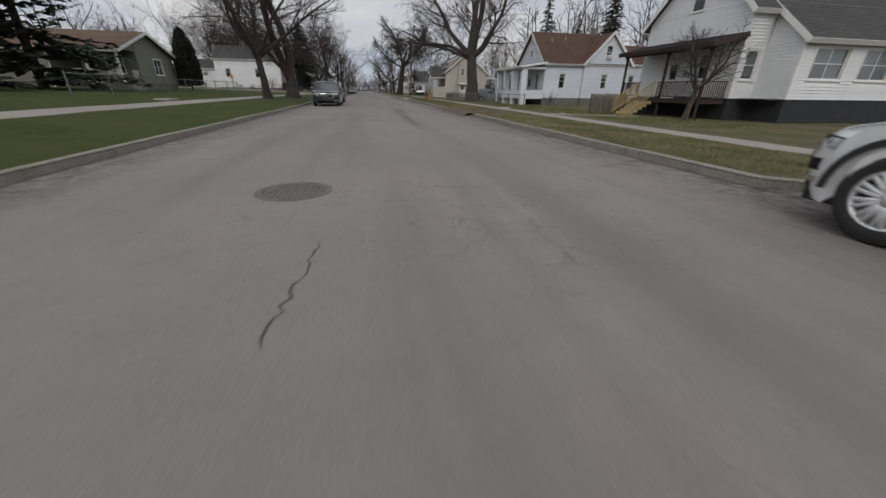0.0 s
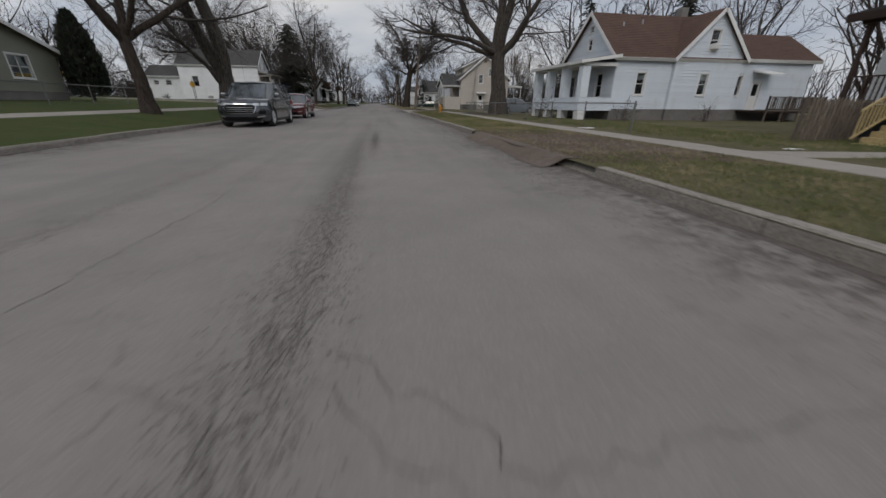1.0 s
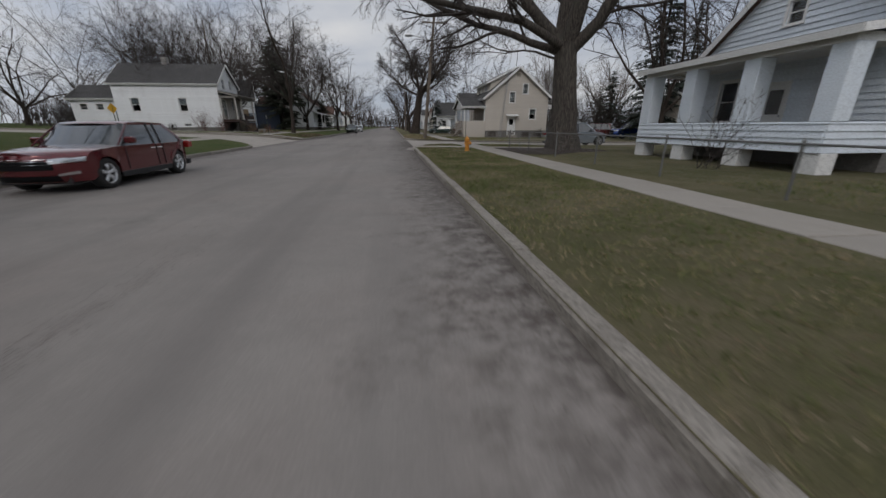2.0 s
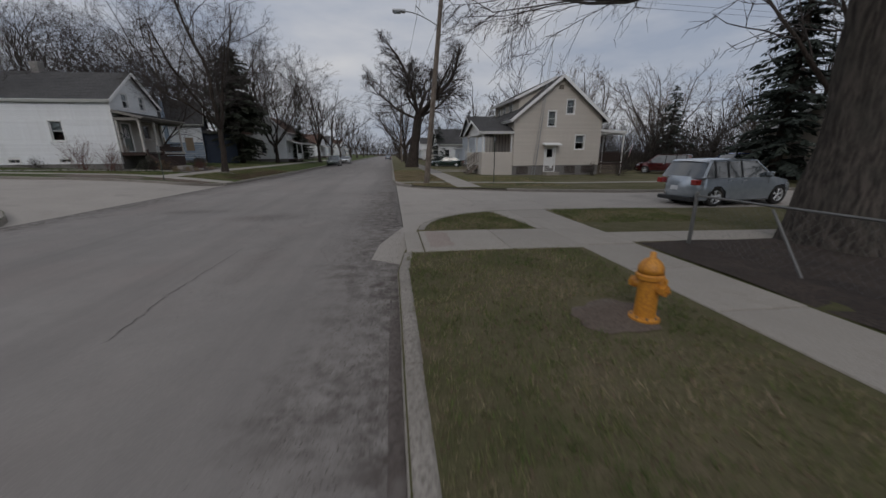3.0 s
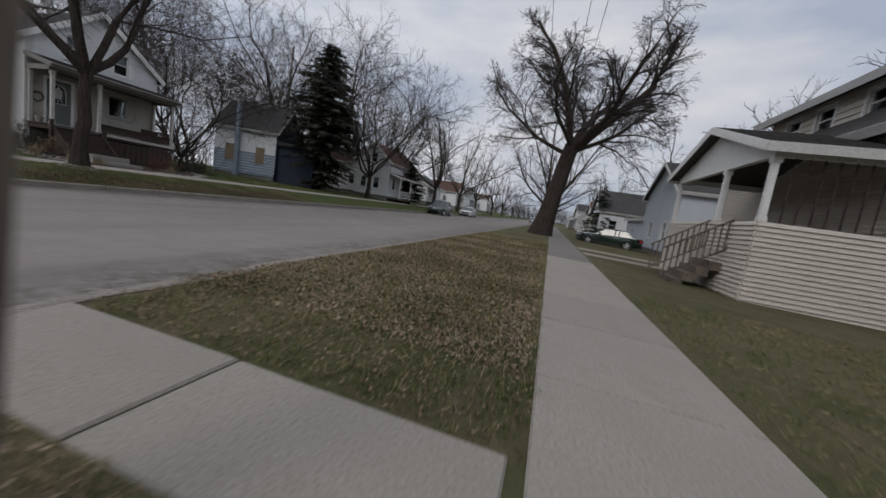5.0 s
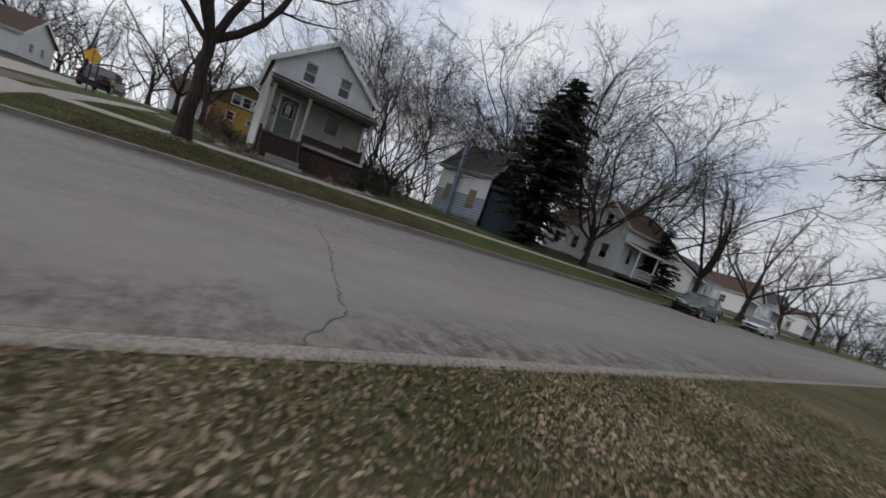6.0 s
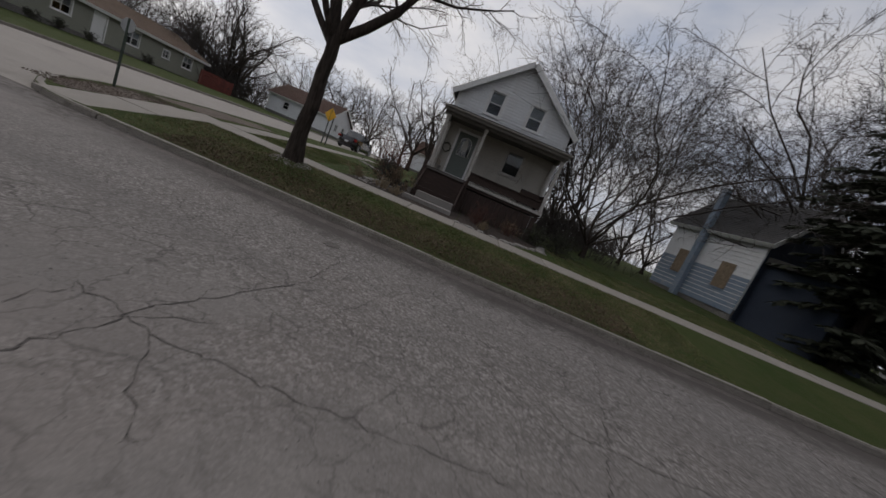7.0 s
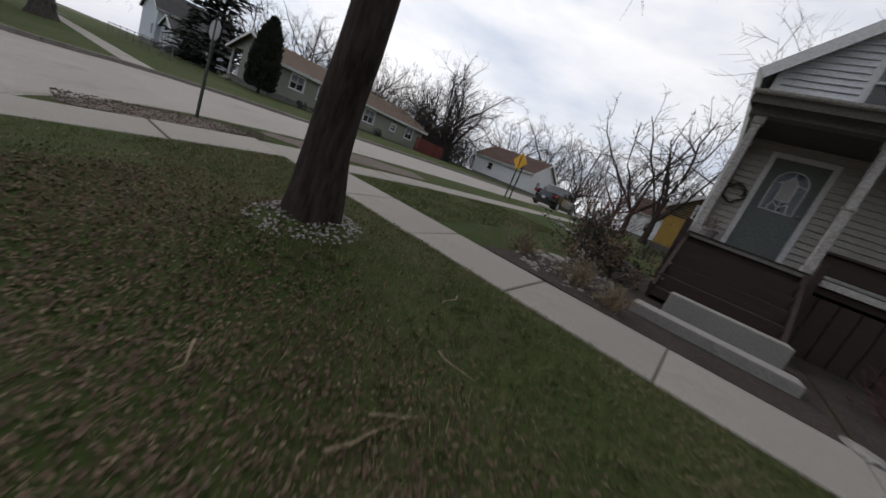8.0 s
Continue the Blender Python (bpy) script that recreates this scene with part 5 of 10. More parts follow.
# ---- houses farther off ----
def simple_house(label, at, turn, w, d, ev, rd, siding_m, roof_m, axis="x", base=0.5, windows=(), porch=None, board=0.2, doors=(), lower=None):
    """A plainer house: w along x, d along y, ridge along axis. windows: (side, u, z, width, height) with side s, e, n or w."""
    h = thing("house", label, "house", at, turn)
    sides = {"s": Side((0, 0), (w, 0)), "e": Side((w, 0), (w, d)), "n": Side((w, d), (0, d)), "w": Side((0, d), (0, 0))}
    foundation(h, 0, 0, w, d, -0.4, base, courses=False)
    for key, s in sides.items():
        gab = (axis == "x") == (key in "ew")
        hs = [(u, u + ww, z, z + hh) for k, u, z, ww, hh in windows if k == key]
        ds = [(u, u + 0.9, base, base + 2.05) for k, u in doors if k == key]
        wall(h, s, gable(s.length, base, ev, rd) if gab else rect(s.length, base, ev), hs + ds, siding_m, board=board)
        for q in hs:
            window(h, s, q, curtain=random.choice((0.0, 0.4, 0.8)))
        for q in ds:
            door(h, s, q, M_TRIM, 0.4)
        if lower and key in lower[1]:
            bm = bmesh.new()
            sheet(bm, rect(s.length, base - 0.3, base + lower[2]), [q for q in hs + ds if q[2] < base + lower[2] - 0.1 and q[3] < base + lower[2]], lambda u, z: s.at(u, z, 0.03), s.n * 0.015)
            part("painted_band", bm, lower[0], h)
    gable_roof(h, 0, w, 0, d, ev, rd, axis, 0.35, roof_m)
    inner(h, 0, 0, w, d, base, ev)
    if porch:
        key, u0, u1, dep, pt = porch
        s = sides[key]
        bm = bmesh.new()
        prism(bm, [s.at(u0, base - 0.1, 0.03), s.at(u1, base - 0.1, 0.03), s.at(u1, base - 0.1, dep), s.at(u0, base - 0.1, dep)], (0, 0, -0.15))
        part("porch_floor", bm, M_GREYWOOD, h)
        for u in (u0 + 0.1, (u0 + u1) / 2, u1 - 0.1):
            p = s.at(u, 0, dep - 0.12)
            post(h, p.x, p.y, base - 0.1, pt, 0.13)
        roof_slab(h, [s.at(u0 - 0.2, pt, dep + 0.2), s.at(u1 + 0.2, pt, dep + 0.2), s.at(u1 + 0.2, pt + 0.5, 0.03), s.at(u0 - 0.2, pt + 0.5, 0.03)], 0.08, roof_m, name="porch_roof")
        a, b = s.at(u0, 0, dep - 0.12), s.at(u1, 0, dep - 0.12)
        railing(h, (a.x, a.y), (b.x, b.y), base - 0.1, base + 0.8, M_TRIM, 0.2)
    return h


M_YELLOW = surface("yellow_siding", (0.42, 0.25, 0.04), (0.5, 0.31, 0.06), (0.34, 0.2, 0.03), 0.7, 25, 0.65, 0.1, 0.004)
M_BLUEBAND = surface("faded_blue_paint", (0.13, 0.19, 0.27), (0.2, 0.27, 0.35), (0.3, 0.33, 0.36), 1.4, 18, 0.8, 0.3, 0.006, stain=((0.36, 0.36, 0.36), 1.6, 0.7))
M_NAVY = surface("navy_wall", (0.02, 0.03, 0.052), (0.03, 0.043, 0.07), None, 0.8, 20, 0.8, 0.2, 0.006)
M_PALE = surface("pale_grey_siding", (0.5, 0.54, 0.59), (0.58, 0.62, 0.66), (0.42, 0.45, 0.49), 0.7, 25, 0.6, 0.08, 0.004)
M_BOARDUP = surface("plywood", (0.24, 0.18, 0.12), (0.3, 0.23, 0.16), None, 1.2, 20, 0.85, 0.2, 0.006, stretch=(1, 1, 0.3))

M_BROWNWALL = surface("dark_brown_siding", (0.035, 0.028, 0.02), (0.05, 0.04, 0.03), None, 0.7, 25, 0.7, 0.1, 0.004)
y_h = simple_house("yellow two-storey house with a dark gable", (-49.0, 65.7, 1.6), 0, 8.0, 6.2, 3.9, 6.0, M_YELLOW, M_ROOF_GREY, "x", 0.4, (("e", 1.5, 1.5, 0.7, 0.9), ("e", 3.5, 1.6, 1.3, 0.55), ("e", 1.7, 3.3, 0.8, 1.1), ("e", 2.7, 3.3, 0.8, 1.1), ("e", 3.7, 3.3, 0.8, 1.1), ("s", 2.0, 1.4, 0.9, 1.1), ("s", 5.0, 1.4, 0.9, 1.1)))
bm = bmesh.new()
sheet(bm, [(0.0, 3.05), (6.2, 3.05), (6.2, 3.9), (3.1, 6.0), (0.0, 3.9)], [(1.58, 4.62, 3.18, 4.52)], lambda u, z: Vector((8.03, u, z)), Vector((0.012, 0, 0)))
part("gable_cladding", bm, M_BROWNWALL, y_h, "dark brown upper gable")
b = simple_house("small boarded building painted white over faded blue", (-22.7, 85.0, 1.3), 20, 5.5, 6.0, 4.25, 6.9, M_WHITE, M_ROOF_GREY, "x", 0.25, (), None, 0.25, lower=(M_BLUEBAND, "sw", 1.75))
for u in (1.0, 3.75):
    bm = bmesh.new()
    soft_box(bm, u, -0.075, 1.05, u + 0.8, -0.04, 2.55, 0.008)
    board = part("boarded_window", bm, M_BOARDUP, b, "plywood nailed over a window")
    bm = bmesh.new()
    box(bm, u - 0.06, -0.09, 0.98, u + 0.86, -0.04, 1.04)
    part("sill", bm, M_BLUEBAND, board)
bm = bmesh.new()
prism(bm, [(5.54, 0.05, -0.3), (5.54, 5.95, -0.3), (5.54, 5.95, 4.2), (5.54, 3.0, 6.78), (5.54, 0.05, 4.2)], (0.04, 0, 0))
part("navy_wall_sheet", bm, M_NAVY, b, "dark navy end wall")
bm = bmesh.new()
soft_box(bm, 5.6, 0.4, -0.6, 9.0, 4.8, 3.05, 0.02)
part("annex", bm, M_NAVY, b, "low dark navy annex")
bm = bmesh.new()
prism(bm, [(5.59, 0.15, 3.06), (9.2, 0.15, 3.06), (9.2, 0.15, 3.16), (5.59, 0.15, 3.46)], (0, 4.9, 0))
part("annex_roof", bm, M_ROOF_GREY, b)
bm = bmesh.new()
soft_box(bm, 1.95, -0.44, -0.3, 2.3, -0.06, 4.1, 0.02)
soft_box(bm, 1.98, -0.5, 4.08, 2.27, -0.1, 6.55, 0.02)
part("chimney", bm, M_BLUEBAND, b, "faded painted block chimney")
simple_house("white clapboard wing half hidden by evergreens", (-20.8, 99.2, 0.9), 0, 5.35, 5.6, 4.0, 5.8, M_WHITE, M_ROOF_BROWN, "x", 0.4, (("s", 1.2, 1.2, 0.8, 1.3), ("s", 3.6, 1.2, 0.8, 1.3)), None, 0.2)
simple_house("white clapboard house with its gable to the south", (-15.4, 97.8, 0.78), 0, 4.5, 8.0, 4.5, 6.5, M_WHITE, M_ROOF_BROWN, "y", 0.4, (("s", 0.8, 1.2, 0.75, 1.3), ("s", 2.5, 1.2, 0.75, 1.3), ("s", 2.0, 4.2, 0.7, 1.1), ("e", 1.2, 1.3, 0.8, 1.4), ("e", 4.2, 1.3, 0.8, 1.4)), ("e", 0.2, 6.8, 1.6, 2.7), 0.2)
simple_house("low white house with a grey gabled roof", (-21.0, 119.0, 0.9), 0, 7.5, 8.0, 3.3, 5.4, M_WHITE, M_ROOF_GREY, "y", 0.5, (("s", 1.2, 1.3, 0.9, 1.2), ("s", 3.2, 1.3, 0.9, 1.2), ("e", 1.2, 1.3, 0.9, 1.2), ("e", 4.2, 1.3, 0.9, 1.2)), ("e", 0.3, 5, 1.6, 2.6))
for k, (x, y, m) in enumerate(((-21, 139, M_WHITE), (-22, 158, M_PALE), (-21, 180, M_WHITE), (14, 108, M_WHITE), (15, 128, M_CREAM), (14, 148, M_WHITE), (15, 172, M_PALE))):
    simple_house("modest sided house farther up the street", (x, y, ground_z(x) - 0.02), 0, 7.5, 8.5, 3.6 + 0.5 * (k % 3), 6.0 + 0.4 * (k % 2), m, M_ROOF_GREY if k % 2 else M_ROOF_BROWN, "x", 0.4, (("s", 1.2, 1.3, 0.9, 1.2), ("s", 4.2, 1.3, 0.9, 1.2), ("e", 1.2, 1.3, 0.9, 1.2), ("w", 1.4, 1.3, 0.9, 1.2), ("w", 5.4, 1.3, 0.9, 1.2)), ("e" if x < 0 else "w", 0.5, 7, 1.8, 2.6), 0.3)
simple_house("pale blue-white house north of the cream one", (15.6, 84.4, -0.12), 0, 7.0, 8.0, 4.4, 6.6, M_PALE, M_ROOF_GREY, "x", 0.4, (("s", 1.6, 1.0, 0.75, 1.1), ("s", 2.5, 1.0, 0.75, 1.1), ("s", 3.4, 3.2, 0.8, 1.2), ("w", 2.0, 1.2, 0.9, 1.2), ("w", 5.4, 1.2, 0.9, 1.2)), None, 0.12)
simple_house("low white annexe with a flat-pitched roof", (16.1, 92.5, -0.12), 0, 5.0, 9.0, 2.7, 3.1, M_PALE, M_ROOF_GREY, "y", 0.3, (("s", 1.6, 1.0, 0.9, 0.8), ("w", 2.5, 1.0, 0.9, 0.8)), None, 0.2)
simple_house("long white garage with a brown roof", (-55.0, 40.6, 1.84), 0, 8, 9.0, 2.5, 4.5, M_WHITE, M_ROOF_BROWN, "y", 0.2, (("n", 2.2, 0.9, 0.9, 0.9), ("n", 4.8, 0.9, 0.9, 0.9), ("e", 2.2, 1.0, 0.8, 0.9)), None, 0.25)
simple_house("small house with an orange front beyond the sign", (-66.0, 60.0, 2.0), 0, 8, 7, 3.2, 5.4, M_WHITE, M_ROOF_BROWN, "y", 0.3, (("s", 2, 1, 1, 1.2), ("e", 2, 1, 1, 1.2)), None, 0.25)
simple_house("pale grey house with a low wing south of the ranch house", (-27.5, -1.5, 1.1), 0, 9, 8, 4.6, 7.2, M_PALE, M_ROOF_GREY, "x", 0.5, (("e", 1.2, 4.9, 0.8, 1.2), ("e", 6.0, 1.3, 0.8, 1.3), ("n", 2, 1.3, 0.8, 1.3), ("n", 6, 1.3, 0.8, 1.3), ("n", 5, 3.3, 0.8, 1.1)), None, 0.15)
simple_house("low pale wing of the house south of the ranch house", (-25.0, 6.55, 1.05), 0, 6.0, 5.4, 2.7, 4.0, M_PALE, M_ROOF_GREY, "x", 0.4, (("e", 0.7, 1.0, 1.0, 1.2), ("e", 2.1, 1.0, 1.0, 1.2), ("e", 3.5, 1.0, 1.0, 1.2), ("n", 1.0, 1.0, 1.0, 1.2), ("n", 3.8, 1.0, 1.0, 1.2)), None, 0.15)
simple_house("white garage behind the brown-roofed house", (38.0, 21.0, -0.3), 0, 7, 6.5, 2.7, 4.2, M_WHITE, M_ROOF_TAN, "x", 0.1, (("w", 2.4, 1.0, 1.0, 0.9), ("s", 2, 1, 1, 0.9)), None, 0.2)
simple_house("pale house behind the spruces", (33.0, 55.8, -0.3), 0, 9, 7, 3.2, 5.0, M_CREAM, M_ROOF_GREY, "x", 0.4, (("w", 2.0, 1.1, 1.0, 1.2), ("s", 2, 1.1, 1.0, 1.2), ("s", 5.5, 1.1, 1.0, 1.2)), None, 0.2)

# ---- trees ----
def bark_material(name, c1, c2, c3):
    m, nt, bs = nodes_of(name)
    co = nt.nodes.new("ShaderNodeTexCoord")
    mp = nt.nodes.new("ShaderNodeMapping")
    mp.inputs["Scale"].default_value = (1, 1, 0.16)
    nt.links.new(co.outputs["Object"], mp.inputs["Vector"])
    ridge = noise_node(nt, 16.0, 6.0, 0.65, mp.outputs[0])
    patch = noise_node(nt, 1.3, 4.0, 0.6, co.outputs["Object"])
    col = mix_node(nt, ramp_node(nt, ridge.outputs[0], 0.38, 0.62), c1, c2)
    col = mix_node(nt, ramp_node(nt, patch.outputs[0], 0.45, 0.75, 0.0, 0.6), col, c3)
    nt.links.new(col, bs.inputs["Base Color"])
    bs.inputs["Roughness"].default_value = 0.95
    bs.inputs["Specular IOR Level"].default_value = 0.2
    bump_node(nt, bs, ridge.outputs[0], 1.0, 0.05)
    return m


M_BARK = bark_material("grey_bark", (0.03, 0.026, 0.023), (0.105, 0.09, 0.078), (0.07, 0.068, 0.058))
M_BARK_DARK = bark_material("dark_bark", (0.022, 0.017, 0.014), (0.062, 0.048, 0.04), (0.045, 0.04, 0.033))
M_TWIG = surface("bare_twigs", (0.036, 0.029, 0.026), (0.06, 0.049, 0.043), (0.025, 0.02, 0.018), 0.4, 6, 0.95, 0.0)
M_TWIG_PALE = surface("pale_twigs", (0.12, 0.1, 0.088), (0.17, 0.145, 0.125), (0.09, 0.075, 0.065), 0.4, 6, 0.95, 0.0)
M_NEEDLE = surface("dark_needles", (0.026, 0.034, 0.02), (0.055, 0.06, 0.038), (0.017, 0.02, 0.013), 0.8, 9, 0.9, 0.0)
M_NEEDLE_BLUE = surface("spruce_needles", (0.018, 0.027, 0.02), (0.035, 0.045, 0.033), (0.01, 0.015, 0.011), 0.8, 9, 0.9, 0.0)
M_CEDAR = surface("cedar_foliage", (0.012, 0.017, 0.009), (0.026, 0.03, 0.015), (0.007, 0.01, 0.006), 1.2, 12, 0.9, 0.0)


def fast_mesh(name, verts, quads, material, smooth=True):
    me = bpy.data.meshes.new(name)
    verts, quads = np.asarray(verts, np.float32), np.asarray(quads, np.int32)
    me.vertices.add(len(verts))
    me.vertices.foreach_set("co", verts.ravel())
    k = quads.shape[1]
    me.loops.add(quads.size)
    me.loops.foreach_set("vertex_index", quads.ravel())
    me.polygons.add(len(quads))
    me.polygons.foreach_set("loop_start", np.arange(len(quads), dtype=np.int32) * k)
    me.polygons.foreach_set("use_smooth", np.full(len(quads), smooth))
    me.update(calc_edges=True)
    me.materials.append(material)
    return me


def unit(v):
    return v / np.maximum(np.linalg.norm(v, axis=-1, keepdims=True), 1e-9)


def tubes(points, radii, sides):
    """Tubes round many polylines at once: points (n, k, 3), radii (n, k)."""
    n, k, _ = points.shape
    t = unit(np.gradient(points, axis=1))
    ref = np.where(np.abs(t[..., 2:3]) > 0.9, np.array([1.0, 0, 0]), np.array([0, 0, 1.0]))
    a = unit(np.cross(t, ref))
    b = np.cross(t, a)
    ang = np.arange(sides) * 2 * np.pi / sides
    ring = a[:, :, None] * np.cos(ang)[:, None] + b[:, :, None] * np.sin(ang)[:, None]
    verts = (points[:, :, None] + ring * radii[:, :, None, None]).reshape(-1, 3)
    i = np.arange(n)[:, None, None] * k * sides
    j = np.arange(k - 1)[None, :, None] * sides
    s = np.arange(sides)[None, None, :]
    s2 = (s + 1) % sides
    quads = np.stack([i + j + s, i + j + s2, i + j + sides + s2, i + j + sides + s], -1).reshape(-1, 4)
    return verts, quads


def joined(groups):
    vs, qs, at = [], [], 0
    for v, q in groups:
        vs.append(v)
        qs.append(q + at)
        at += len(v)
    return np.concatenate(vs), np.concatenate(qs)


def stretch(rng, start, way, length, radius, k, wander, lift, tip):
    """Grows polylines from many starts at once."""
    n = len(start)
    pts = [start]
    d = unit(way)
    for _ in range(k):
        d = unit(d + rng.normal(0, wander, (n, 3)) + np.array([0, 0, lift]))
        pts.append(pts[-1] + d * (length / k)[:, None])
    f = np.linspace(0, 1, k + 1)[None]
    return np.stack(pts, 1), radius[:, None] * (1 + (tip - 1) * f)


def sprout(rng, pts, rad, count, lo, angle, ratio, lengths, shrink):
    """Starts for the next order of branches along the last one."""
    n, k, _ = pts.shape
    f = lo + (1 - lo) * (np.arange(count)[None] + rng.uniform(0, 1, (n, count))) / count
    f = np.clip(f, 0, 0.999) * (k - 1)
    i = f.astype(int)
    w = (f - i)[..., None]
    rows = np.arange(n)[:, None]
    p = pts[rows, i] * (1 - w) + pts[rows, i + 1] * w
    d = unit(pts[rows, i + 1] - pts[rows, i])
    r = rad[rows, i]
    side = unit(np.cross(d, rng.normal(0, 1, d.shape)))
    a = np.radians(rng.normal(angle, 9, (n, count)))[..., None]
    way = d * np.cos(a) + side * np.sin(a)
    ln = lengths[:, None] * ratio * rng.uniform(0.65, 1.2, (n, count)) * (1.15 - 0.6 * f / (k - 1))
    return p.reshape(-1, 3), way.reshape(-1, 3), ln.ravel(), np.minimum(r * shrink, 10).ravel()


def bare_tree(name, label, at, seed, height, radius, fork, limbs, counts, twig=0.006, lean=(0, 0), bark=None, twigs=None, angle=42, lift=0.05, turn=0.0, group="", droop=0.0, crook=0.13):
    """A leafless tree. limbs: (azimuth, tilt from upright, length, radius share) for each main limb."""
    bark, twigs = bark or M_BARK, twigs or M_TWIG
    rng = np.random.default_rng(seed)
    tree = thing(name, label, "tree", at, turn, group)
    # trunk with a flared foot
    k = 9
    z = np.linspace(-0.25, fork, k)
    pts = np.stack([lean[0] * (z / fork) + rng.normal(0, 0.02, k), lean[1] * (z / fork) + rng.normal(0, 0.02, k), z], -1)[None]
    flare = 1 + 0.55 * np.exp(-np.maximum(z, 0) / (radius * 1.3))
    rad = (radius * flare * (1 - 0.22 * np.clip(z / fork, 0, 1)))[None]
    v, q = tubes(pts, rad, 18)
    wave = 1 + 0.06 * np.sin(np.tile(np.arange(18), k) * 2 * np.pi / 18 * 5 + seed)
    c = np.repeat(pts[0], 18, axis=0)
    v = c + (v - c) * wave[:, None]
    part_mesh("trunk", fast_mesh("trunk", v, q, bark), tree)
    top = pts[0, -1]
    start = np.array([top - np.array([0, 0, radius * (0.4 + 1.2 * (i % 3) / 3)]) for i in range(len(limbs))])
    az, ti = np.radians([l[0] for l in limbs]), np.radians([l[1] for l in limbs])
    way = np.stack([np.sin(ti) * np.cos(az), np.sin(ti) * np.sin(az), np.cos(ti)], -1)
    length = np.array([l[2] for l in limbs], float)
    r = np.array([l[3] * radius for l in limbs], float)
    pts, rad = stretch(rng, start, way, length, r, 9, crook, lift, 0.3)
    for i in range(len(limbs)):
        v, q = tubes(pts[i:i + 1], rad[i:i + 1], 10)
        part_mesh("limb", fast_mesh("limb", v, q, bark), tree)
    groups = []
    ratio, ks, sides = (0.5, 0.56, 0.56, 0.55), [5, 3, 2, 2], (4, 3, 3, 3)
    ks[len(counts) - 1] = 1
    for lev, count in enumerate(counts):
        p, w, ln, r = sprout(rng, pts, rad, count, 0.22 if lev == 0 else 0.12, angle, ratio[lev], length, 0.5)
        r = np.maximum(np.minimum(r, twig * (9, 4.5, 2, 1.2)[lev]), twig * (2.4, 1.5, 1.0, 0.8)[lev])
        pts, rad = stretch(rng, p, w, ln, r, ks[lev], (0.17, 0.2, 0.22, 0.22)[lev], lift * (1.0, 0.8, 0.4, 0.2)[lev] - droop * (0.0, 0.4, 1.0, 1.6)[lev], 0.35)
        length = ln
        groups.append(tubes(pts, rad, sides[lev]))
    v, q = joined(groups)
    crown = part_mesh("crown", fast_mesh("crown", v, q, twigs), tree)
    tagged(crown, kind="stuff")
    return tree


def part_mesh(name, me, parent):
    ob = new(name, me)
    ob.parent = parent
    return ob


def spread_limbs(rng, n, tilt, length, share=0.6, leader=True):
    out = [(rng.uniform(0, 360), rng.uniform(2, 12), length * 1.05, share)] if leader else []
    a0 = rng.uniform(0, 360)
    for i in range(n):
        out.append((a0 + i * 360 / n + rng.uniform(-20, 20), tilt + rng.uniform(-10, 12), length * rng.uniform(0.8, 1.1), share * rng.uniform(0.75, 1.0)))
    return out


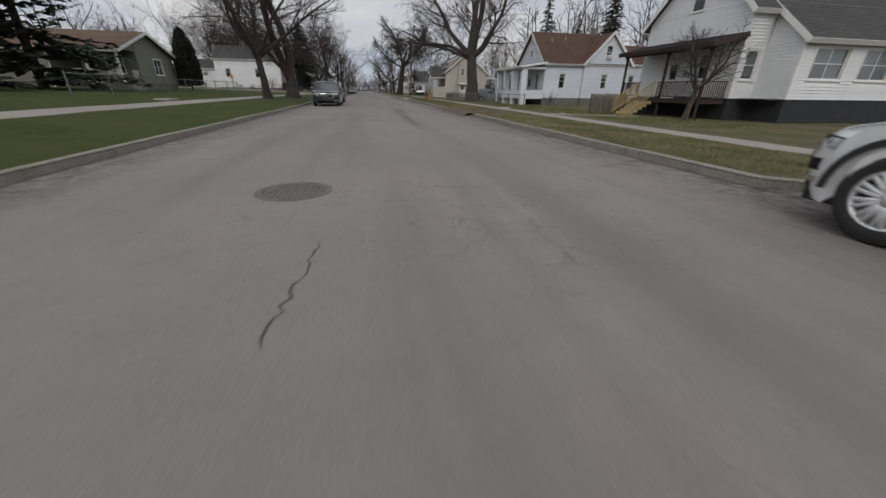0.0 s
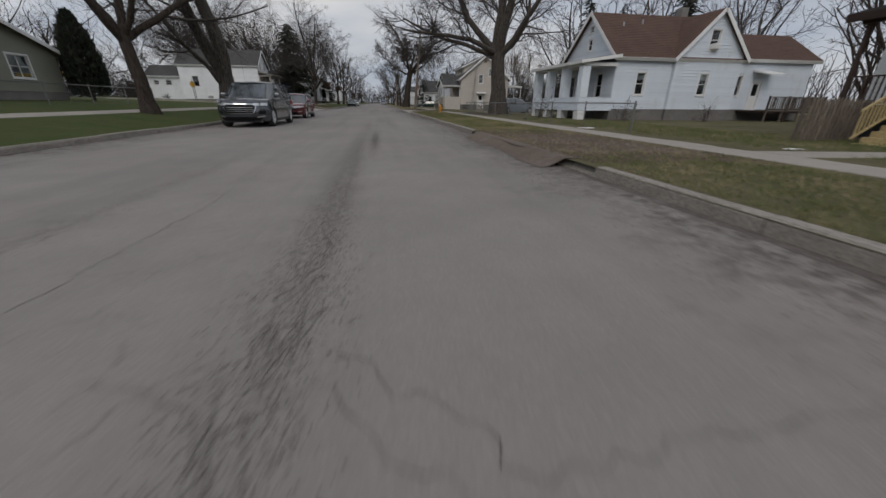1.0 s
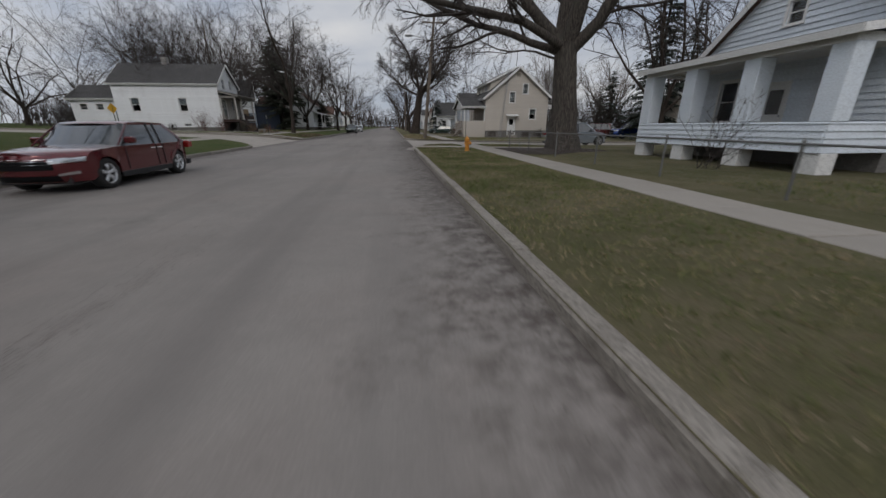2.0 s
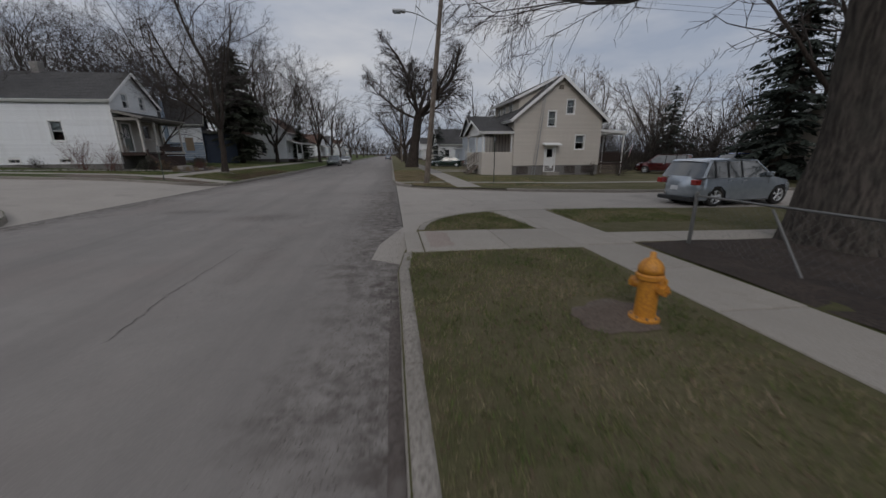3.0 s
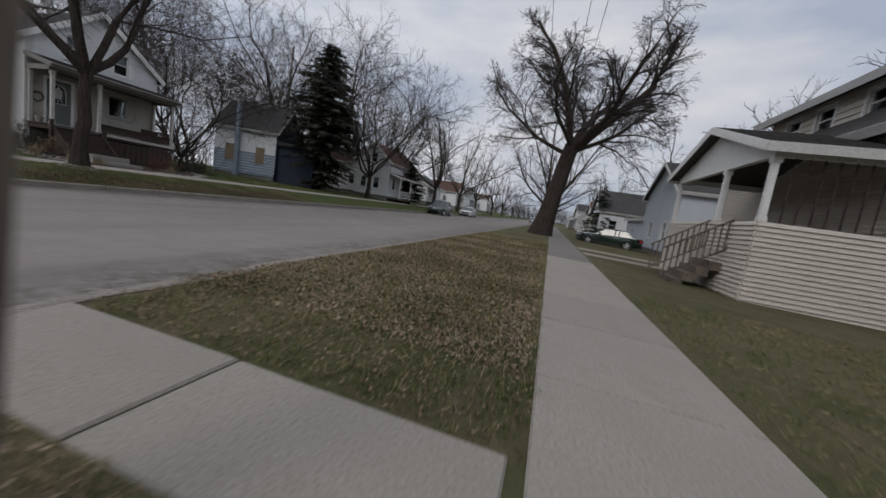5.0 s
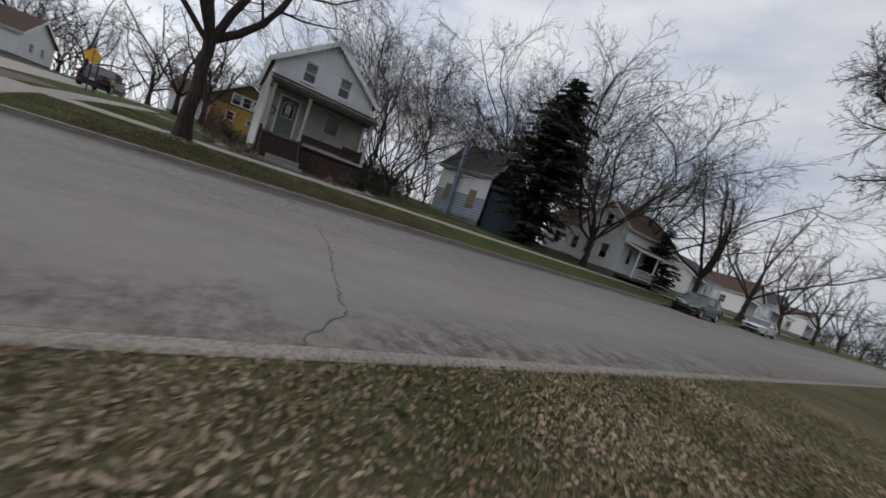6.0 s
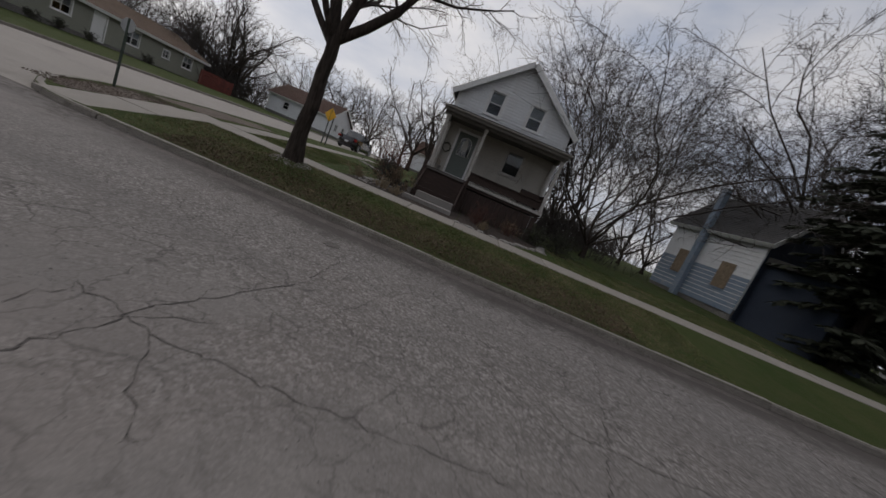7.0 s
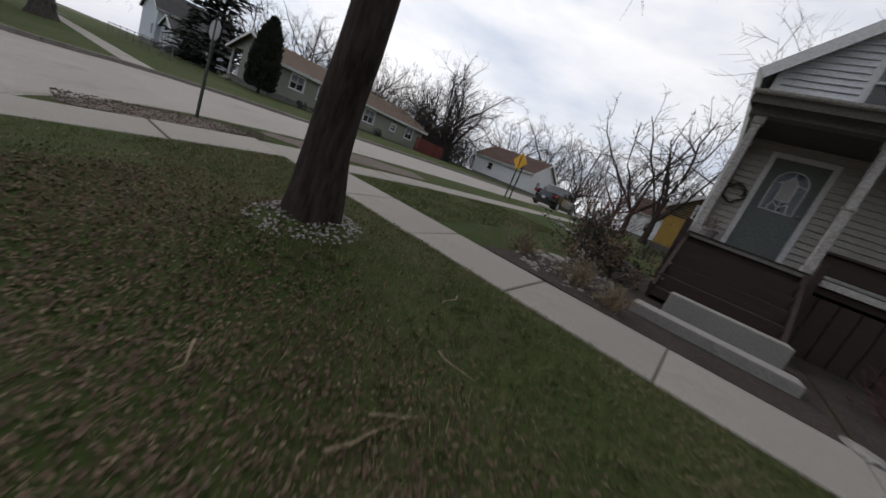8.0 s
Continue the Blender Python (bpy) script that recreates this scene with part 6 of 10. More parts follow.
def conifer(name, label, at, seed, height, width, material, whorl=0.34, skirt=0.6, droop=0.25, dense=15, group="", full=0.85, ragged=0.5, belly=False):
    """A spruce or fir: a trunk, whorls of drooping boughs and sprays of needles."""
    rng = np.random.default_rng(seed)
    tree = thing(name, label, "tree", at, 0, group)
    z = np.linspace(-0.2, height, 8)
    pts = np.stack([rng.normal(0, 0.02, 8), rng.normal(0, 0.02, 8), z], -1)[None]
    v, q = tubes(pts, (height * 0.018 * (1.05 - z / height))[None] + 0.01, 8)
    part_mesh("trunk", fast_mesh("trunk", v, q, M_BARK_DARK), tree)
    zs, az, ln = [], [], []
    zc = skirt
    while zc < height - 0.15:
        f = 1 - (zc - skirt) / (height - skirt)
        n = max(4, int(5 + 5 * f))
        for i in range(n):
            zs.append(zc + rng.uniform(-0.12, 0.12))
            az.append(rng.uniform(0, 2 * np.pi))
            reach = interp(1 - f, [0, 0.12, 0.4, 0.75, 1], [0.5, 0.72, 1.0, 0.7, 0.1]) if belly else f ** full
            ln.append(width * reach * rng.uniform(ragged, 1.12) + 0.12)
        zc += whorl * (0.6 + 0.5 * f)
    zs, az, ln = np.array(zs), np.array(az), np.array(ln)
    way = np.stack([np.cos(az), np.sin(az), np.full(len(az), 0.12)], -1)
    pts, rad = stretch(rng, np.stack([0 * zs, 0 * zs, zs], -1), way, ln, 0.012 + ln * 0.008, 5, 0.05, -droop * 0.25, 0.25)
    groups = [tubes(pts, rad, 3)]
    # needle sprays: flat blades to both sides of each bough
    m = dense
    f = np.linspace(0.12, 1, m)[None] * 4.999
    i = np.minimum(f.astype(int), 4)
    w = (f - i)[..., None]
    rows = np.arange(len(pts))[:, None]
    for sgn in (-1, 1, 0):
        fj = np.clip(f + rng.normal(0, 0.12, (len(pts), m)), 0, 4.99)
        i = fj.astype(int)
        w = (fj - i)[..., None]
        p = (pts[rows, i] * (1 - w) + pts[rows, i + 1] * w)
        d = unit(pts[rows, i + 1] - pts[rows, i])
        side = unit(np.cross(d, np.array([0, 0, 1.0])))
        size = (0.16 + 0.2 * ln[:, None] * (1 - 0.55 * fj / 5)) * rng.uniform(0.7, 1.25, fj.shape)
        out = unit(d * 0.75 + side * sgn * 0.9 + rng.normal(0, 0.18, d.shape) + np.array([0, 0, -droop])) * size[..., None]
        wide = unit(np.cross(out, np.array([0, 0, 1.0]) + rng.normal(0, 0.4, d.shape))) * (size * 0.2)[..., None]
        a, b = p.reshape(-1, 3), out.reshape(-1, 3)
        c = wide.reshape(-1, 3)
        vs = np.stack([a - c * 0.4, a + b * 0.55 - c, a + b, a + b * 0.55 + c], 1).reshape(-1, 3)
        groups.append((vs, np.arange(len(vs)).reshape(-1, 4)))
    v, q = joined(groups)
    tagged(part_mesh("crown", fast_mesh("crown", v, q, material, False), tree), kind="stuff")
    return tree


def column_cedar(at, height, width, seed):
    rng = np.random.default_rng(seed)
    tree = thing("cedar", "dense dark columnar cedar beside the green house", "tree", at)
    z = np.linspace(-0.1, height * 0.9, 5)
    v, q = tubes(np.stack([0 * z, 0 * z, z], -1)[None], (0.1 * (1.05 - z / height))[None], 6)
    part_mesh("trunk", fast_mesh("trunk", v, q, M_BARK_DARK), tree)
    n = 5200
    h = rng.uniform(0.05, 1, n)
    prof = np.interp(h, [0, 0.08, 0.35, 0.75, 1.0], [0.72, 0.95, 1.0, 0.72, 0.06]) * width / 2
    r = prof * np.sqrt(rng.uniform(0.35, 1.05, n))
    a = rng.uniform(0, 2 * np.pi, n)
    p = np.stack([r * np.cos(a), r * np.sin(a), h * height], -1)
    out = unit(np.stack([np.cos(a) * 0.4, np.sin(a) * 0.4, np.full(n, 1.0)], -1) + rng.normal(0, 0.25, (n, 3))) * rng.uniform(0.25, 0.5, n)[:, None]
    wide = unit(np.cross(out, rng.normal(0, 1, (n, 3)))) * 0.07
    vs = np.stack([p - wide * 0.5, p + out * 0.5 - wide, p + out, p + out * 0.5 + wide], 1).reshape(-1, 3)
    tagged(part_mesh("crown", fast_mesh("crown", vs, np.arange(len(vs)).reshape(-1, 4), M_CEDAR, False), tree), kind="stuff")


def shrub(label, at, seed, height, width, stems, material=None, twig=0.004, leaf=None, leaves=0):
    rng = np.random.default_rng(seed)
    s = thing("shrub", label, "shrub", at)
    az, ti = rng.uniform(0, 2 * np.pi, stems), np.abs(rng.normal(0, 0.5, stems)) * width / height
    way = np.stack([np.sin(ti) * np.cos(az), np.sin(ti) * np.sin(az), np.cos(ti)], -1)
    ln = height * rng.uniform(0.6, 1.05, stems)
    start = np.stack([rng.normal(0, width * 0.1, stems), rng.normal(0, width * 0.1, stems), np.full(stems, -0.06)], -1)
    pts, rad = stretch(rng, start, way, ln, np.full(stems, twig * 2.4), 5, 0.12, 0.02, 0.4)
    groups = [tubes(pts, rad, 4)]
    for count, ratio in ((5, 0.42), (2, 0.55)):
        p, w, ln, r = sprout(rng, pts, rad, count, 0.2, 40, ratio, ln, 0.7)
        pts, rad = stretch(rng, p, w, ln, np.maximum(r, twig), 2, 0.18, 0.03, 0.5)
        groups.append(tubes(pts, rad, 3))
    v, q = joined(groups)
    tagged(part_mesh("twigwork", fast_mesh("twigwork", v, q, material or M_TWIG), s), kind="stuff")
    if leaves:
        n = leaves
        i = rng.integers(0, len(pts), n)
        p = pts[i, rng.integers(1, 3, n)] + rng.normal(0, 0.04, (n, 3))
        d = unit(rng.normal(0, 1, (n, 3))) * 0.06
        w = unit(np.cross(d, rng.normal(0, 1, (n, 3)))) * 0.025
        vs = np.stack([p, p + d * 0.5 - w, p + d, p + d * 0.5 + w], 1).reshape(-1, 3)
        tagged(part_mesh("foliage", fast_mesh("foliage", vs, np.arange(len(vs)).reshape(-1, 4), leaf, False), s), kind="stuff")
    return s


HERO, MID, FAR = (8, 8, 7, 3), (7, 6, 4), (5, 4, 3)
R = np.random.default_rng(11)


def street_trees():
    # at the north-west corner, one long limb reaching north along the verge
    bare_tree("street_tree", "forked bare street tree ringed by pale stones", (-7.08, 67.02, 0.63), 5, 9, 0.195, 3.1,
              [(86, 50, 7.6, 0.66), (262, 13, 10.0, 0.76), (60, 10, 10.0, 0.62), (190, 40, 6.6, 0.44), (330, 42, 6.4, 0.42), (270, 38, 7.5, 0.45)], (10, 8, 7, 3), 0.005, (0.05, 0.12), M_BARK_DARK, lift=0.05, droop=0.3)
    # great old tree before the white house with the brown roof
    bare_tree("street_tree", "massive old bare tree with a broad many-limbed crown", (13.9, 44.3, -0.05), 21, 20, 0.74, 5.6,
              [(185, 50, 9.5, 0.46), (20, 48, 9.0, 0.46), (100, 14, 12.5, 0.66), (250, 18, 11.5, 0.62), (320, 40, 9.5, 0.46), (60, 30, 10.5, 0.5), (198, 80, 10.5, 0.34), (160, 76, 9.5, 0.3), (110, 66, 12.5, 0.1), (130, 58, 12.5, 0.1)], HERO, 0.009, (-0.35, 0.0), lift=0.05, droop=0.2)
    bare_tree("street_tree", "old bare street tree with a thick leaning trunk", (7.6, 86.0, 0.08), 33, 17, 0.62, 6.6,
              [(5, 44, 10.0, 0.62), (165, 18, 9.5, 0.42), (178, 64, 8.0, 0.26), (60, 26, 10.0, 0.5), (300, 50, 8.0, 0.4), (120, 46, 8.0, 0.34), (225, 60, 7.0, 0.26), (20, 66, 7.5, 0.3)], (11, 9, 8, 3), 0.0115, (1.05, 0.1), M_BARK_DARK, lift=0.03, droop=0.12)
    # twin stems on the west verge
    bare_tree("street_tree", "tall bare tree forking into two heavy stems", (-7.4, 34.2, 0.4), 8, 17, 0.5, 1.9,
              [(185, 17, 13.0, 0.72), (20, 6, 14.0, 0.8), (240, 50, 6.5, 0.3)], (10, 8, 7, 3), 0.008, (0, 0), lift=0.04)
    bare_tree("street_tree", "dark bare tree on the west verge", (-7.9, 26.3, 0.45), 9, 13, 0.27, 3.0, spread_limbs(R, 6, 40, 8.0), (9, 8, 7), 0.010, (-0.25, 0), M_BARK_DARK)
    for x, y, h, s in ((-7.7, 106, 11, 2), (-7.6, 119, 12, 3), (-7.9, 136, 11, 4), (-7.5, 155, 12, 5), (-7.8, 180, 12, 6), (-7.6, 210, 12, 7),
                       (7.6, 103, 12, 8), (7.8, 122, 12, 9), (7.5, 143, 12, 10), (7.7, 168, 12, 11), (7.6, 200, 12, 12), (8.0, 240, 12, 13), (-7.9, 245, 12, 14)):
        far = y > 115
        h *= 1.25
        bare_tree("street_tree", "bare street tree leaning over the road", (x, y, ground_z(x) - 0.03), 100 + s, h, 0.27, 2.9, spread_limbs(R, 5, 40, h * 0.7, 0.58), FAR if far else MID, 0.018 if far else 0.014, (R.uniform(-0.4, 0.4), R.uniform(-0.3, 0.3)), M_BARK_DARK, group="street trees along the avenue")


def yard_trees():
    # behind and beside the white porch house
    for x, y, h, s in ((-18.2, 78.6, 9.5, 1), (-27.5, 80.8, 11, 2), (-25.5, 78.0, 10, 3), (-30.5, 86.0, 11, 4), (-28.5, 80.0, 11, 5), (-33, 75, 11, 6), (-30, 88, 12, 7)):
        h *= 1.45
        bare_tree("yard_tree", "bare many-stemmed yard tree", (x, y, ground_z(x) - 0.03), 200 + s, h, 0.15, 0.9, spread_limbs(R, 7, 32, h * 0.86, 0.5), (9, 8, 6) if s < 5 else (6, 6, 5), 0.0075, bark=M_BARK_DARK, lift=0.035, group="bare trees behind the porch house", crook=0.2, droop=0.04)
    # round the dark conifer
    for x, y, h, s in ((-11.3, 94.0, 12.5, 1), (-17.6, 91.4, 13, 2), (-22.0, 107.5, 12, 3), (-22.5, 95.0, 14.5, 4), (-13.0, 103, 13, 5), (-24.5, 93.5, 14, 6)):
        h *= 1.3
        bare_tree("yard_tree", "tall bare tree beside the dark conifer", (x, y, ground_z(x) - 0.03), 220 + s, h, 0.24, 2.4, spread_limbs(R, 7, 40, h * 0.86, 0.5), (9, 8, 6), 0.011, bark=M_BARK_DARK, lift=0.035, group="bare trees round the conifer", crook=0.22, droop=0.06)
    # woods west of the side street and behind the ranch house
    for x, y, h, s in ((-60, 38, 11, 1), (-62, 44, 12, 2), (-58, 58, 11, 3), (-64, 50, 12, 4), (-46, 71, 10, 5), (-60, 72, 11, 6), (-70, 64, 11, 7), (-44, 38, 11, 8), (-52, 30, 13, 9), (-40, 22, 13, 10), (-45, 32, 9, 11), (-48, 14, 13, 12), (-36, 8, 13, 13), (-44, -2, 13, 14), (-30, 0, 12, 15), (-58, 20, 13, 16), (-42, 78, 11, 17), (-52, 84, 12, 18), (-75, 40, 13, 19), (-42, 38, 8, 20), (-33, 18, 12, 21), (-28, 12, 12, 22), (-45, 35.5, 13.5, 23), (-43.5, 62.6, 12.5, 24), (-38, 65.4, 9.5, 25)):
        h *= 1.2
        bare_tree("yard_tree", "bare round-crowned tree behind the houses", (x, y, ground_z(x) - 0.03), 240 + s, h, 0.26, 2.2, spread_limbs(R, 6, 40, h * 0.68, 0.55), MID if s < 17 else FAR, 0.013, bark=M_BARK_DARK, lift=0.04, group="bare trees on the western lots", crook=0.18, droop=0.04)
    # pale trees behind the cream house and the eastern lots
    for x, y, h, s in ((29, 84, 12, 1), (34, 90, 13, 2), (40, 82, 12, 3), (46, 92, 13, 4), (38, 100, 13, 5), (52, 80, 12, 6), (27, 96, 12, 7), (60, 88, 12, 8), (34, 76, 6, 9), (30, 79, 5.5, 10)):
        bare_tree("yard_tree", "pale bare tree beyond the cream house", (x, y, -0.25), 300 + s, h, 0.22, 2.0, spread_limbs(R, 6, 26, h * 0.78, 0.55), FAR if s > 4 else MID, 0.012, bark=M_BARK, twigs=M_TWIG_PALE if s < 9 else M_TWIG, lift=0.07, group="pale trees on the eastern lots")
    for x, y, h, s in ((32, 48, 13, 1), (40, 44, 13, 2), (36, 58, 13, 3), (46, 52, 13, 4), (44, 34, 12, 5), (52, 40, 13, 6), (48, 20, 13, 7), (40, 22, 11, 8), (40, 30, 12, 9), (56, 62, 13, 10), (26, 52, 11, 11), (42, 66, 12, 12), (50, 10, 12, 13), (24, 90, 11, 14), (22, 110, 12, 15), (28, 125, 12, 16), (20, 140, 12, 17), (-20, 112, 12, 18), (-24, 125, 12, 19), (-20, 145, 12, 20), (-30, 105, 13, 21), (-19, 165, 12, 22), (20, 165, 12, 23), (-34, 96, 12, 24)):
        h *= 1.2
        bare_tree("yard_tree", "bare tree in a back yard", (x, y, ground_z(x) - 0.05), 340 + s, h, 0.26, 2.6, spread_limbs(R, 6, 32, h * 0.76, 0.55), FAR, 0.017, bark=M_BARK_DARK, lift=0.05, group="bare back yard trees")
    # far woods that close the view
    for s in range(12):
        side = -1 if s % 2 else 1
        x = side * R.uniform(34, 120)
        y = R.uniform(-25, 330)
        if abs(x) < 62 and y < 110:
            x = side * R.uniform(64, 120)
        bare_tree("far_tree", "bare tree in the distance", (x, y, ground_z(x) - 0.1), 400 + s, 14, 0.3, 2.8, spread_limbs(R, 6, 32, 11.5, 0.5), (6, 5, 3), 0.03, bark=M_BARK_DARK, lift=0.05, group="far trees")


street_trees()
yard_trees()
conifer("conifer", "broad dark evergreen beside the pavement", (-14.2, 89.4, 0.75), 51, 13.9, 3.7, M_NEEDLE, 0.26, 0.6, 0.3, 17, ragged=0.5, belly=True)
conifer("conifer", "dark evergreen with low spreading boughs", (-9.9, 102.6, 0.6), 52, 6.0, 2.2, M_NEEDLE, 0.3, 0.5, 0.2, 16)
for x, y, h, w, s in ((42, 69, 16, 3.6, 1), (36, 76, 9, 3.0, 2), (46, 63, 14, 3.4, 3), (36, 48, 15, 3.4, 4), (33, 44.5, 15, 3.2, 5), (14.2, 109, 7, 2.6, 6), (22, 118, 11, 2.4, 7), (26, 104, 9, 2.2, 8), (31.2, 60.2, 17, 3.8, 9), (-12, 6, 9, 2.6, 10)):
    if s == 10:
        x, y = -34, 24
    conifer("spruce", "tall dark spruce with drooping boughs", (x, y, ground_z(x) - 0.05), 60 + s, h, w, M_NEEDLE_BLUE, 0.5, 0.8, 0.35, 9, "spruces behind the houses")
conifer("pine", "tall sparse pine behind the ranch house", (-20.2, 22.8, 1.0), 90, 13.5, 4.6, M_NEEDLE_BLUE, 0.55, 0.5, 0.12, 12, full=0.6)
conifer("evergreen", "dense dark evergreen south of the ranch house", (-19.4, 16.6, 0.93), 53, 6.2, 2.3, M_NEEDLE, 0.3, 0.3, 0.2, 16)
column_cedar((-18.2, 39.2, 0.95), 5.3, 2.1, 4)

# brush and thickets that close the far side of the lots
def thicket(name, label, rng, line, count, low, high, spread, twig, material):
    """Countless upright stems scattered along a polyline of (x, y)."""
    seg = np.array([math.dist(p, q) for p, q in zip(line, line[1:])])
    pick = rng.choice(len(seg), count, p=seg / seg.sum())
    f = rng.uniform(0, 1, count)[:, None]
    pts = np.array(line, float)
    xy = pts[pick] * (1 - f) + pts[pick + 1] * f + rng.normal(0, spread, (count, 2))
    z = np.array([ground_z(x) for x in xy[:, 0]]) - 0.15
    start = np.column_stack([xy, z])
    ln = rng.uniform(low, high, count)
    way = np.column_stack([rng.normal(0, 0.28, (count, 2)), np.ones(count)])
    stems, rad = stretch(rng, start, way, ln, np.full(count, twig * 2.2), 2, 0.12, 0.0, 0.35)
    groups = [tubes(stems, rad, 3)]
    p, w, l2, r = sprout(rng, stems, rad, 4, 0.2, 38, 0.38, ln, 0.7)
    tw, rad = stretch(rng, p, w, l2, np.maximum(r, twig), 1, 0.1, 0.0, 0.4)
    groups.append(tubes(tw, rad, 3))
    v, q = joined(groups)
    tagged(new(name, fast_mesh(name, v, q, material)), label, "brush", kind="stuff")


RT = np.random.default_rng(77)
thicket("far_woods", "bare woods closing the western lots", RT, [(-85, -40), (-85, 120), (-60, 200), (-40, 330)], 1300, 5, 11, 5.0, 0.04, M_TWIG)
thicket("far_woods", "bare woods closing the eastern lots", RT, [(80, -40), (78, 120), (60, 200), (40, 330)], 1300, 5, 11, 5.0, 0.04, M_TWIG)
thicket("far_woods", "bare woods where the street ends", RT, [(-45, 335), (45, 335)], 700, 6, 12, 4.0, 0.05, M_TWIG)
thicket("brush", "tangled bare brush behind the porch house", RT, [(-28, 77.5), (-23, 78.5), (-19, 79.5)], 450, 1.0, 2.8, 1.0, 0.006, M_TWIG)
thicket("brush", "bare hedgerow west of the porch house", RT, [(-36, 73), (-36, 78), (-42, 90)], 700, 1.5, 3.8, 1.4, 0.010, M_TWIG)
thicket("brush", "bare brush behind the ranch house", RT, [(-44, 34), (-42, 37), (-40, 39.5)], 300, 1.2, 3.2, 1.3, 0.012, M_TWIG)
thicket("brush", "bare hedges between the eastern yards", RT, [(32, 40), (34, 50), (36.5, 66), (37, 76), (28, 84), (32, 98)], 900, 1.2, 3.4, 1.2, 0.012, M_TWIG)
thicket("brush", "dense bare thicket behind the cream house", RT, [(26.5, 79), (33, 76), (40, 74), (46, 66)], 1000, 2.0, 6.2, 1.3, 0.011, M_TWIG)
thicket("brush", "bare hedges between the northern yards", RT, [(-26, 104), (-24, 118), (-26, 150), (-25, 200)], 700, 1.5, 4.0, 1.2, 0.016, M_TWIG)
thicket("brush", "bare hedges along the far eastern yards", RT, [(26, 108), (25, 130), (26, 160), (25, 210)], 700, 1.5, 4.0, 1.2, 0.016, M_TWIG)
thicket("brush", "bare trees and brush south-west of the ranch", RT, [(-30, 20), (-38, 14), (-40, -10)], 600, 2.0, 6.0, 1.6, 0.014, M_TWIG)
thicket("brush", "reddish brush south of the side street", RT, [(-39.5, 37), (-44, 36), (-50, 35)], 350, 2.0, 5.0, 1.2, 0.012, M_TWIG)
thicket("brush", "tall bare saplings south of the side street", RT, [(-40, 36), (-46, 34), (-60, 36)], 220, 3.5, 7.5, 1.0, 0.013, M_TWIG)
thicket("brush", "tall bare saplings behind the ranch house", RT, [(-34, 22), (-37, 30), (-40, 36)], 500, 4.0, 9.0, 1.5, 0.014, M_TWIG)

# ---- parked vehicles ----
M_TYRE = surface("tyre_rubber", (0.012, 0.012, 0.012), (0.022, 0.021, 0.02), (0.03, 0.028, 0.026), 3, 40, 0.9, 0.3, 0.004)
M_RIM = plain("alloy_rim", (0.7, 0.71, 0.72), 0.22, 0.55)
M_CARGLASS = plain("tinted_glass", (0.02, 0.027, 0.03), 0.03, 0.0, 1.0, 1.0)
M_BLACKTRIM = plain("black_plastic", (0.016, 0.016, 0.017), 0.6)
M_GRILLE = plain("dark_grille", (0.006, 0.006, 0.007), 0.7, 0.0, 0.0, 0.15)
M_CHROME = plain("chrome", (0.65, 0.66, 0.67), 0.12, 1.0)
M_LAMP = plain("clear_lamp", (0.45, 0.47, 0.49), 0.06, 0.5, 1.0)
M_TAIL = plain("red_lamp", (0.25, 0.012, 0.01), 0.15, 0.0, 0.8)
M_PLATE = plain("plate_white", (0.55, 0.56, 0.57), 0.5)


def paint(name, c, metal=0.5):
    return plain(name, c, 0.16, metal, 1.0)


def slices(bm, outline, ys, shape):
    """Lofts one side outline across the width; shape(x, z, s) moves a point for the share s of the half width."""
    rows = []
    for y, s in ys:
        row = []
        for x, z in outline:
            px, py, pz = shape(x, y, z, s)
            row.append(bm.verts.new((px, py, pz)))
        rows.append(row)
    n = len(outline)
    for a, b in zip(rows, rows[1:]):
        for i in range(n):
            j = (i + 1) % n
            bm.faces.new((a[i], a[j], b[j], b[i]))
    bm.faces.new(rows[0])
    bm.faces.new(list(reversed(rows[-1])))
    bmesh.ops.triangulate(bm, faces=[f for f in bm.faces if len(f.verts) > 4])


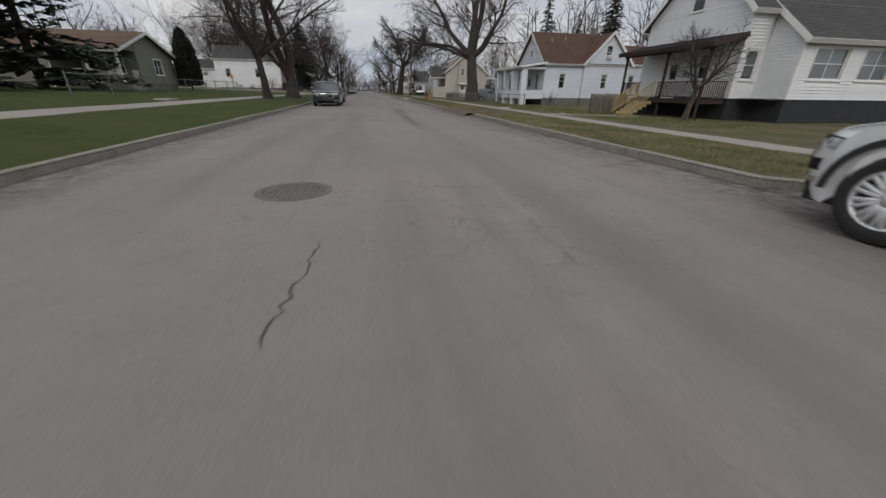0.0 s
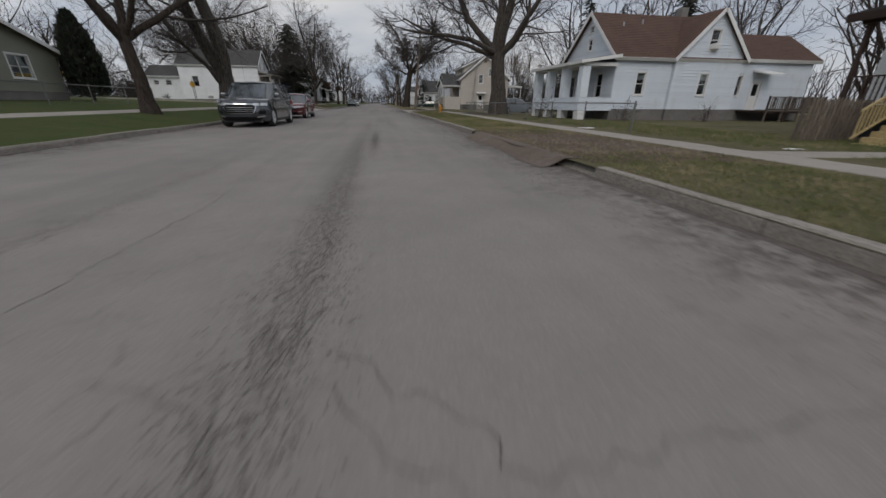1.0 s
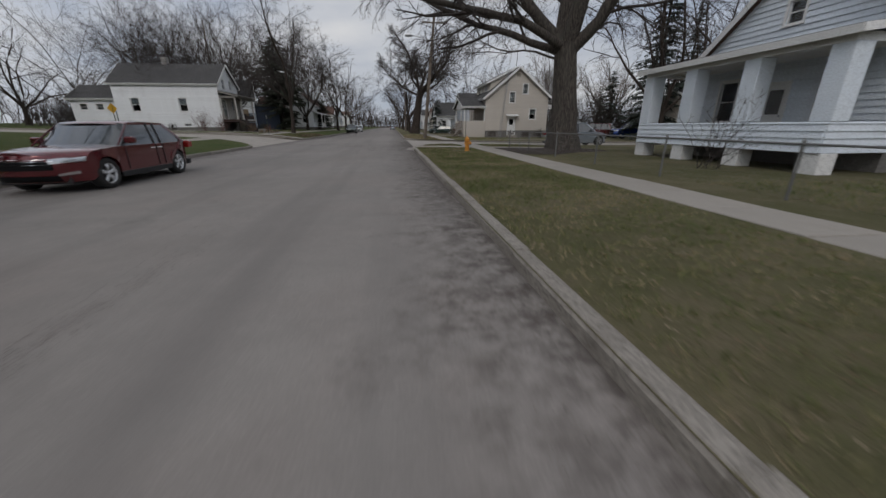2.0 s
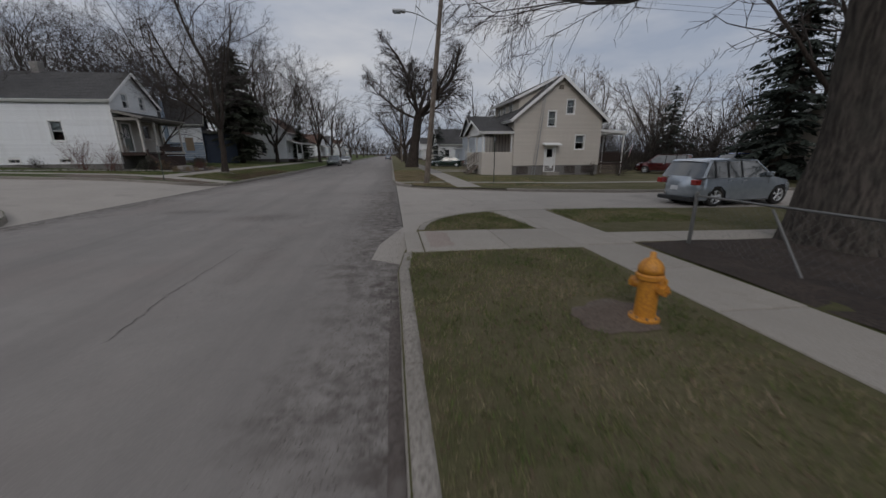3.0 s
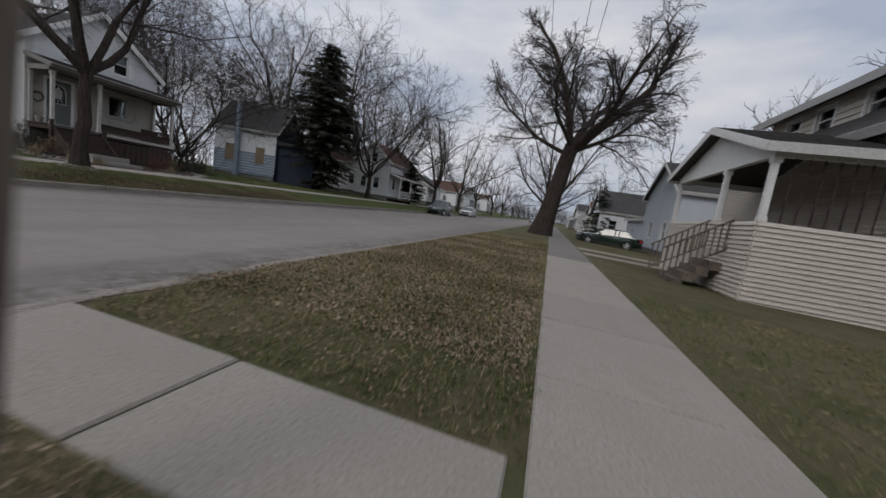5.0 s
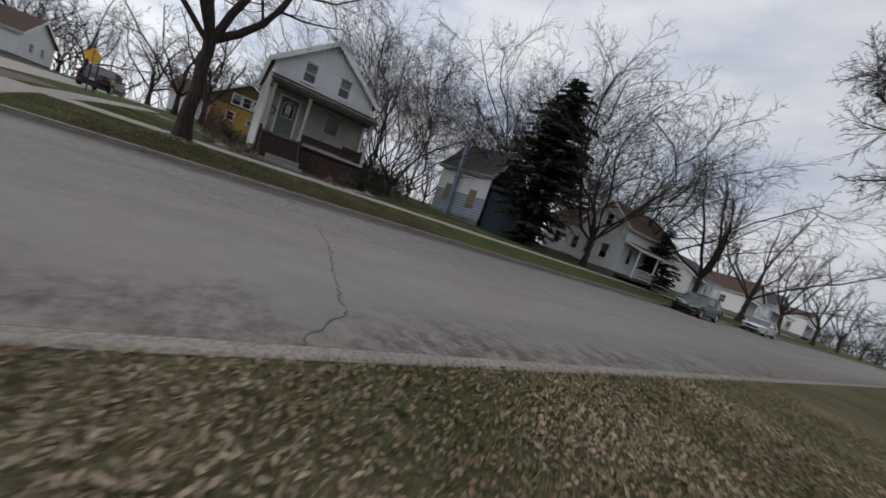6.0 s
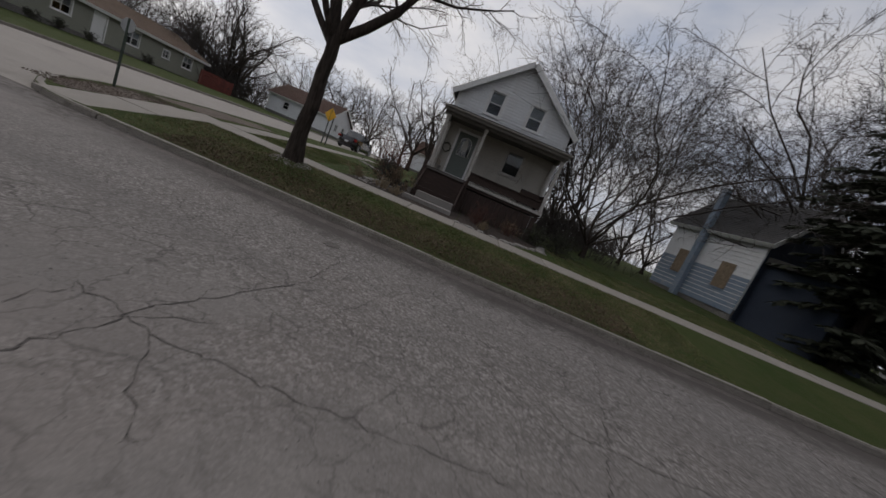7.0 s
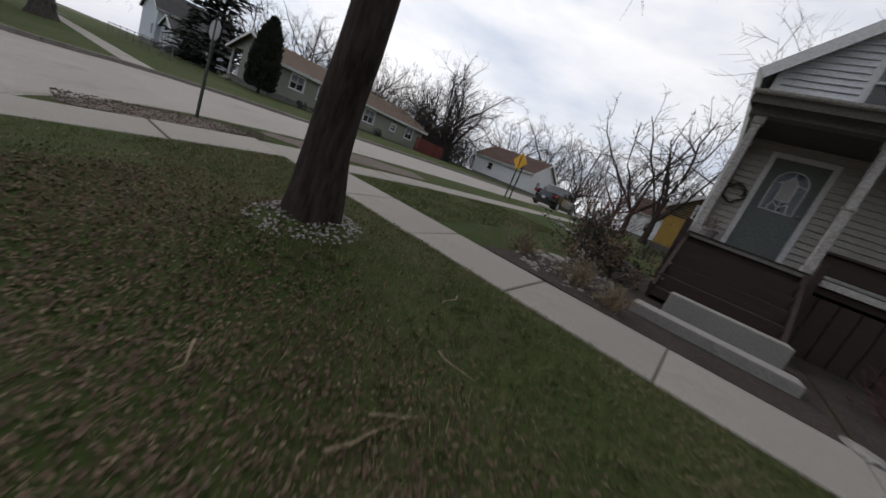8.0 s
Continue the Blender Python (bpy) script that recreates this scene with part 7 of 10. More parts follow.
def wheel_meshes(r, width, spokes):
    bm = bmesh.new()
    prof = [(r * 0.66, -width / 2 + 0.012), (r * 0.72, -width / 2), (r * 0.93, -width / 2 + 0.004), (r * 0.985, -width / 2 + 0.03), (r, -width / 4), (r, width / 4), (r * 0.985, width / 2 - 0.03), (r * 0.93, width / 2 - 0.004), (r * 0.72, width / 2), (r * 0.66, width / 2 - 0.012)]
    n = 32
    rings = [[bm.verts.new((p * math.cos(2 * math.pi * i / n), q, p * math.sin(2 * math.pi * i / n))) for p, q in prof] for i in range(n)]
    for i in range(n):
        for k in range(len(prof)):
            j, l = (i + 1) % n, (k + 1) % len(prof)
            bm.faces.new((rings[i][k], rings[i][l], rings[j][l], rings[j][k]))
    tyre = bm
    bm = bmesh.new()
    o = -width / 2
    lip = [(r * 0.67, o + 0.01), (r * 0.67, o + 0.14), (r * 0.6, o + 0.14), (r * 0.62, o + 0.03)]
    rings = [[bm.verts.new((p * math.cos(2 * math.pi * i / n), q, p * math.sin(2 * math.pi * i / n))) for p, q in lip] for i in range(n)]
    for i in range(n):
        for k in range(4):
            j, l = (i + 1) % n, (k + 1) % 4
            bm.faces.new((rings[i][k], rings[i][l], rings[j][l], rings[j][k]))
    for k in range(spokes):
        m = Matrix.Rotation(2 * math.pi * k / spokes, 4, "Y")
        for t in (-0.13, 0.13):
            mm = m @ Matrix.Rotation(t, 4, "Y")
            soft_box(bm, -r * 0.05, o + 0.025, r * 0.12, r * 0.05, o + 0.065, r * 0.64, 0.008, mm)
    rod(bm, (0, o + 0.02, 0), (0, o + 0.08, 0), r * 0.15, r * 0.17, 16)
    rim = bm
    bm = bmesh.new()
    rod(bm, (0, o + 0.1, 0), (0, o + 0.12, 0), r * 0.6, n=24)
    return tyre, rim, bm


def finish(bm, name, material, smooth=True):
    me = bpy.data.meshes.new(name)
    bmesh.ops.recalc_face_normals(bm, faces=bm.faces)
    bm.to_mesh(me)
    bm.free()
    for p in me.polygons:
        p.use_smooth = smooth
    me.materials.append(material)
    return me


def car(kind, label, at, turn, colour, L, W, H, nose, cowl, roof0, roof1, tail, belt, hood, wheel=0.36, base=None, bed=None, deck=None, spokes=5, group="", clad=False):
    """A parked vehicle, its front along +x. nose..tail are x places from the middle of the length; belt, hood, deck heights."""
    c = thing(kind, label, "car", at, turn, group)
    h = L / 2
    ax = base / 2
    arch, g = wheel * 1.17, 0.24
    front, rear = h, -h

    def half(cx):
        return [(cx + arch * math.cos(math.pi * i / 8), wheel + arch * math.sin(math.pi * i / 8)) for i in range(9)]

    tail_top = deck if deck else belt
    nose_line = [(front - 0.13, g), (front - 0.05, 0.32), (front - 0.012, 0.43), (front, 0.56), (front - 0.012, 0.68), (front - 0.045, 0.78), (front - 0.1, hood - 0.12), (front - 0.2, hood - 0.045), (front - 0.36, hood - 0.005)]
    outline = nose_line + [(front - 0.36 + (cowl - front + 0.36) * f, hood + (belt + 0.02 - hood) * (f ** 0.8)) for f in (0.2, 0.45, 0.72, 1.0)]
    if deck:
        outline += [(roof1 - 0.75 + 0.2, belt + 0.02), (tail + 0.25, deck + 0.03), (rear + 0.06, deck)]
    else:
        outline += [((cowl + rear) / 2, belt + 0.02), (rear + 0.1, belt + 0.02), (rear + 0.04, belt - 0.1)]
    outline += [(rear + 0.01, 0.72), (rear, 0.55), (rear + 0.05, 0.36), (rear + 0.16, g)]
    outline += [p for p in reversed(half(-ax))] + [(-ax + arch + 0.05, g), (ax - arch - 0.05, g)] + [p for p in reversed(half(ax))]
    # the arches run from their rear foot over the top to the front foot
    fixed = []
    for x, z in outline:
        fixed.append((x, max(z, g)))
    k = len(outline) - 18 - 2
    outline = fixed[:k] + sorted(fixed[k:k + 9], key=lambda p: p[0]) + fixed[k + 9:k + 11] + sorted(fixed[k + 11:], key=lambda p: p[0])
    ys = [(sg * W / 2 * s, s) for sg, s in [(-1, v) for v in (1.0, 0.985, 0.96, 0.92, 0.86, 0.78, 0.66, 0.48, 0.25)] + [(1, v) for v in (0.0, 0.25, 0.48, 0.66, 0.78, 0.86, 0.92, 0.96, 0.985, 1.0)]]

    def body_shape(x, y, z, s):
        end = max(0.0, (abs(x) - (h - 0.75)) / 0.75)
        pull = 0.5 * (s ** 2.8) * min(1.0, end)
        x2 = x - math.copysign(pull, x) if end > 0 else x
        crown = 0.055 * (s ** 3) * max(0.0, min(1.0, (z - 0.62) / 0.3))
        waist = 1 - 0.035 * max(0.0, (z - 0.7)) / 0.4 - (0.03 if z < 0.45 else 0.0) - 0.05 * end * s
        return x2, y * waist, z - crown

    bm = bmesh.new()
    slices(bm, outline, ys, body_shape)
    body = part("body", bm, colour, c, smooth=True)
    body.data.set_sharp_from_angle(angle=radians(38))

    def nose_patch(name, s0, s1, lo0, lo1, hi0, hi1, material, label="", out=0.014):
        """A thin cover moulded to the front: s0..s1 across the half width, with heights at both ends."""
        bm = bmesh.new()
        xs, zs = [q[0] for q in nose_line], [q[1] for q in nose_line]
        rows = []
        for i in range(11):
            f = i / 10
            s = s0 + (s1 - s0) * f
            row = []
            for k in range(5):
                z = (lo0 + (lo1 - lo0) * f) + ((hi0 + (hi1 - hi0) * f) - (lo0 + (lo1 - lo0) * f)) * k / 4
                x, y, zz = body_shape(interp(z, zs, xs), s * W / 2, z, abs(s))
                row.append([bm.verts.new((x + d, y * (1 + 0.004 * (d > 0)), zz)) for d in (out, -0.02)])
            rows.append(row)
        for a, b in zip(rows, rows[1:]):
            for k in range(4):
                bm.faces.new((a[k][0], b[k][0], b[k + 1][0], a[k + 1][0]))
            bm.faces.new((a[0][0], a[0][1], b[0][1], b[0][0]))
            bm.faces.new((a[4][0], b[4][0], b[4][1], a[4][1]))
        for r in (rows[0], rows[-1]):
            for k in range(4):
                bm.faces.new((r[k][0], r[k + 1][0], r[k + 1][1], r[k][1]))
        part(name, bm, material, c, label, smooth=True).data.set_sharp_from_angle(angle=radians(40))

    # block between the wheels so that nothing shows through the arches
    bm = bmesh.new()
    box(bm, rear + 0.25, -W / 2 + 0.27, 0.2, front - 0.25, W / 2 - 0.27, hood - 0.12)
    part("underbody", bm, M_BLACKTRIM, c)
    # cabin glass, roof and pillars
    ge = bed if bed else tail
    glass = [(cowl + 0.02, belt - 0.04), (roof0 + 0.03, H - 0.035), (roof1 - 0.03, H - 0.05), (ge, belt - 0.04)]
    cut = lambda f, a, b: (a[0] + (b[0] - a[0]) * f, a[1] + (b[1] - a[1]) * f)
    glass = [glass[0], cut(0.5, glass[0], glass[1]), glass[1], ((roof0 + roof1) / 2, H - 0.02), glass[2], cut(0.5, glass[2], glass[3]), glass[3]]

    def cabin_shape(x, y, z, s):
        t = max(0.0, (z - belt) / (H - belt))
        bow = 0.16 * (s ** 3) * (1 if x > (roof0 + roof1) / 2 else -0.6)
        keep = 0.0 if (roof1 - 0.1 < x < roof0 + 0.1 and z > belt + 0.2) else 1.0
        return x - bow * keep, y * (0.955 - 0.16 * t), z - 0.03 * s * s * t

    bm = bmesh.new()
    slices(bm, glass, ys, cabin_shape)
    part("greenhouse", bm, M_CARGLASS, c, "dark tinted glass cabin", smooth=True).data.set_sharp_from_angle(angle=radians(30))
    bm = bmesh.new()
    top = [(roof0 + 0.12, H - 0.06), (roof0, H - 0.005), ((roof0 + roof1) / 2, H + 0.012), (roof1, H - 0.015), (roof1 - 0.12, H - 0.09), (roof1 + 0.1, H - 0.075), (roof0 - 0.1, H - 0.055)]

    def roof_shape(x, y, z, s):
        return x - 0.1 * s ** 3 * (1 if x > (roof0 + roof1) / 2 else -0.5), y * 0.815, z - 0.035 * s * s

    slices(bm, top, ys, roof_shape)
    part("roof", bm, colour, c, smooth=True).data.set_sharp_from_angle(angle=radians(40))
    doors = [roof0 - 0.72, (roof0 + roof1) / 2 - 0.25] + ([roof1 + 0.28] if not bed and not deck else [])
    for sg in (-1, 1):
        for (x0, z0), (x1, z1), w in [((cowl - 0.08, belt - 0.02), (roof0 - 0.08, H - 0.05), 0.07), ((ge + 0.1, belt - 0.02), (roof1 + 0.06, H - 0.06), 0.13)] + [((d, belt - 0.02), (d - 0.04, H - 0.05), 0.07) for d in doors]:
            bm = bmesh.new()
            y0, y1 = W / 2 * 0.955 * sg, W / 2 * 0.8 * sg
            prism(bm, [(x0, y0, z0), (x0 + w, y0, z0), (x1 + w, y1, z1), (x1, y1, z1)], (0, 0.012 * sg, 0.003))
            part("pillar", bm, M_BLACKTRIM if x0 in doors else colour, c)
        # door seams, handles, sill trim
        for d in [cowl - 0.25] + doors[:2] + [ge + 0.35]:
            if -ax + arch < d < ax - 0.02 or d in doors[:2]:
                bm = bmesh.new()
                box(bm, d, W / 2 * 0.972 * sg - 0.004, 0.36, d + 0.012, W / 2 * 0.972 * sg + 0.004 + 0.012 * sg, belt - 0.05)
                part("door_seam", bm, M_BLACKTRIM, c)
        for d in doors[:2]:
            bm = bmesh.new()
            soft_box(bm, d + 0.06, W / 2 * 0.965 * sg - 0.02, belt - 0.15, d + 0.26, W / 2 * 0.965 * sg + 0.035, belt - 0.115, 0.01)
            part("door_handle", bm, M_CHROME, c)
        bm = bmesh.new()
        soft_box(bm, -ax + arch, W / 2 * 0.95 * sg - 0.02, 0.2, ax - arch, W / 2 * 0.95 * sg + 0.03, 0.33, 0.015)
        part("sill", bm, M_BLACKTRIM, c)
        bm = bmesh.new()
        soft_box(bm, cowl - 0.42, min(sg * (W / 2 - 0.04), sg * (W / 2 + 0.17)), belt + 0.02, cowl - 0.28, max(sg * (W / 2 - 0.04), sg * (W / 2 + 0.17)), belt + 0.17, 0.035, seg=2)
        part("wing_mirror", bm, colour, c)
        # lamps follow the curve of the nose
        nose_patch("headlight", sg * 0.52, sg * 0.985, hood - 0.25, hood - 0.21, hood - 0.15, hood - 0.095, M_LAMP, "clear headlight")
        nose_patch("fog_lamp", sg * 0.62, sg * 0.9, 0.37, 0.4, 0.41, 0.46, M_CHROME, out=0.02)
        bm = bmesh.new()
        z0 = (deck or belt) - 0.28
        soft_box(bm, rear + 0.02, min(sg * W * 0.34, sg * W * 0.475), z0, rear + 0.26, max(sg * W * 0.34, sg * W * 0.475), z0 + 0.2, 0.025)
        part("tail_light", bm, M_TAIL, c, "red tail light")
    low = 0.53 if kind == "suv" else 0.5
    nose_patch("grille", -0.56, 0.56, low, low, hood - 0.2, hood - 0.2, M_GRILLE)
    for z in ((0.6, 0.67, 0.74) if kind == "suv" else (0.6, 0.7)):
        nose_patch("grille_bar", -0.5, 0.5, z, z, z + 0.008, z + 0.008, M_CHROME if kind != "suv" else M_METAL, out=0.02)
    if kind == "suv":
        nose_patch("grille_trim", -0.5, 0.5, 0.52, 0.52, 0.534, 0.534, M_CHROME, out=0.022)
        for sg in (-1, 1):
            nose_patch("grille_trim", sg * 0.5, sg * 0.64, 0.52, hood - 0.235, 0.56, hood - 0.19, M_CHROME, out=0.022)
            nose_patch("corner_vent", sg * 0.68, sg * 0.9, 0.5, 0.52, 0.6, 0.64, M_GRILLE)
            nose_patch("headlight_brow", sg * 0.52, sg * 0.985, hood - 0.15, hood - 0.095, hood - 0.138, hood - 0.08, M_BLACKTRIM, out=0.02)
    nose_patch("grille_surround", -0.6, 0.6, hood - 0.205, hood - 0.205, hood - 0.18, hood - 0.18, M_CHROME, out=0.02)
    nose_patch("air_intake", -0.8 if kind == "suv" else -0.62, 0.8 if kind == "suv" else 0.62, 0.26, 0.26, 0.4 if kind == "suv" else 0.38, 0.4 if kind == "suv" else 0.38, M_GRILLE)
    for x0, x1, nm in ((rear + 0.002, rear + 0.2, "rear_bumper"),):
        bm = bmesh.new()
        soft_box(bm, x0, -W * 0.4, 0.2, x1, W * 0.4, 0.36, 0.03)
        part(nm, bm, M_BLACKTRIM, c)
    bm = bmesh.new()
    soft_box(bm, rear - 0.012, -0.16, 0.6, rear + 0.03, 0.16, 0.76, 0.005)
    part("number_plate", bm, M_PLATE, c)
    if clad:
        for cx in (-ax, ax):
            for sg in (-1, 1):
                bm = bmesh.new()
                for i in range(16):
                    t0, t1 = math.pi * i / 16, math.pi * (i + 1) / 16
                    y0 = sg * W / 2 * 0.985
                    prism(bm, [(cx + arch * math.cos(t0), y0, wheel + arch * math.sin(t0)), (cx + arch * math.cos(t1), y0, wheel + arch * math.sin(t1)), (cx + (arch + 0.06) * math.cos(t1), y0, wheel + (arch + 0.06) * math.sin(t1)), (cx + (arch + 0.06) * math.cos(t0), y0, wheel + (arch + 0.06) * math.sin(t0))], (0, 0.02 * sg, 0))
                part("arch_trim", bm, M_BLACKTRIM, c)
    t, r, d = wheel_meshes(wheel, 0.24, spokes)
    tm, rm, dm = finish(t, "tyre", M_TYRE), finish(r, "rim", M_RIM), finish(d, "brake_disc", M_BLACKTRIM)
    for x in (-ax, ax):
        for sg in (-1, 1):
            w = new("wheel", tm)
            w.parent = c
            w.matrix_basis = Matrix.Translation((x, sg * (W / 2 - 0.135), wheel)) @ Matrix.Rotation(0 if sg < 0 else math.pi, 4, "Z")
            shared("rim", rm, w, Matrix())
            shared("brake_disc", dm, w, Matrix())
    if bed:
        bm = bmesh.new()
        box(bm, rear + 0.12, -W / 2 + 0.16, belt - 0.02, bed - 0.12, W / 2 - 0.16, belt + 0.024)
        part("bed_cover", bm, M_BLACKTRIM, c)
    return c


SUV = dict(nose=0, cowl=1.22, roof0=0.32, roof1=-1.9, tail=-2.38, belt=1.12, hood=1.06)
P_GREY, P_RED, P_SILVER = paint("graphite_paint", (0.05, 0.056, 0.066)), paint("dark_red_paint", (0.12, 0.012, 0.016)), paint("silver_blue_paint", (0.36, 0.4, 0.44))
P_WHITE, P_BLUE, P_BLACK, P_GREEN, P_MAROON = paint("white_paint", (0.68, 0.69, 0.69), 0.0), paint("blue_paint", (0.012, 0.05, 0.22)), paint("black_paint", (0.015, 0.015, 0.017)), paint("dark_green_paint", (0.02, 0.045, 0.035)), paint("maroon_paint", (0.09, 0.01, 0.012))

car("suv", "graphite grey large suv parked at the west kerb", (-3.27, 25.85, 0), -90, P_GREY, 5.15, 1.98, 1.76, base=3.07, wheel=0.375, spokes=8, **SUV)
car("sedan", "dark red saloon parked behind the grey suv", (-3.35, 33.9, 0), -90, P_RED, 4.7, 1.82, 1.45, 0, 0.95, 0.25, -1.25, -1.95, 0.92, 0.86, 0.33, 2.75, deck=0.98)
car("suv", "white suv with black wheel arches at the east kerb", (4.85, -5.42, 0), 90, P_WHITE, 4.75, 1.9, 1.7, base=2.72, wheel=0.39, clad=True, spokes=10, nose=0, cowl=1.0, roof0=0.25, roof1=-1.7, tail=-2.1, belt=1.07, hood=0.97)
car("suv", "silver blue suv parked along the side street", (18.3, 51.3, -0.23), 4, P_SILVER, 4.9, 1.95, 1.76, base=2.95, wheel=0.375, nose=0, cowl=1.1, roof0=0.3, roof1=-1.9, tail=-2.3, belt=1.1, hood=0.95)
car("minivan", "dark red minivan on the drive behind the cream house", (30.3, 69.2, -0.2), 132, P_MAROON, 5.0, 1.95, 1.75, base=3.0, wheel=0.34, nose=0, cowl=1.45, roof0=0.6, roof1=-1.95, tail=-2.35, belt=1.02, hood=0.98)
car("pickup", "bright blue pickup truck on the drive", (32.3, 64.2, -0.21), 172, P_BLUE, 5.6, 1.98, 1.85, base=3.6, wheel=0.39, nose=0, cowl=1.25, roof0=0.6, roof1=-0.9, tail=-2.7, belt=1.15, hood=1.12, bed=-1.05)
car("suv", "dark green estate car parked at the west kerb", (-3.9, 97.5, 0), -90, P_GREEN, 4.7, 1.85, 1.62, 0, 0.95, 0.25, -1.25, -1.9, 0.92, 0.86, 0.33, 2.7, deck=0.98)
car("sedan", "white saloon parked far up the street", (-3.9, 112, 0), -90, P_WHITE, 4.6, 1.8, 1.45, 0, 0.95, 0.25, -1.25, -1.9, 0.92, 0.86, 0.33, 2.7, deck=0.98)
car("sedan", "dark green saloon on the drive past the old tree", (12.7, 89.2, -0.12), 168, P_GREEN, 4.8, 1.85, 1.42, 0, 0.95, 0.25, -1.25, -1.95, 0.9, 0.84, 0.33, 2.75, deck=0.96)
car("pickup", "black pickup truck parked on the side street", (-33.6, 59.0, side_z(-33.6)), 180, P_BLACK, 5.6, 1.98, 1.85, base=3.6, wheel=0.39, nose=0, cowl=1.25, roof0=0.6, roof1=-0.9, tail=-2.7, belt=1.15, hood=1.12, bed=-1.05)
car("pickup", "white crew cab pickup on the side street", (29.0, 51.4, -0.32), 4, P_WHITE, 5.7, 2.0, 1.9, base=3.6, wheel=0.39, nose=0, cowl=1.25, roof0=0.6, roof1=-0.9, tail=-2.7, belt=1.17, hood=1.14, bed=-1.05)
car("sedan", "silver car parked far up the street", (4.0, 150, 0), 90, P_SILVER, 4.6, 1.8, 1.45, 0, 0.95, 0.25, -1.25, -1.9, 0.92, 0.86, 0.33, 2.7, deck=0.98)


# ---- street furniture ----
M_POLE = surface("weathered_pole", (0.13, 0.105, 0.085), (0.2, 0.165, 0.135), (0.07, 0.055, 0.045), 1.0, 24, 0.95, 0.6, 0.02, stretch=(1, 1, 0.12))
M_HYDRANT = surface("orange_hydrant_paint", (0.5, 0.2, 0.02), (0.6, 0.27, 0.03), (0.35, 0.13, 0.02), 3.0, 40, 0.5, 0.2, 0.004, stain=((0.2, 0.09, 0.03), 4.0, 0.5))
M_SIGNBACK = plain("bare_sign_metal", (0.42, 0.43, 0.43), 0.45, 0.7)
M_SIGNYELLOW = plain("yellow_sign_sheet", (0.72, 0.38, 0.02), 0.45)
M_GREENPOST = surface("green_steel_post", (0.04, 0.06, 0.045), (0.07, 0.09, 0.07), None, 3.0, 30, 0.6, 0.2, 0.004, metal=0.3)
M_WIRE = plain("black_cable", (0.02, 0.02, 0.022), 0.6)
M_IRON = surface("cast_iron", (0.15, 0.132, 0.12), (0.2, 0.18, 0.165), (0.08, 0.07, 0.063), 3.0, 50, 0.7, 0.5, 0.006, metal=0.4)
M_STONE = surface("pale_stones", (0.22, 0.205, 0.185), (0.34, 0.32, 0.295), (0.12, 0.108, 0.096), 5.0, 40, 0.9, 0.3, 0.006, vary=0.25)
M_MULCH = surface("dark_mulch", (0.03, 0.02, 0.015), (0.065, 0.045, 0.033), (0.015, 0.011, 0.009), 2.0, 26, 1.0, 1.0, 0.05)
M_STEP = surface("poured_step", (0.25, 0.23, 0.21), (0.32, 0.3, 0.28), (0.2, 0.185, 0.17), 1.2, 45, 0.9, 0.3, 0.006, stain=((0.14, 0.12, 0.1), 1.5, 0.6))


def lathe(bm, profile, n=20, m=None):
    """A turned shape from (radius, height) pairs."""
    rings = []
    for r, z in profile:
        rings.append([bm.verts.new((r * math.cos(2 * math.pi * i / n), r * math.sin(2 * math.pi * i / n), z)) for i in range(n)])
    for a, b in zip(rings, rings[1:]):
        for i in range(n):
            bm.faces.new((a[i], a[(i + 1) % n], b[(i + 1) % n], b[i]))
    bm.faces.new(rings[0])
    bm.faces.new(rings[-1])
    if m:
        bmesh.ops.transform(bm, matrix=m, verts=[v for r in rings for v in r])


def utility_pole(label, at, height, lean, arm=True):
    pole = thing("utility_pole", label, "utility pole", at)
    bm = bmesh.new()
    n = 10
    pts = [Vector((lean * (i / n) * height / 10, 0, -0.4 + (height + 0.4) * i / n)) for i in range(n + 1)]
    bm.free()
    v, q = tubes(np.array([p[:] for p in pts])[None], np.array([0.165 - 0.06 * p.z / height for p in pts])[None], 16)
    part_mesh("shaft", fast_mesh("shaft", v, q, M_POLE), pole)
    top = pts[-1]
    if not arm:
        return pole
    bm = bmesh.new()
    soft_box(bm, top.x - 1.1, 0.1, height - 0.75, top.x + 1.1, 0.2, height - 0.63, 0.01)
    arm_o = part("crossarm", bm, M_POLE, pole)
    for x in (-1.0, -0.4, 0.4, 1.0):
        bm = bmesh.new()
        lathe(bm, [(0.02, 0), (0.05, 0.03), (0.035, 0.06), (0.055, 0.09), (0.03, 0.14), (0.02, 0.16)], 10, Matrix.Translation((top.x + x, 0.15, height - 0.63)))
        part("insulator", bm, M_STEP, arm_o, smooth=True)
    zl = 8.75
    x0 = lean * zl / 10
    bm = bmesh.new()
    prev = Vector((x0 - 0.08, 0, zl - 0.55))
    for i in range(1, 9):
        f = i / 8
        p = Vector((x0 - 0.08 - 1.75 * f, 0, zl - 0.55 + 0.62 * math.sin(f * math.pi / 2)))
        rod(bm, prev, p, 0.028, n=8)
        prev = p
    lamp_arm = part("lamp_arm", bm, M_METAL, pole, smooth=True)
    bm = bmesh.new()
    soft_box(bm, prev.x - 0.62, -0.14, prev.z - 0.06, prev.x + 0.05, 0.14, prev.z + 0.08, 0.05, seg=2)
    part("lamp_head", bm, M_METAL, lamp_arm, "grey street lamp head")
    bm = bmesh.new()
    soft_box(bm, prev.x - 0.56, -0.11, prev.z - 0.1, prev.x - 0.2, 0.11, prev.z - 0.055, 0.02)
    part("lens", bm, M_GLASS, lamp_arm)
    return pole


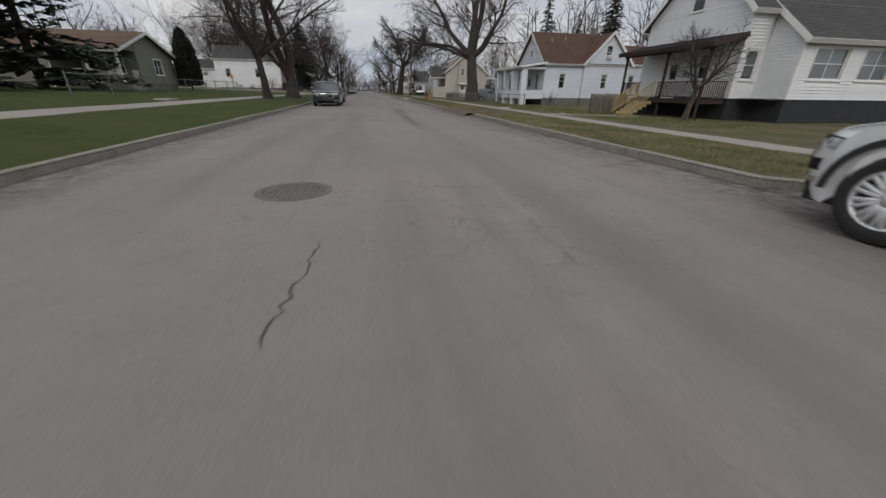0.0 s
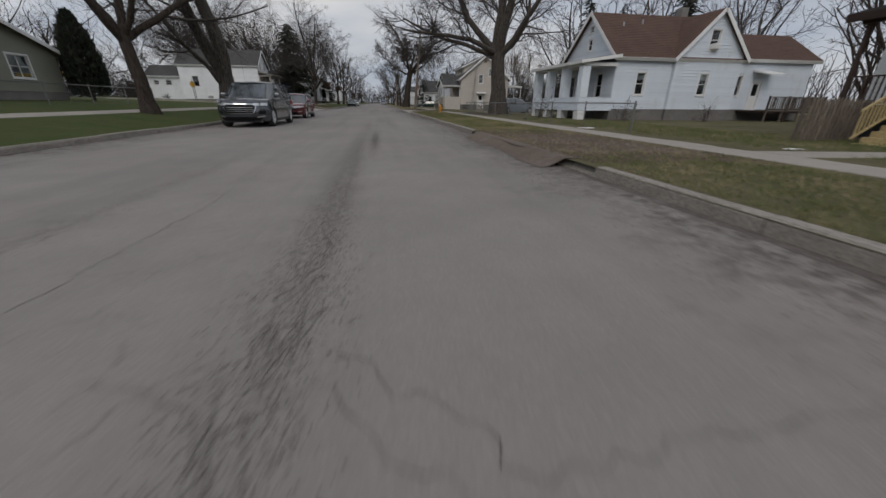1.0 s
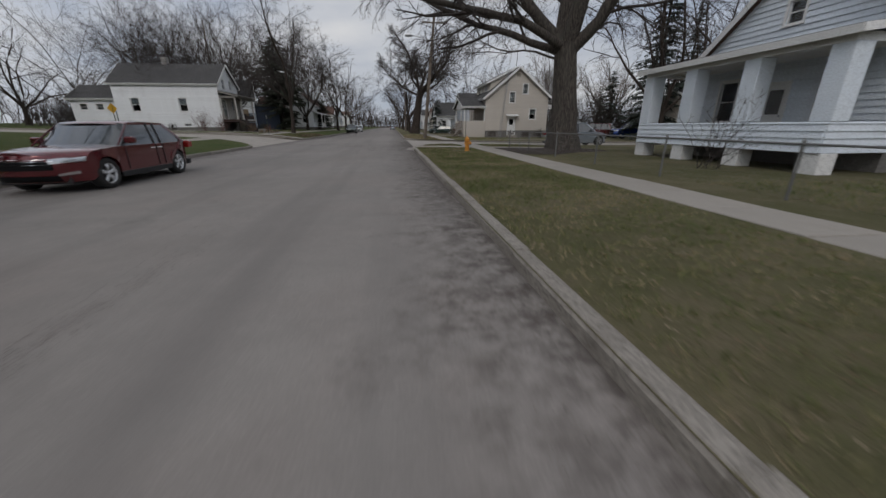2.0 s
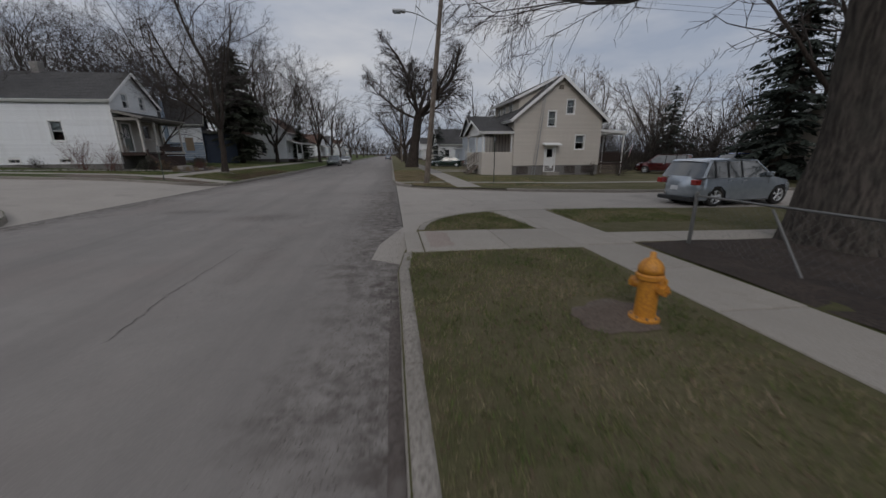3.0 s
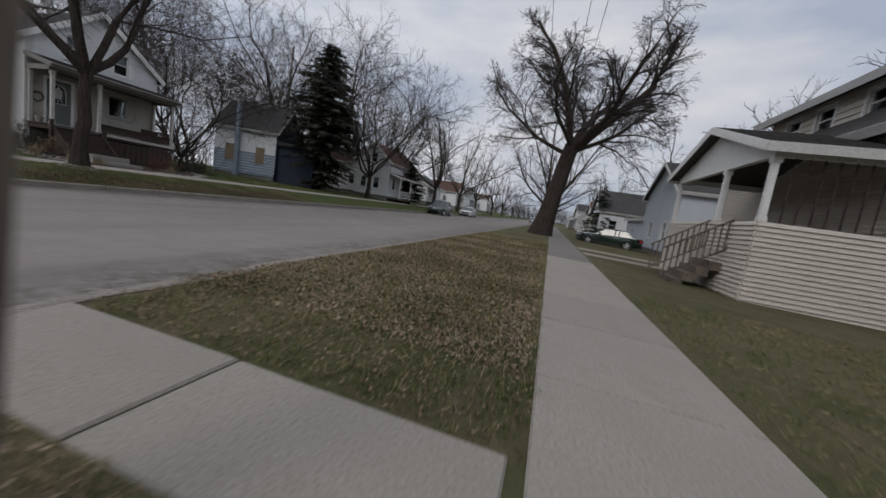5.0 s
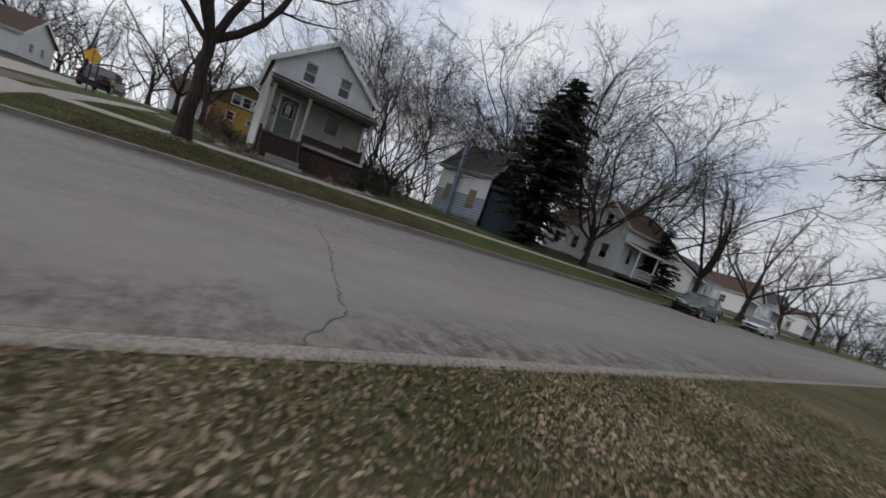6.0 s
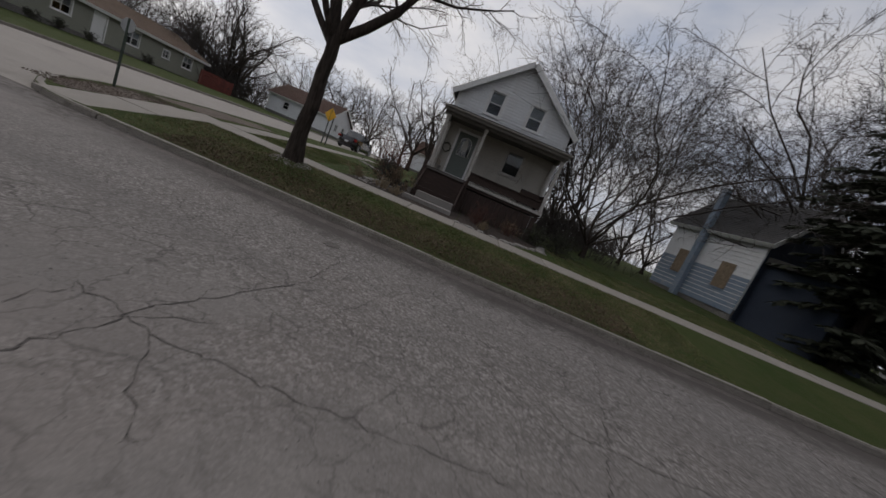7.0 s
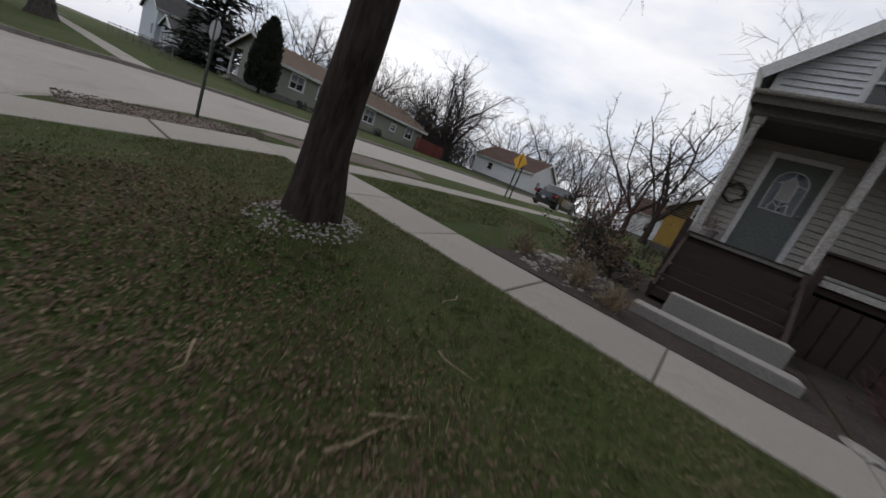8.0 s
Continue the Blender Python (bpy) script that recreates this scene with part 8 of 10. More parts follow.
utility_pole("tall leaning wooden utility pole with a street lamp", (6.9, 59.4, 0.05), 10.6, 1.05)
utility_pole("slim wooden utility pole farther up the street", (7.0, 112.0, 0.0), 10.2, 0.1, False)
utility_pole("wooden utility pole behind the western lots", (-28.4, 100.0, 0.9), 18.0, 0.1, False)


def cable(label, p, q, sag, r=0.012):
    c = thing("cable", label, "cable", (0, 0, 0))
    p, q = Vector(p), Vector(q)
    line = [p.lerp(q, i / 16) - Vector((0, 0, sag * 4 * (i / 16) * (1 - i / 16))) for i in range(17)]
    v, f = tubes(np.array([k[:] for k in line])[None], np.full((1, 17), r), 4)
    part_mesh("strand", fast_mesh("strand", v, f, M_WIRE), c)


for dx in (-1.0, 0.4, 1.0):
    cable("black overhead cable along the street", (6.9 + 1.11 + dx, 59.55, 10.15), (7.1 + dx, 112.15, 9.75), 0.5)
cable("black overhead service cable to the cream house", (7.9, 59.4, 9.3), (16.5, 68.8, 6.6), 0.3, 0.01)
cable("black overhead cable over the side street", (7.95, 59.4, 10.2), (70.0, 61.0, 10.6), 0.5, 0.007)
cable("black overhead cable over the side street", (8.0, 59.4, 9.9), (70.0, 60.6, 10.2), 0.5, 0.007)


def hydrant(at):
    h = thing("fire_hydrant", "worn orange fire hydrant on the verge", "fire hydrant", at, 20)
    bm = bmesh.new()
    lathe(bm, [(0.15, -0.1), (0.15, 0.03), (0.105, 0.05), (0.1, 0.44), (0.135, 0.46), (0.135, 0.5), (0.115, 0.52)], 22)
    body = part("barrel", bm, M_HYDRANT, h, smooth=False)
    bm = bmesh.new()
    lathe(bm, [(0.125, 0.52), (0.12, 0.57), (0.1, 0.62), (0.06, 0.66), (0.03, 0.67), (0.028, 0.73), (0.02, 0.735)], 22)
    part("bonnet", bm, M_HYDRANT, h, smooth=True)
    for a, r, l in ((0, 0.065, 0.2), (90, 0.05, 0.17), (-90, 0.05, 0.17)):
        bm = bmesh.new()
        d = Vector((math.cos(radians(a)), math.sin(radians(a)), 0))
        z = Vector((0, 0, 0.37))
        rod(bm, d * 0.05 + z, d * l + z, r, n=14)
        rod(bm, d * (l - 0.035) + z, d * (l + 0.015) + z, r * 1.25, n=6)
        rod(bm, d * (l + 0.015) + z, d * (l + 0.045) + z, 0.018, n=5)
        part("nozzle", bm, M_HYDRANT, h)
    for i in range(8):
        bm = bmesh.new()
        a = 2 * math.pi * i / 8
        rod(bm, (0.125 * math.cos(a), 0.125 * math.sin(a), 0.015), (0.125 * math.cos(a), 0.125 * math.sin(a), 0.055), 0.012, n=6)
        part("flange_bolt", bm, M_IRON, body)


hydrant((7.55, 41.7, 0.1))


def sign_post(parent, height, r=0.028):
    bm = bmesh.new()
    for x0, x1, y0, y1 in ((-0.03, 0.03, 0.0, 0.006), (-0.03, -0.022, -0.03, 0.0), (0.022, 0.03, -0.03, 0.0)):
        box(bm, x0, y0, -0.4, x1, y1, height)
    return part("post", bm, M_GREENPOST, parent)


def road_sign(kind, label, at, turn, sides, r, height, face, tilt=0.0):
    """A flat sign on a channel post; its face looks along -y before the turn."""
    s = thing(kind, label, "road sign", at, turn)
    sign_post(s, height)
    for nm, m, y, k in (("sign_plate", M_SIGNBACK, 0.008, 1.0), ("sign_face", face, -0.001, 0.985)):
        bm = bmesh.new()
        a0 = math.pi / sides if sides != 4 else math.pi / 2
        pts = [(k * r * math.cos(a0 + 2 * math.pi * i / sides), -0.012 + y, height - r * 0.95 + k * r * math.sin(a0 + 2 * math.pi * i / sides)) for i in range(sides)]
        prism(bm, pts, (0, 0.005 if nm == "sign_plate" else -0.003, 0))
        part(nm, bm, m, s)
    for z in (height - r * 1.5, height - r * 0.4):
        bm = bmesh.new()
        rod(bm, (0, -0.02, z), (0, -0.01, z), 0.014, n=6)
        part("bolt", bm, M_METAL, s)
    return s


road_sign("road_sign", "small round-cornered metal sign on a thin dark post", (-7.9, 61.1, 0.43), -80, 8, 0.2, 1.92, M_SIGNBACK)
warning = road_sign("warning_sign", "yellow diamond warning sign on two thin posts", (-21.0, 61.3, 0.98), 75, 4, 0.46, 2.35, M_SIGNYELLOW)
bm = bmesh.new()
for x0, x1, y0, y1 in ((0.27, 0.33, 0.02, 0.026), (0.27, 0.278, -0.01, 0.02), (0.322, 0.33, -0.01, 0.02)):
    box(bm, x0, y0, -0.4, x1, y1, 1.95)
part("post", bm, M_GREENPOST, warning)
road_sign("street_sign", "small sign on a tall thin green post", (11.0, 59.5, 0.05), 60, 4, 0.24, 2.75, M_SIGNBACK)


def manhole(at, r):
    m = thing("manhole_cover", "round cast iron manhole cover in the asphalt", "manhole cover", at)
    bm = bmesh.new()
    n = 36
    for r0, r1, z in ((r * 0.9, r * 1.08, 0.006), (0.0, r * 0.885, 0.008)):
        if r0:
            a = [bm.verts.new((r0 * math.cos(2 * math.pi * i / n), r0 * math.sin(2 * math.pi * i / n), z)) for i in range(n)]
            b = [bm.verts.new((r1 * math.cos(2 * math.pi * i / n), r1 * math.sin(2 * math.pi * i / n), z)) for i in range(n)]
            c = [bm.verts.new((r1 * math.cos(2 * math.pi * i / n), r1 * math.sin(2 * math.pi * i / n), -0.05)) for i in range(n)]
            d = [bm.verts.new((r0 * math.cos(2 * math.pi * i / n), r0 * math.sin(2 * math.pi * i / n), -0.05)) for i in range(n)]
            for i in range(n):
                j = (i + 1) % n
                bm.faces.new((a[i], a[j], b[j], b[i]))
                bm.faces.new((b[i], b[j], c[j], c[i]))
                bm.faces.new((a[i], d[i], d[j], a[j]))
            part("ring", bm, M_IRON, m)
            bm = bmesh.new()
    rod(bm, (0, 0, -0.05), (0, 0, 0.004), r * 0.885, n=n)
    lid = part("lid", bm, M_IRON, m)
    bm = bmesh.new()
    step = 0.07
    k = int(r / step)
    for i in range(-k, k + 1):
        for j in range(-k, k + 1):
            if math.hypot(i, j) * step < r * 0.84:
                box(bm, i * step - 0.022, j * step - 0.022, 0.0045, i * step + 0.022, j * step + 0.022, 0.009)
    tagged(part("studs", bm, M_IRON, lid), kind="stuff")


manhole((-1.28, -1.45, 0.0), 0.43)
manhole((-3.4, 69.95, 0.0), 0.13)


# ---- fences ----
M_FENCE = plain("dull_fence_steel", (0.16, 0.16, 0.155), 0.55, 0.6)


def chain_fence(label, x, y0, y1, h=0.98, gap=3.0, gz=None, along_x=False, brace=()):
    """Chain-link on steel posts with a top rail, along y, or along x."""
    f = thing("chain_link_fence", label, "fence", (0, 0, 0))
    gz = gz or (lambda a: 0.05)

    def at(a, z):
        return Vector((a, x, gz(a) + z)) if along_x else Vector((x, a, gz(a) + z))

    n = max(1, round((y1 - y0) / gap))
    for i in range(n + 1):
        a = y0 + (y1 - y0) * i / n
        bm = bmesh.new()
        rod(bm, at(a, -0.3), at(a, h + 0.03), 0.027 if i % n else 0.036, n=10)
        lathe(bm, [(0.035, 0), (0.03, 0.03), (0.01, 0.05)], 10, Matrix.Translation(at(a, h + 0.03)))
        part("fence_post", bm, M_FENCE, f)
    for i in range(n):
        a, b = y0 + (y1 - y0) * i / n, y0 + (y1 - y0) * (i + 1) / n
        bm = bmesh.new()
        rod(bm, at(a, h), at(b, h), 0.02, n=8)
        part("top_rail", bm, M_FENCE, f)
    step = 0.14
    m = int((y1 - y0) / step)
    lo, hi = [], []
    for i in range(m):
        a = y0 + i * step
        for s in (-1, 1):
            b = a + s * (h - 0.04)
            za, zb = 0.03, h - 0.01
            if b > y1:
                zb, b = za + (y1 - a), y1
            if b < y0:
                zb, b = za + (a - y0), y0
            if zb - za > 0.05:
                lo.append(at(a, za))
                hi.append(at(b, zb))
    pts = np.stack([np.array(lo), np.array(hi)], 1)
    v, q = tubes(pts, np.full((len(lo), 2), 0.0014), 3)
    tagged(part_mesh("wire_mesh", fast_mesh("wire_mesh", v, q, M_FENCE), f), kind="stuff")
    for a, b in brace:
        bm = bmesh.new()
        rod(bm, at(a, 0.0), at(b, h * 0.95), 0.02, n=8)
        part("brace", bm, M_FENCE, f)


chain_fence("old chain-link fence with steel top rail", 10.7, 19.4, 44.6, 0.95, gz=lambda a: 0.04, brace=((42.6, 43.2),))
chain_fence("low chain-link fence before the ranch house", -13.2, 14.0, 37.0, 0.95, gz=lambda a: 0.74)


def picket_fence(label, p, q, h, gap, material, point=True):
    f = thing("picket_fence", label, "fence", (p[0], p[1], 0))
    d = Vector((q[0] - p[0], q[1] - p[1], 0))
    s = Side((0, 0), (d.x, d.y))
    g = ground_z(p[0]) - 0.02
    for z in (g + 0.25, g + h - 0.25):
        bm = bmesh.new()
        prism(bm, [s.at(0, z, 0), s.at(s.length, z, 0), s.at(s.length, z + 0.08, 0), s.at(0, z + 0.08, 0)], s.n * -0.035)
        part("rail", bm, material, f)
    n = max(2, int(s.length / 2.2) + 1)
    for i in range(n):
        u = s.length * i / (n - 1)
        bm = bmesh.new()
        c = s.at(u, 0, -0.085)
        soft_box(bm, c.x - 0.045, c.y - 0.045, g - 0.3, c.x + 0.045, c.y + 0.045, g + h, 0.008)
        part("fence_post", bm, material, f)
    k = int(s.length / gap)
    for i in range(k):
        u, w, j = (i + 0.5) * s.length / k, gap * 0.36, random.uniform(-0.03, 0.03)
        bm = bmesh.new()
        prism(bm, [s.at(u - w, g + 0.04, 0.002), s.at(u + w, g + 0.04, 0.002), s.at(u + w, g + h - 0.06 + j, 0.002), s.at(u, g + h + (0.03 if point else -0.06) + j, 0.002), s.at(u - w, g + h - 0.06 + j, 0.002)], s.n * 0.02)
        part("picket", bm, material, f)


picket_fence("weathered wooden picket fence beside the stair", (14.3, 16.7), (17.3, 17.2), 1.2, 0.19, M_GREYWOOD)
M_REDWOOD = surface("red_stained_boards", (0.14, 0.03, 0.022), (0.2, 0.045, 0.032), (0.08, 0.02, 0.016), 1.5, 20, 0.85, 0.3, 0.01, stretch=(1, 1, 0.2), vary=0.2)
picket_fence("red stained board fence beyond the ranch house", (-34.6, 41.0), (-39.4, 41.0), 1.6, 0.16, M_REDWOOD, False)

# ---- the garden of the porch house ----
def mound_z(x, y):
    return ground_z(x) + 0.31 * math.exp(-((x + 7.08) ** 2 + (y - 67.02) ** 2) / 0.5)


bm = bmesh.new()
prev = [bm.verts.new((-7.08, 67.02, mound_z(-7.08, 67.02)))]
for k in range(1, 13):
    r = 1.5 * k / 12
    cur = [bm.verts.new((-7.08 + r * math.cos(2 * math.pi * i / 36), 67.02 + r * math.sin(2 * math.pi * i / 36), mound_z(-7.08 + r * math.cos(2 * math.pi * i / 36), 67.02 + r * math.sin(2 * math.pi * i / 36)) + 0.004 - 0.03 * (k == 12))) for i in range(36)]
    for i in range(36):
        if k == 1:
            bm.faces.new((prev[0], cur[i], cur[(i + 1) % 36]))
        else:
            bm.faces.new((prev[i], cur[i], cur[(i + 1) % 36], prev[(i + 1) % 36]))
    prev = cur
tagged(mesh_object("tree_mound", bm, M_LAWN_GREEN, True), "low grassy mound round the street tree", "lawn", kind="structure")


def pebble_bed(name, label, cx, cy, rx, ry, count, size, height, seed):
    """Loose stones strewn over an oval, too many to count."""
    rng = np.random.default_rng(seed)
    base = bmesh.new()
    bmesh.ops.create_icosphere(base, subdivisions=1, radius=1.0)
    bv = np.array([v.co[:] for v in base.verts])
    bf = np.array([[v.index for v in f.verts] for f in base.faces])
    base.free()
    a, r = rng.uniform(0, 2 * np.pi, count), np.sqrt(rng.uniform(0.03, 1, count))
    x, y = cx + rx * r * np.cos(a), cy + ry * r * np.sin(a)
    z = np.array([mound_z(u, v) for u, v in zip(x, y)]) + height * (1 - r ** 2) + 0.008
    vs, fs = [], []
    for i in range(count):
        s = size * rng.uniform(0.5, 1.3) * np.array([1, rng.uniform(0.6, 1), rng.uniform(0.4, 0.7)])
        t = rng.uniform(0, 6.28)
        w = bv * s * rng.uniform(0.85, 1.15, (len(bv), 1))
        w = np.column_stack([w[:, 0] * np.cos(t) - w[:, 1] * np.sin(t), w[:, 0] * np.sin(t) + w[:, 1] * np.cos(t), w[:, 2]])
        vs.append(w + (x[i], y[i], z[i]))
        fs.append(bf + i * len(bv))
    tagged(new(name, fast_mesh(name, np.concatenate(vs), np.concatenate(fs), M_STONE, False)), label, "stones", kind="stuff")


pebble_bed("stones", "pale stones heaped round the street tree", -7.08, 67.02, 0.52, 0.52, 620, 0.017, 0.01, 3)
pebble_bed("stones", "pale stones in the flower bed", -11.0, 68.3, 1.1, 0.8, 160, 0.04, 0.02, 4)

for k, (x0, x1, z1) in enumerate(((-10.92, -10.5, 0.79), (-11.7, -11.3, 1.03))):
    st = thing("concrete_step", "weathered concrete garden step below the porch", "step", ((x0 + x1) / 2, 70.28 + 0.1 * k, 0), group="garden steps")
    bm = bmesh.new()
    w = (x1 - x0) / 2
    soft_box(bm, -w, -0.91 + 0.2 * k, 0.3, w, 0.89 - 0.17 * k, z1, 0.02, seg=2)
    part("step_block", bm, M_STEP, st)

bm = bmesh.new()
out = [(-9.75, 67.3), (-9.72, 71.45), (-13.4, 71.45), (-13.4, 69.2), (-15.0, 69.1), (-19.9, 66.4), (-19.8, 64.8), (-17.2, 66.8), (-14.0, 67.7), (-12.3, 68.3), (-11.0, 67.8)]
bm.faces.new([bm.verts.new((x, y, ground_z(x) + 0.012)) for x, y in out])
bmesh.ops.triangulate(bm, faces=bm.faces)
bmesh.ops.subdivide_edges(bm, edges=bm.edges, cuts=3, use_grid_fill=True)
for v in bm.verts:
    v.co.z = ground_z(v.co.x) + 0.012
tagged(mesh_object("flower_bed", bm, M_MULCH), "mulched flower bed with dead stalks", "flower bed", kind="structure")
bm = bmesh.new()
out = [(-9.75, 71.48), (-9.75, 73.2), (-11.2, 74.6), (-13.1, 75.0), (-13.3, 71.48)]
bm.faces.new([bm.verts.new((x, y, ground_z(x) + 0.012)) for x, y in out])
bmesh.ops.triangulate(bm, faces=bm.faces)
bmesh.ops.subdivide_edges(bm, edges=bm.edges, cuts=3, use_grid_fill=True)
for v in bm.verts:
    v.co.z = ground_z(v.co.x) + 0.012
tagged(mesh_object("flower_bed", bm, M_MULCH), "mulched bed before the porch", "flower bed", kind="structure")

# flat rocks that edge the bed
R2 = random.Random(6)


def edging(points, label):
    edge = along(points, 0.42)
    for i, (x, y) in enumerate(edge):
        s = thing("edging_stone", label, "stone", (x, y, ground_z(x)), R2.uniform(0, 180), "rocks edging the flower bed")
        bm = bmesh.new()
        bmesh.ops.create_icosphere(bm, subdivisions=2, radius=1.0)
        sx, sy, sz = R2.uniform(0.17, 0.27), R2.uniform(0.11, 0.17), R2.uniform(0.06, 0.11)
        for v in bm.verts:
            k = 1 + 0.16 * math.sin(5 * v.co.x + i) + 0.12 * math.sin(7 * v.co.y + 2 * i)
            v.co = Vector((v.co.x * sx * k, v.co.y * sy * k, max(-0.5, min(0.75, v.co.z)) * sz))
        part("rock", bm, M_STONE, s)


edging([(-19.8, 64.7), (-17.2, 66.7), (-14.0, 67.6), (-12.3, 68.25), (-11.2, 67.75)], "flat grey rock edging the flower bed")
edging([(-9.75, 71.5), (-9.8, 73.2), (-11.2, 74.7), (-13.2, 75.2)], "flat grey rock before the porch")

M_DRYLEAF = surface("dead_leaves", (0.13, 0.085, 0.05), (0.22, 0.15, 0.09), (0.07, 0.045, 0.03), 3.0, 20, 0.9, 0.0)
M_STRAW = surface("dead_stalks", (0.22, 0.165, 0.1), (0.32, 0.25, 0.16), (0.12, 0.09, 0.06), 3.0, 20, 0.95, 0.0)
M_EVERGREEN = surface("dull_evergreen_leaves", (0.03, 0.035, 0.018), (0.055, 0.055, 0.03), (0.02, 0.018, 0.012), 3.0, 20, 0.7, 0.0)
M_REDTWIG = surface("reddish_twigs", (0.1, 0.045, 0.035), (0.14, 0.06, 0.045), (0.06, 0.03, 0.025), 2.0, 12, 0.95, 0.0)
for i, (x, y, h, w, stems, mat, leaf, lv, lab) in enumerate((
    (-11.9, 68.6, 0.85, 1.3, 20, M_TWIG, M_DRYLEAF, 900, "low shrub with withered brown leaves"),
    (-12.8, 68.2, 1.1, 1.5, 26, M_TWIG, M_EVERGREEN, 900, "dull evergreen shrub in the flower bed"),
    (-14.6, 67.4, 1.9, 1.9, 28, M_REDTWIG, None, 0, "tall reddish bare shrub beside the porch"),
    (-16.4, 67.2, 2.3, 2.2, 30, M_REDTWIG, None, 0, "tall reddish bare shrub beside the porch"),
    (-20.0, 68.2, 0.95, 1.3, 26, M_TWIG, None, 0, "tangled bare shrub along the house"),
    (-27.5, 68.0, 0.9, 1.5, 26, M_TWIG, None, 0, "tangled bare shrub along the house"),
    (-10.4, 68.6, 0.5, 0.9, 34, M_STRAW, None, 0, "clump of bent dead stalks"),
    (-10.1, 69.2, 0.4, 0.7, 30, M_STRAW, None, 0, "clump of bent dead stalks"),
    (-10.7, 67.6, 0.5, 0.9, 30, M_STRAW, None, 0, "clump of bent dead stalks"),
    (-11.3, 72.2, 0.9, 1.3, 30, M_REDTWIG, None, 0, "bare reddish shrub before the porch"),
    (-11.9, 73.4, 0.7, 1.2, 26, M_REDTWIG, M_DRYLEAF, 300, "bare reddish shrub before the porch"),
    (-10.5, 72.4, 0.4, 0.8, 30, M_STRAW, None, 0, "yellowed clump of dead grass"),
    (-12.6, 74.6, 0.8, 1.1, 28, M_TWIG, M_EVERGREEN, 900, "dark low evergreen shrub at the porch corner"),
    (-12.9, 75.8, 1.0, 1.3, 28, M_TWIG, M_EVERGREEN, 1100, "dark low evergreen shrub at the porch corner"),
)):
    shrub(lab, (x, y, ground_z(x)), 500 + i, h, w, stems, mat, 0.0045, leaf, lv)

# on the porch
# bench shape added in place of indistinct items at the north end
bench = thing("porch_bench", "dark wooden bench form standing in for items on the porch", "bench", (-14.5, 74.0, 2.08))
bm = bmesh.new()
soft_box(bm, 0, -0.45, 0.4, 0.42, 0.45, 0.45, 0.01)
part("seat", bm, M_DARKWOOD, bench)
bm = bmesh.new()
soft_box(bm, -0.02, -0.45, 0.46, 0.03, 0.45, 0.72, 0.01)
part("backrest", bm, M_DARKWOOD, bench)
for x, y in ((0.04, -0.4), (0.04, 0.4), (0.38, -0.4), (0.38, 0.4)):
    bm = bmesh.new()
    soft_box(bm, x - 0.025, y - 0.025, 0, x + 0.025, y + 0.025, 0.4, 0.005)
    part("leg", bm, M_DARKWOOD, bench)
wreath = thing("wreath", "dark twig wreath hanging beside the door", "wreath", (-15.14, 69.62, 3.25))
bm = bmesh.new()
for i in range(28):
    a, b = 2 * math.pi * i / 28, 2 * math.pi * (i + 2.4) / 28
    ra, rb = 0.2 + R2.uniform(-0.04, 0.04), 0.2 + R2.uniform(-0.04, 0.04)
    rod(bm, (0.02 + R2.uniform(0, 0.05), ra * math.cos(a), ra * math.sin(a)), (0.02 + R2.uniform(0, 0.05), rb * math.cos(b), rb * math.sin(b)), 0.022, 0.01, 5)
part("twig_ring", bm, M_EVERGREEN, wreath)
pot = thing("planter", "small pale pot with dead stalks on the porch", "planter", (-14.9, 69.6, 2.08))
bm = bmesh.new()
lathe(bm, [(0.1, 0), (0.14, 0.22), (0.16, 0.23), (0.16, 0.27), (0.13, 0.27), (0.12, 0.22)], 16)
part("pot", bm, M_STEP, pot)
bm = bmesh.new()
for i in range(14):
    a = R2.uniform(0, 6.28)
    rod(bm, (0.05 * math.cos(a), 0.05 * math.sin(a), 0.2), (0.16 * math.cos(a), 0.16 * math.sin(a), R2.uniform(0.4, 0.6)), 0.006, 0.003, 4)
tagged(part("stalks", bm, M_STRAW, pot), kind="stuff")

# ---- eastern yards ----
bm = bmesh.new()
out = [(9.72, 39.6), (9.75, 44.8), (11.5, 44.86), (14.5, 44.86), (16.2, 44.8), (15.8, 42.6), (13.5, 41.4), (11.2, 39.4)]
bm.faces.new([bm.verts.new((x, y, 0.1)) for x, y in out])
bmesh.ops.triangulate(bm, faces=bm.faces)
bmesh.ops.subdivide_edges(bm, edges=bm.edges, cuts=4, use_grid_fill=True)
for v in bm.verts:
    v.co.z = ground_z(v.co.x) + 0.01 + 0.02 * math.sin(3 * v.co.x) * math.sin(2.3 * v.co.y)
tagged(mesh_object("mulch_bed", bm, M_MULCH), "dark mulch under the massive old tree", "flower bed", kind="structure")

for i, (x, y, h, w, stems, lab) in enumerate((
    (18.6, 31.2, 1.6, 1.7, 16, "small bare shrub before the white house"), (24.6, 30.6, 1.5, 1.6, 14, "small bare shrub before the white house"),
    (13.6, 33.8, 2.3, 2.4, 12, "bare spreading shrub before the columned porch"), (21.8, 67.2, 1.2, 1.3, 18, "bare shrub beside the cream house"),
    (24.0, 66.6, 1.4, 1.4, 18, "bare shrub beside the cream house"), (12.9, 70.8, 0.9, 1.0, 18, "bare shrub at the porch stair"))):
    shrub(lab, (x, y, ground_z(x)), 540 + i, h, w, stems, M_TWIG, 0.005)
bare_tree("yard_tree", "small bare crab apple before the dark porch", (15.9, 10.6, -0.08), 71, 4, 0.13, 1.5, [(20, 55, 2.8, 0.5), (110, 48, 2.8, 0.5), (200, 55, 3.0, 0.55), (290, 50, 2.8, 0.5), (60, 15, 2.6, 0.5)], (8, 7, 5), 0.005, (0.15, -0.1))

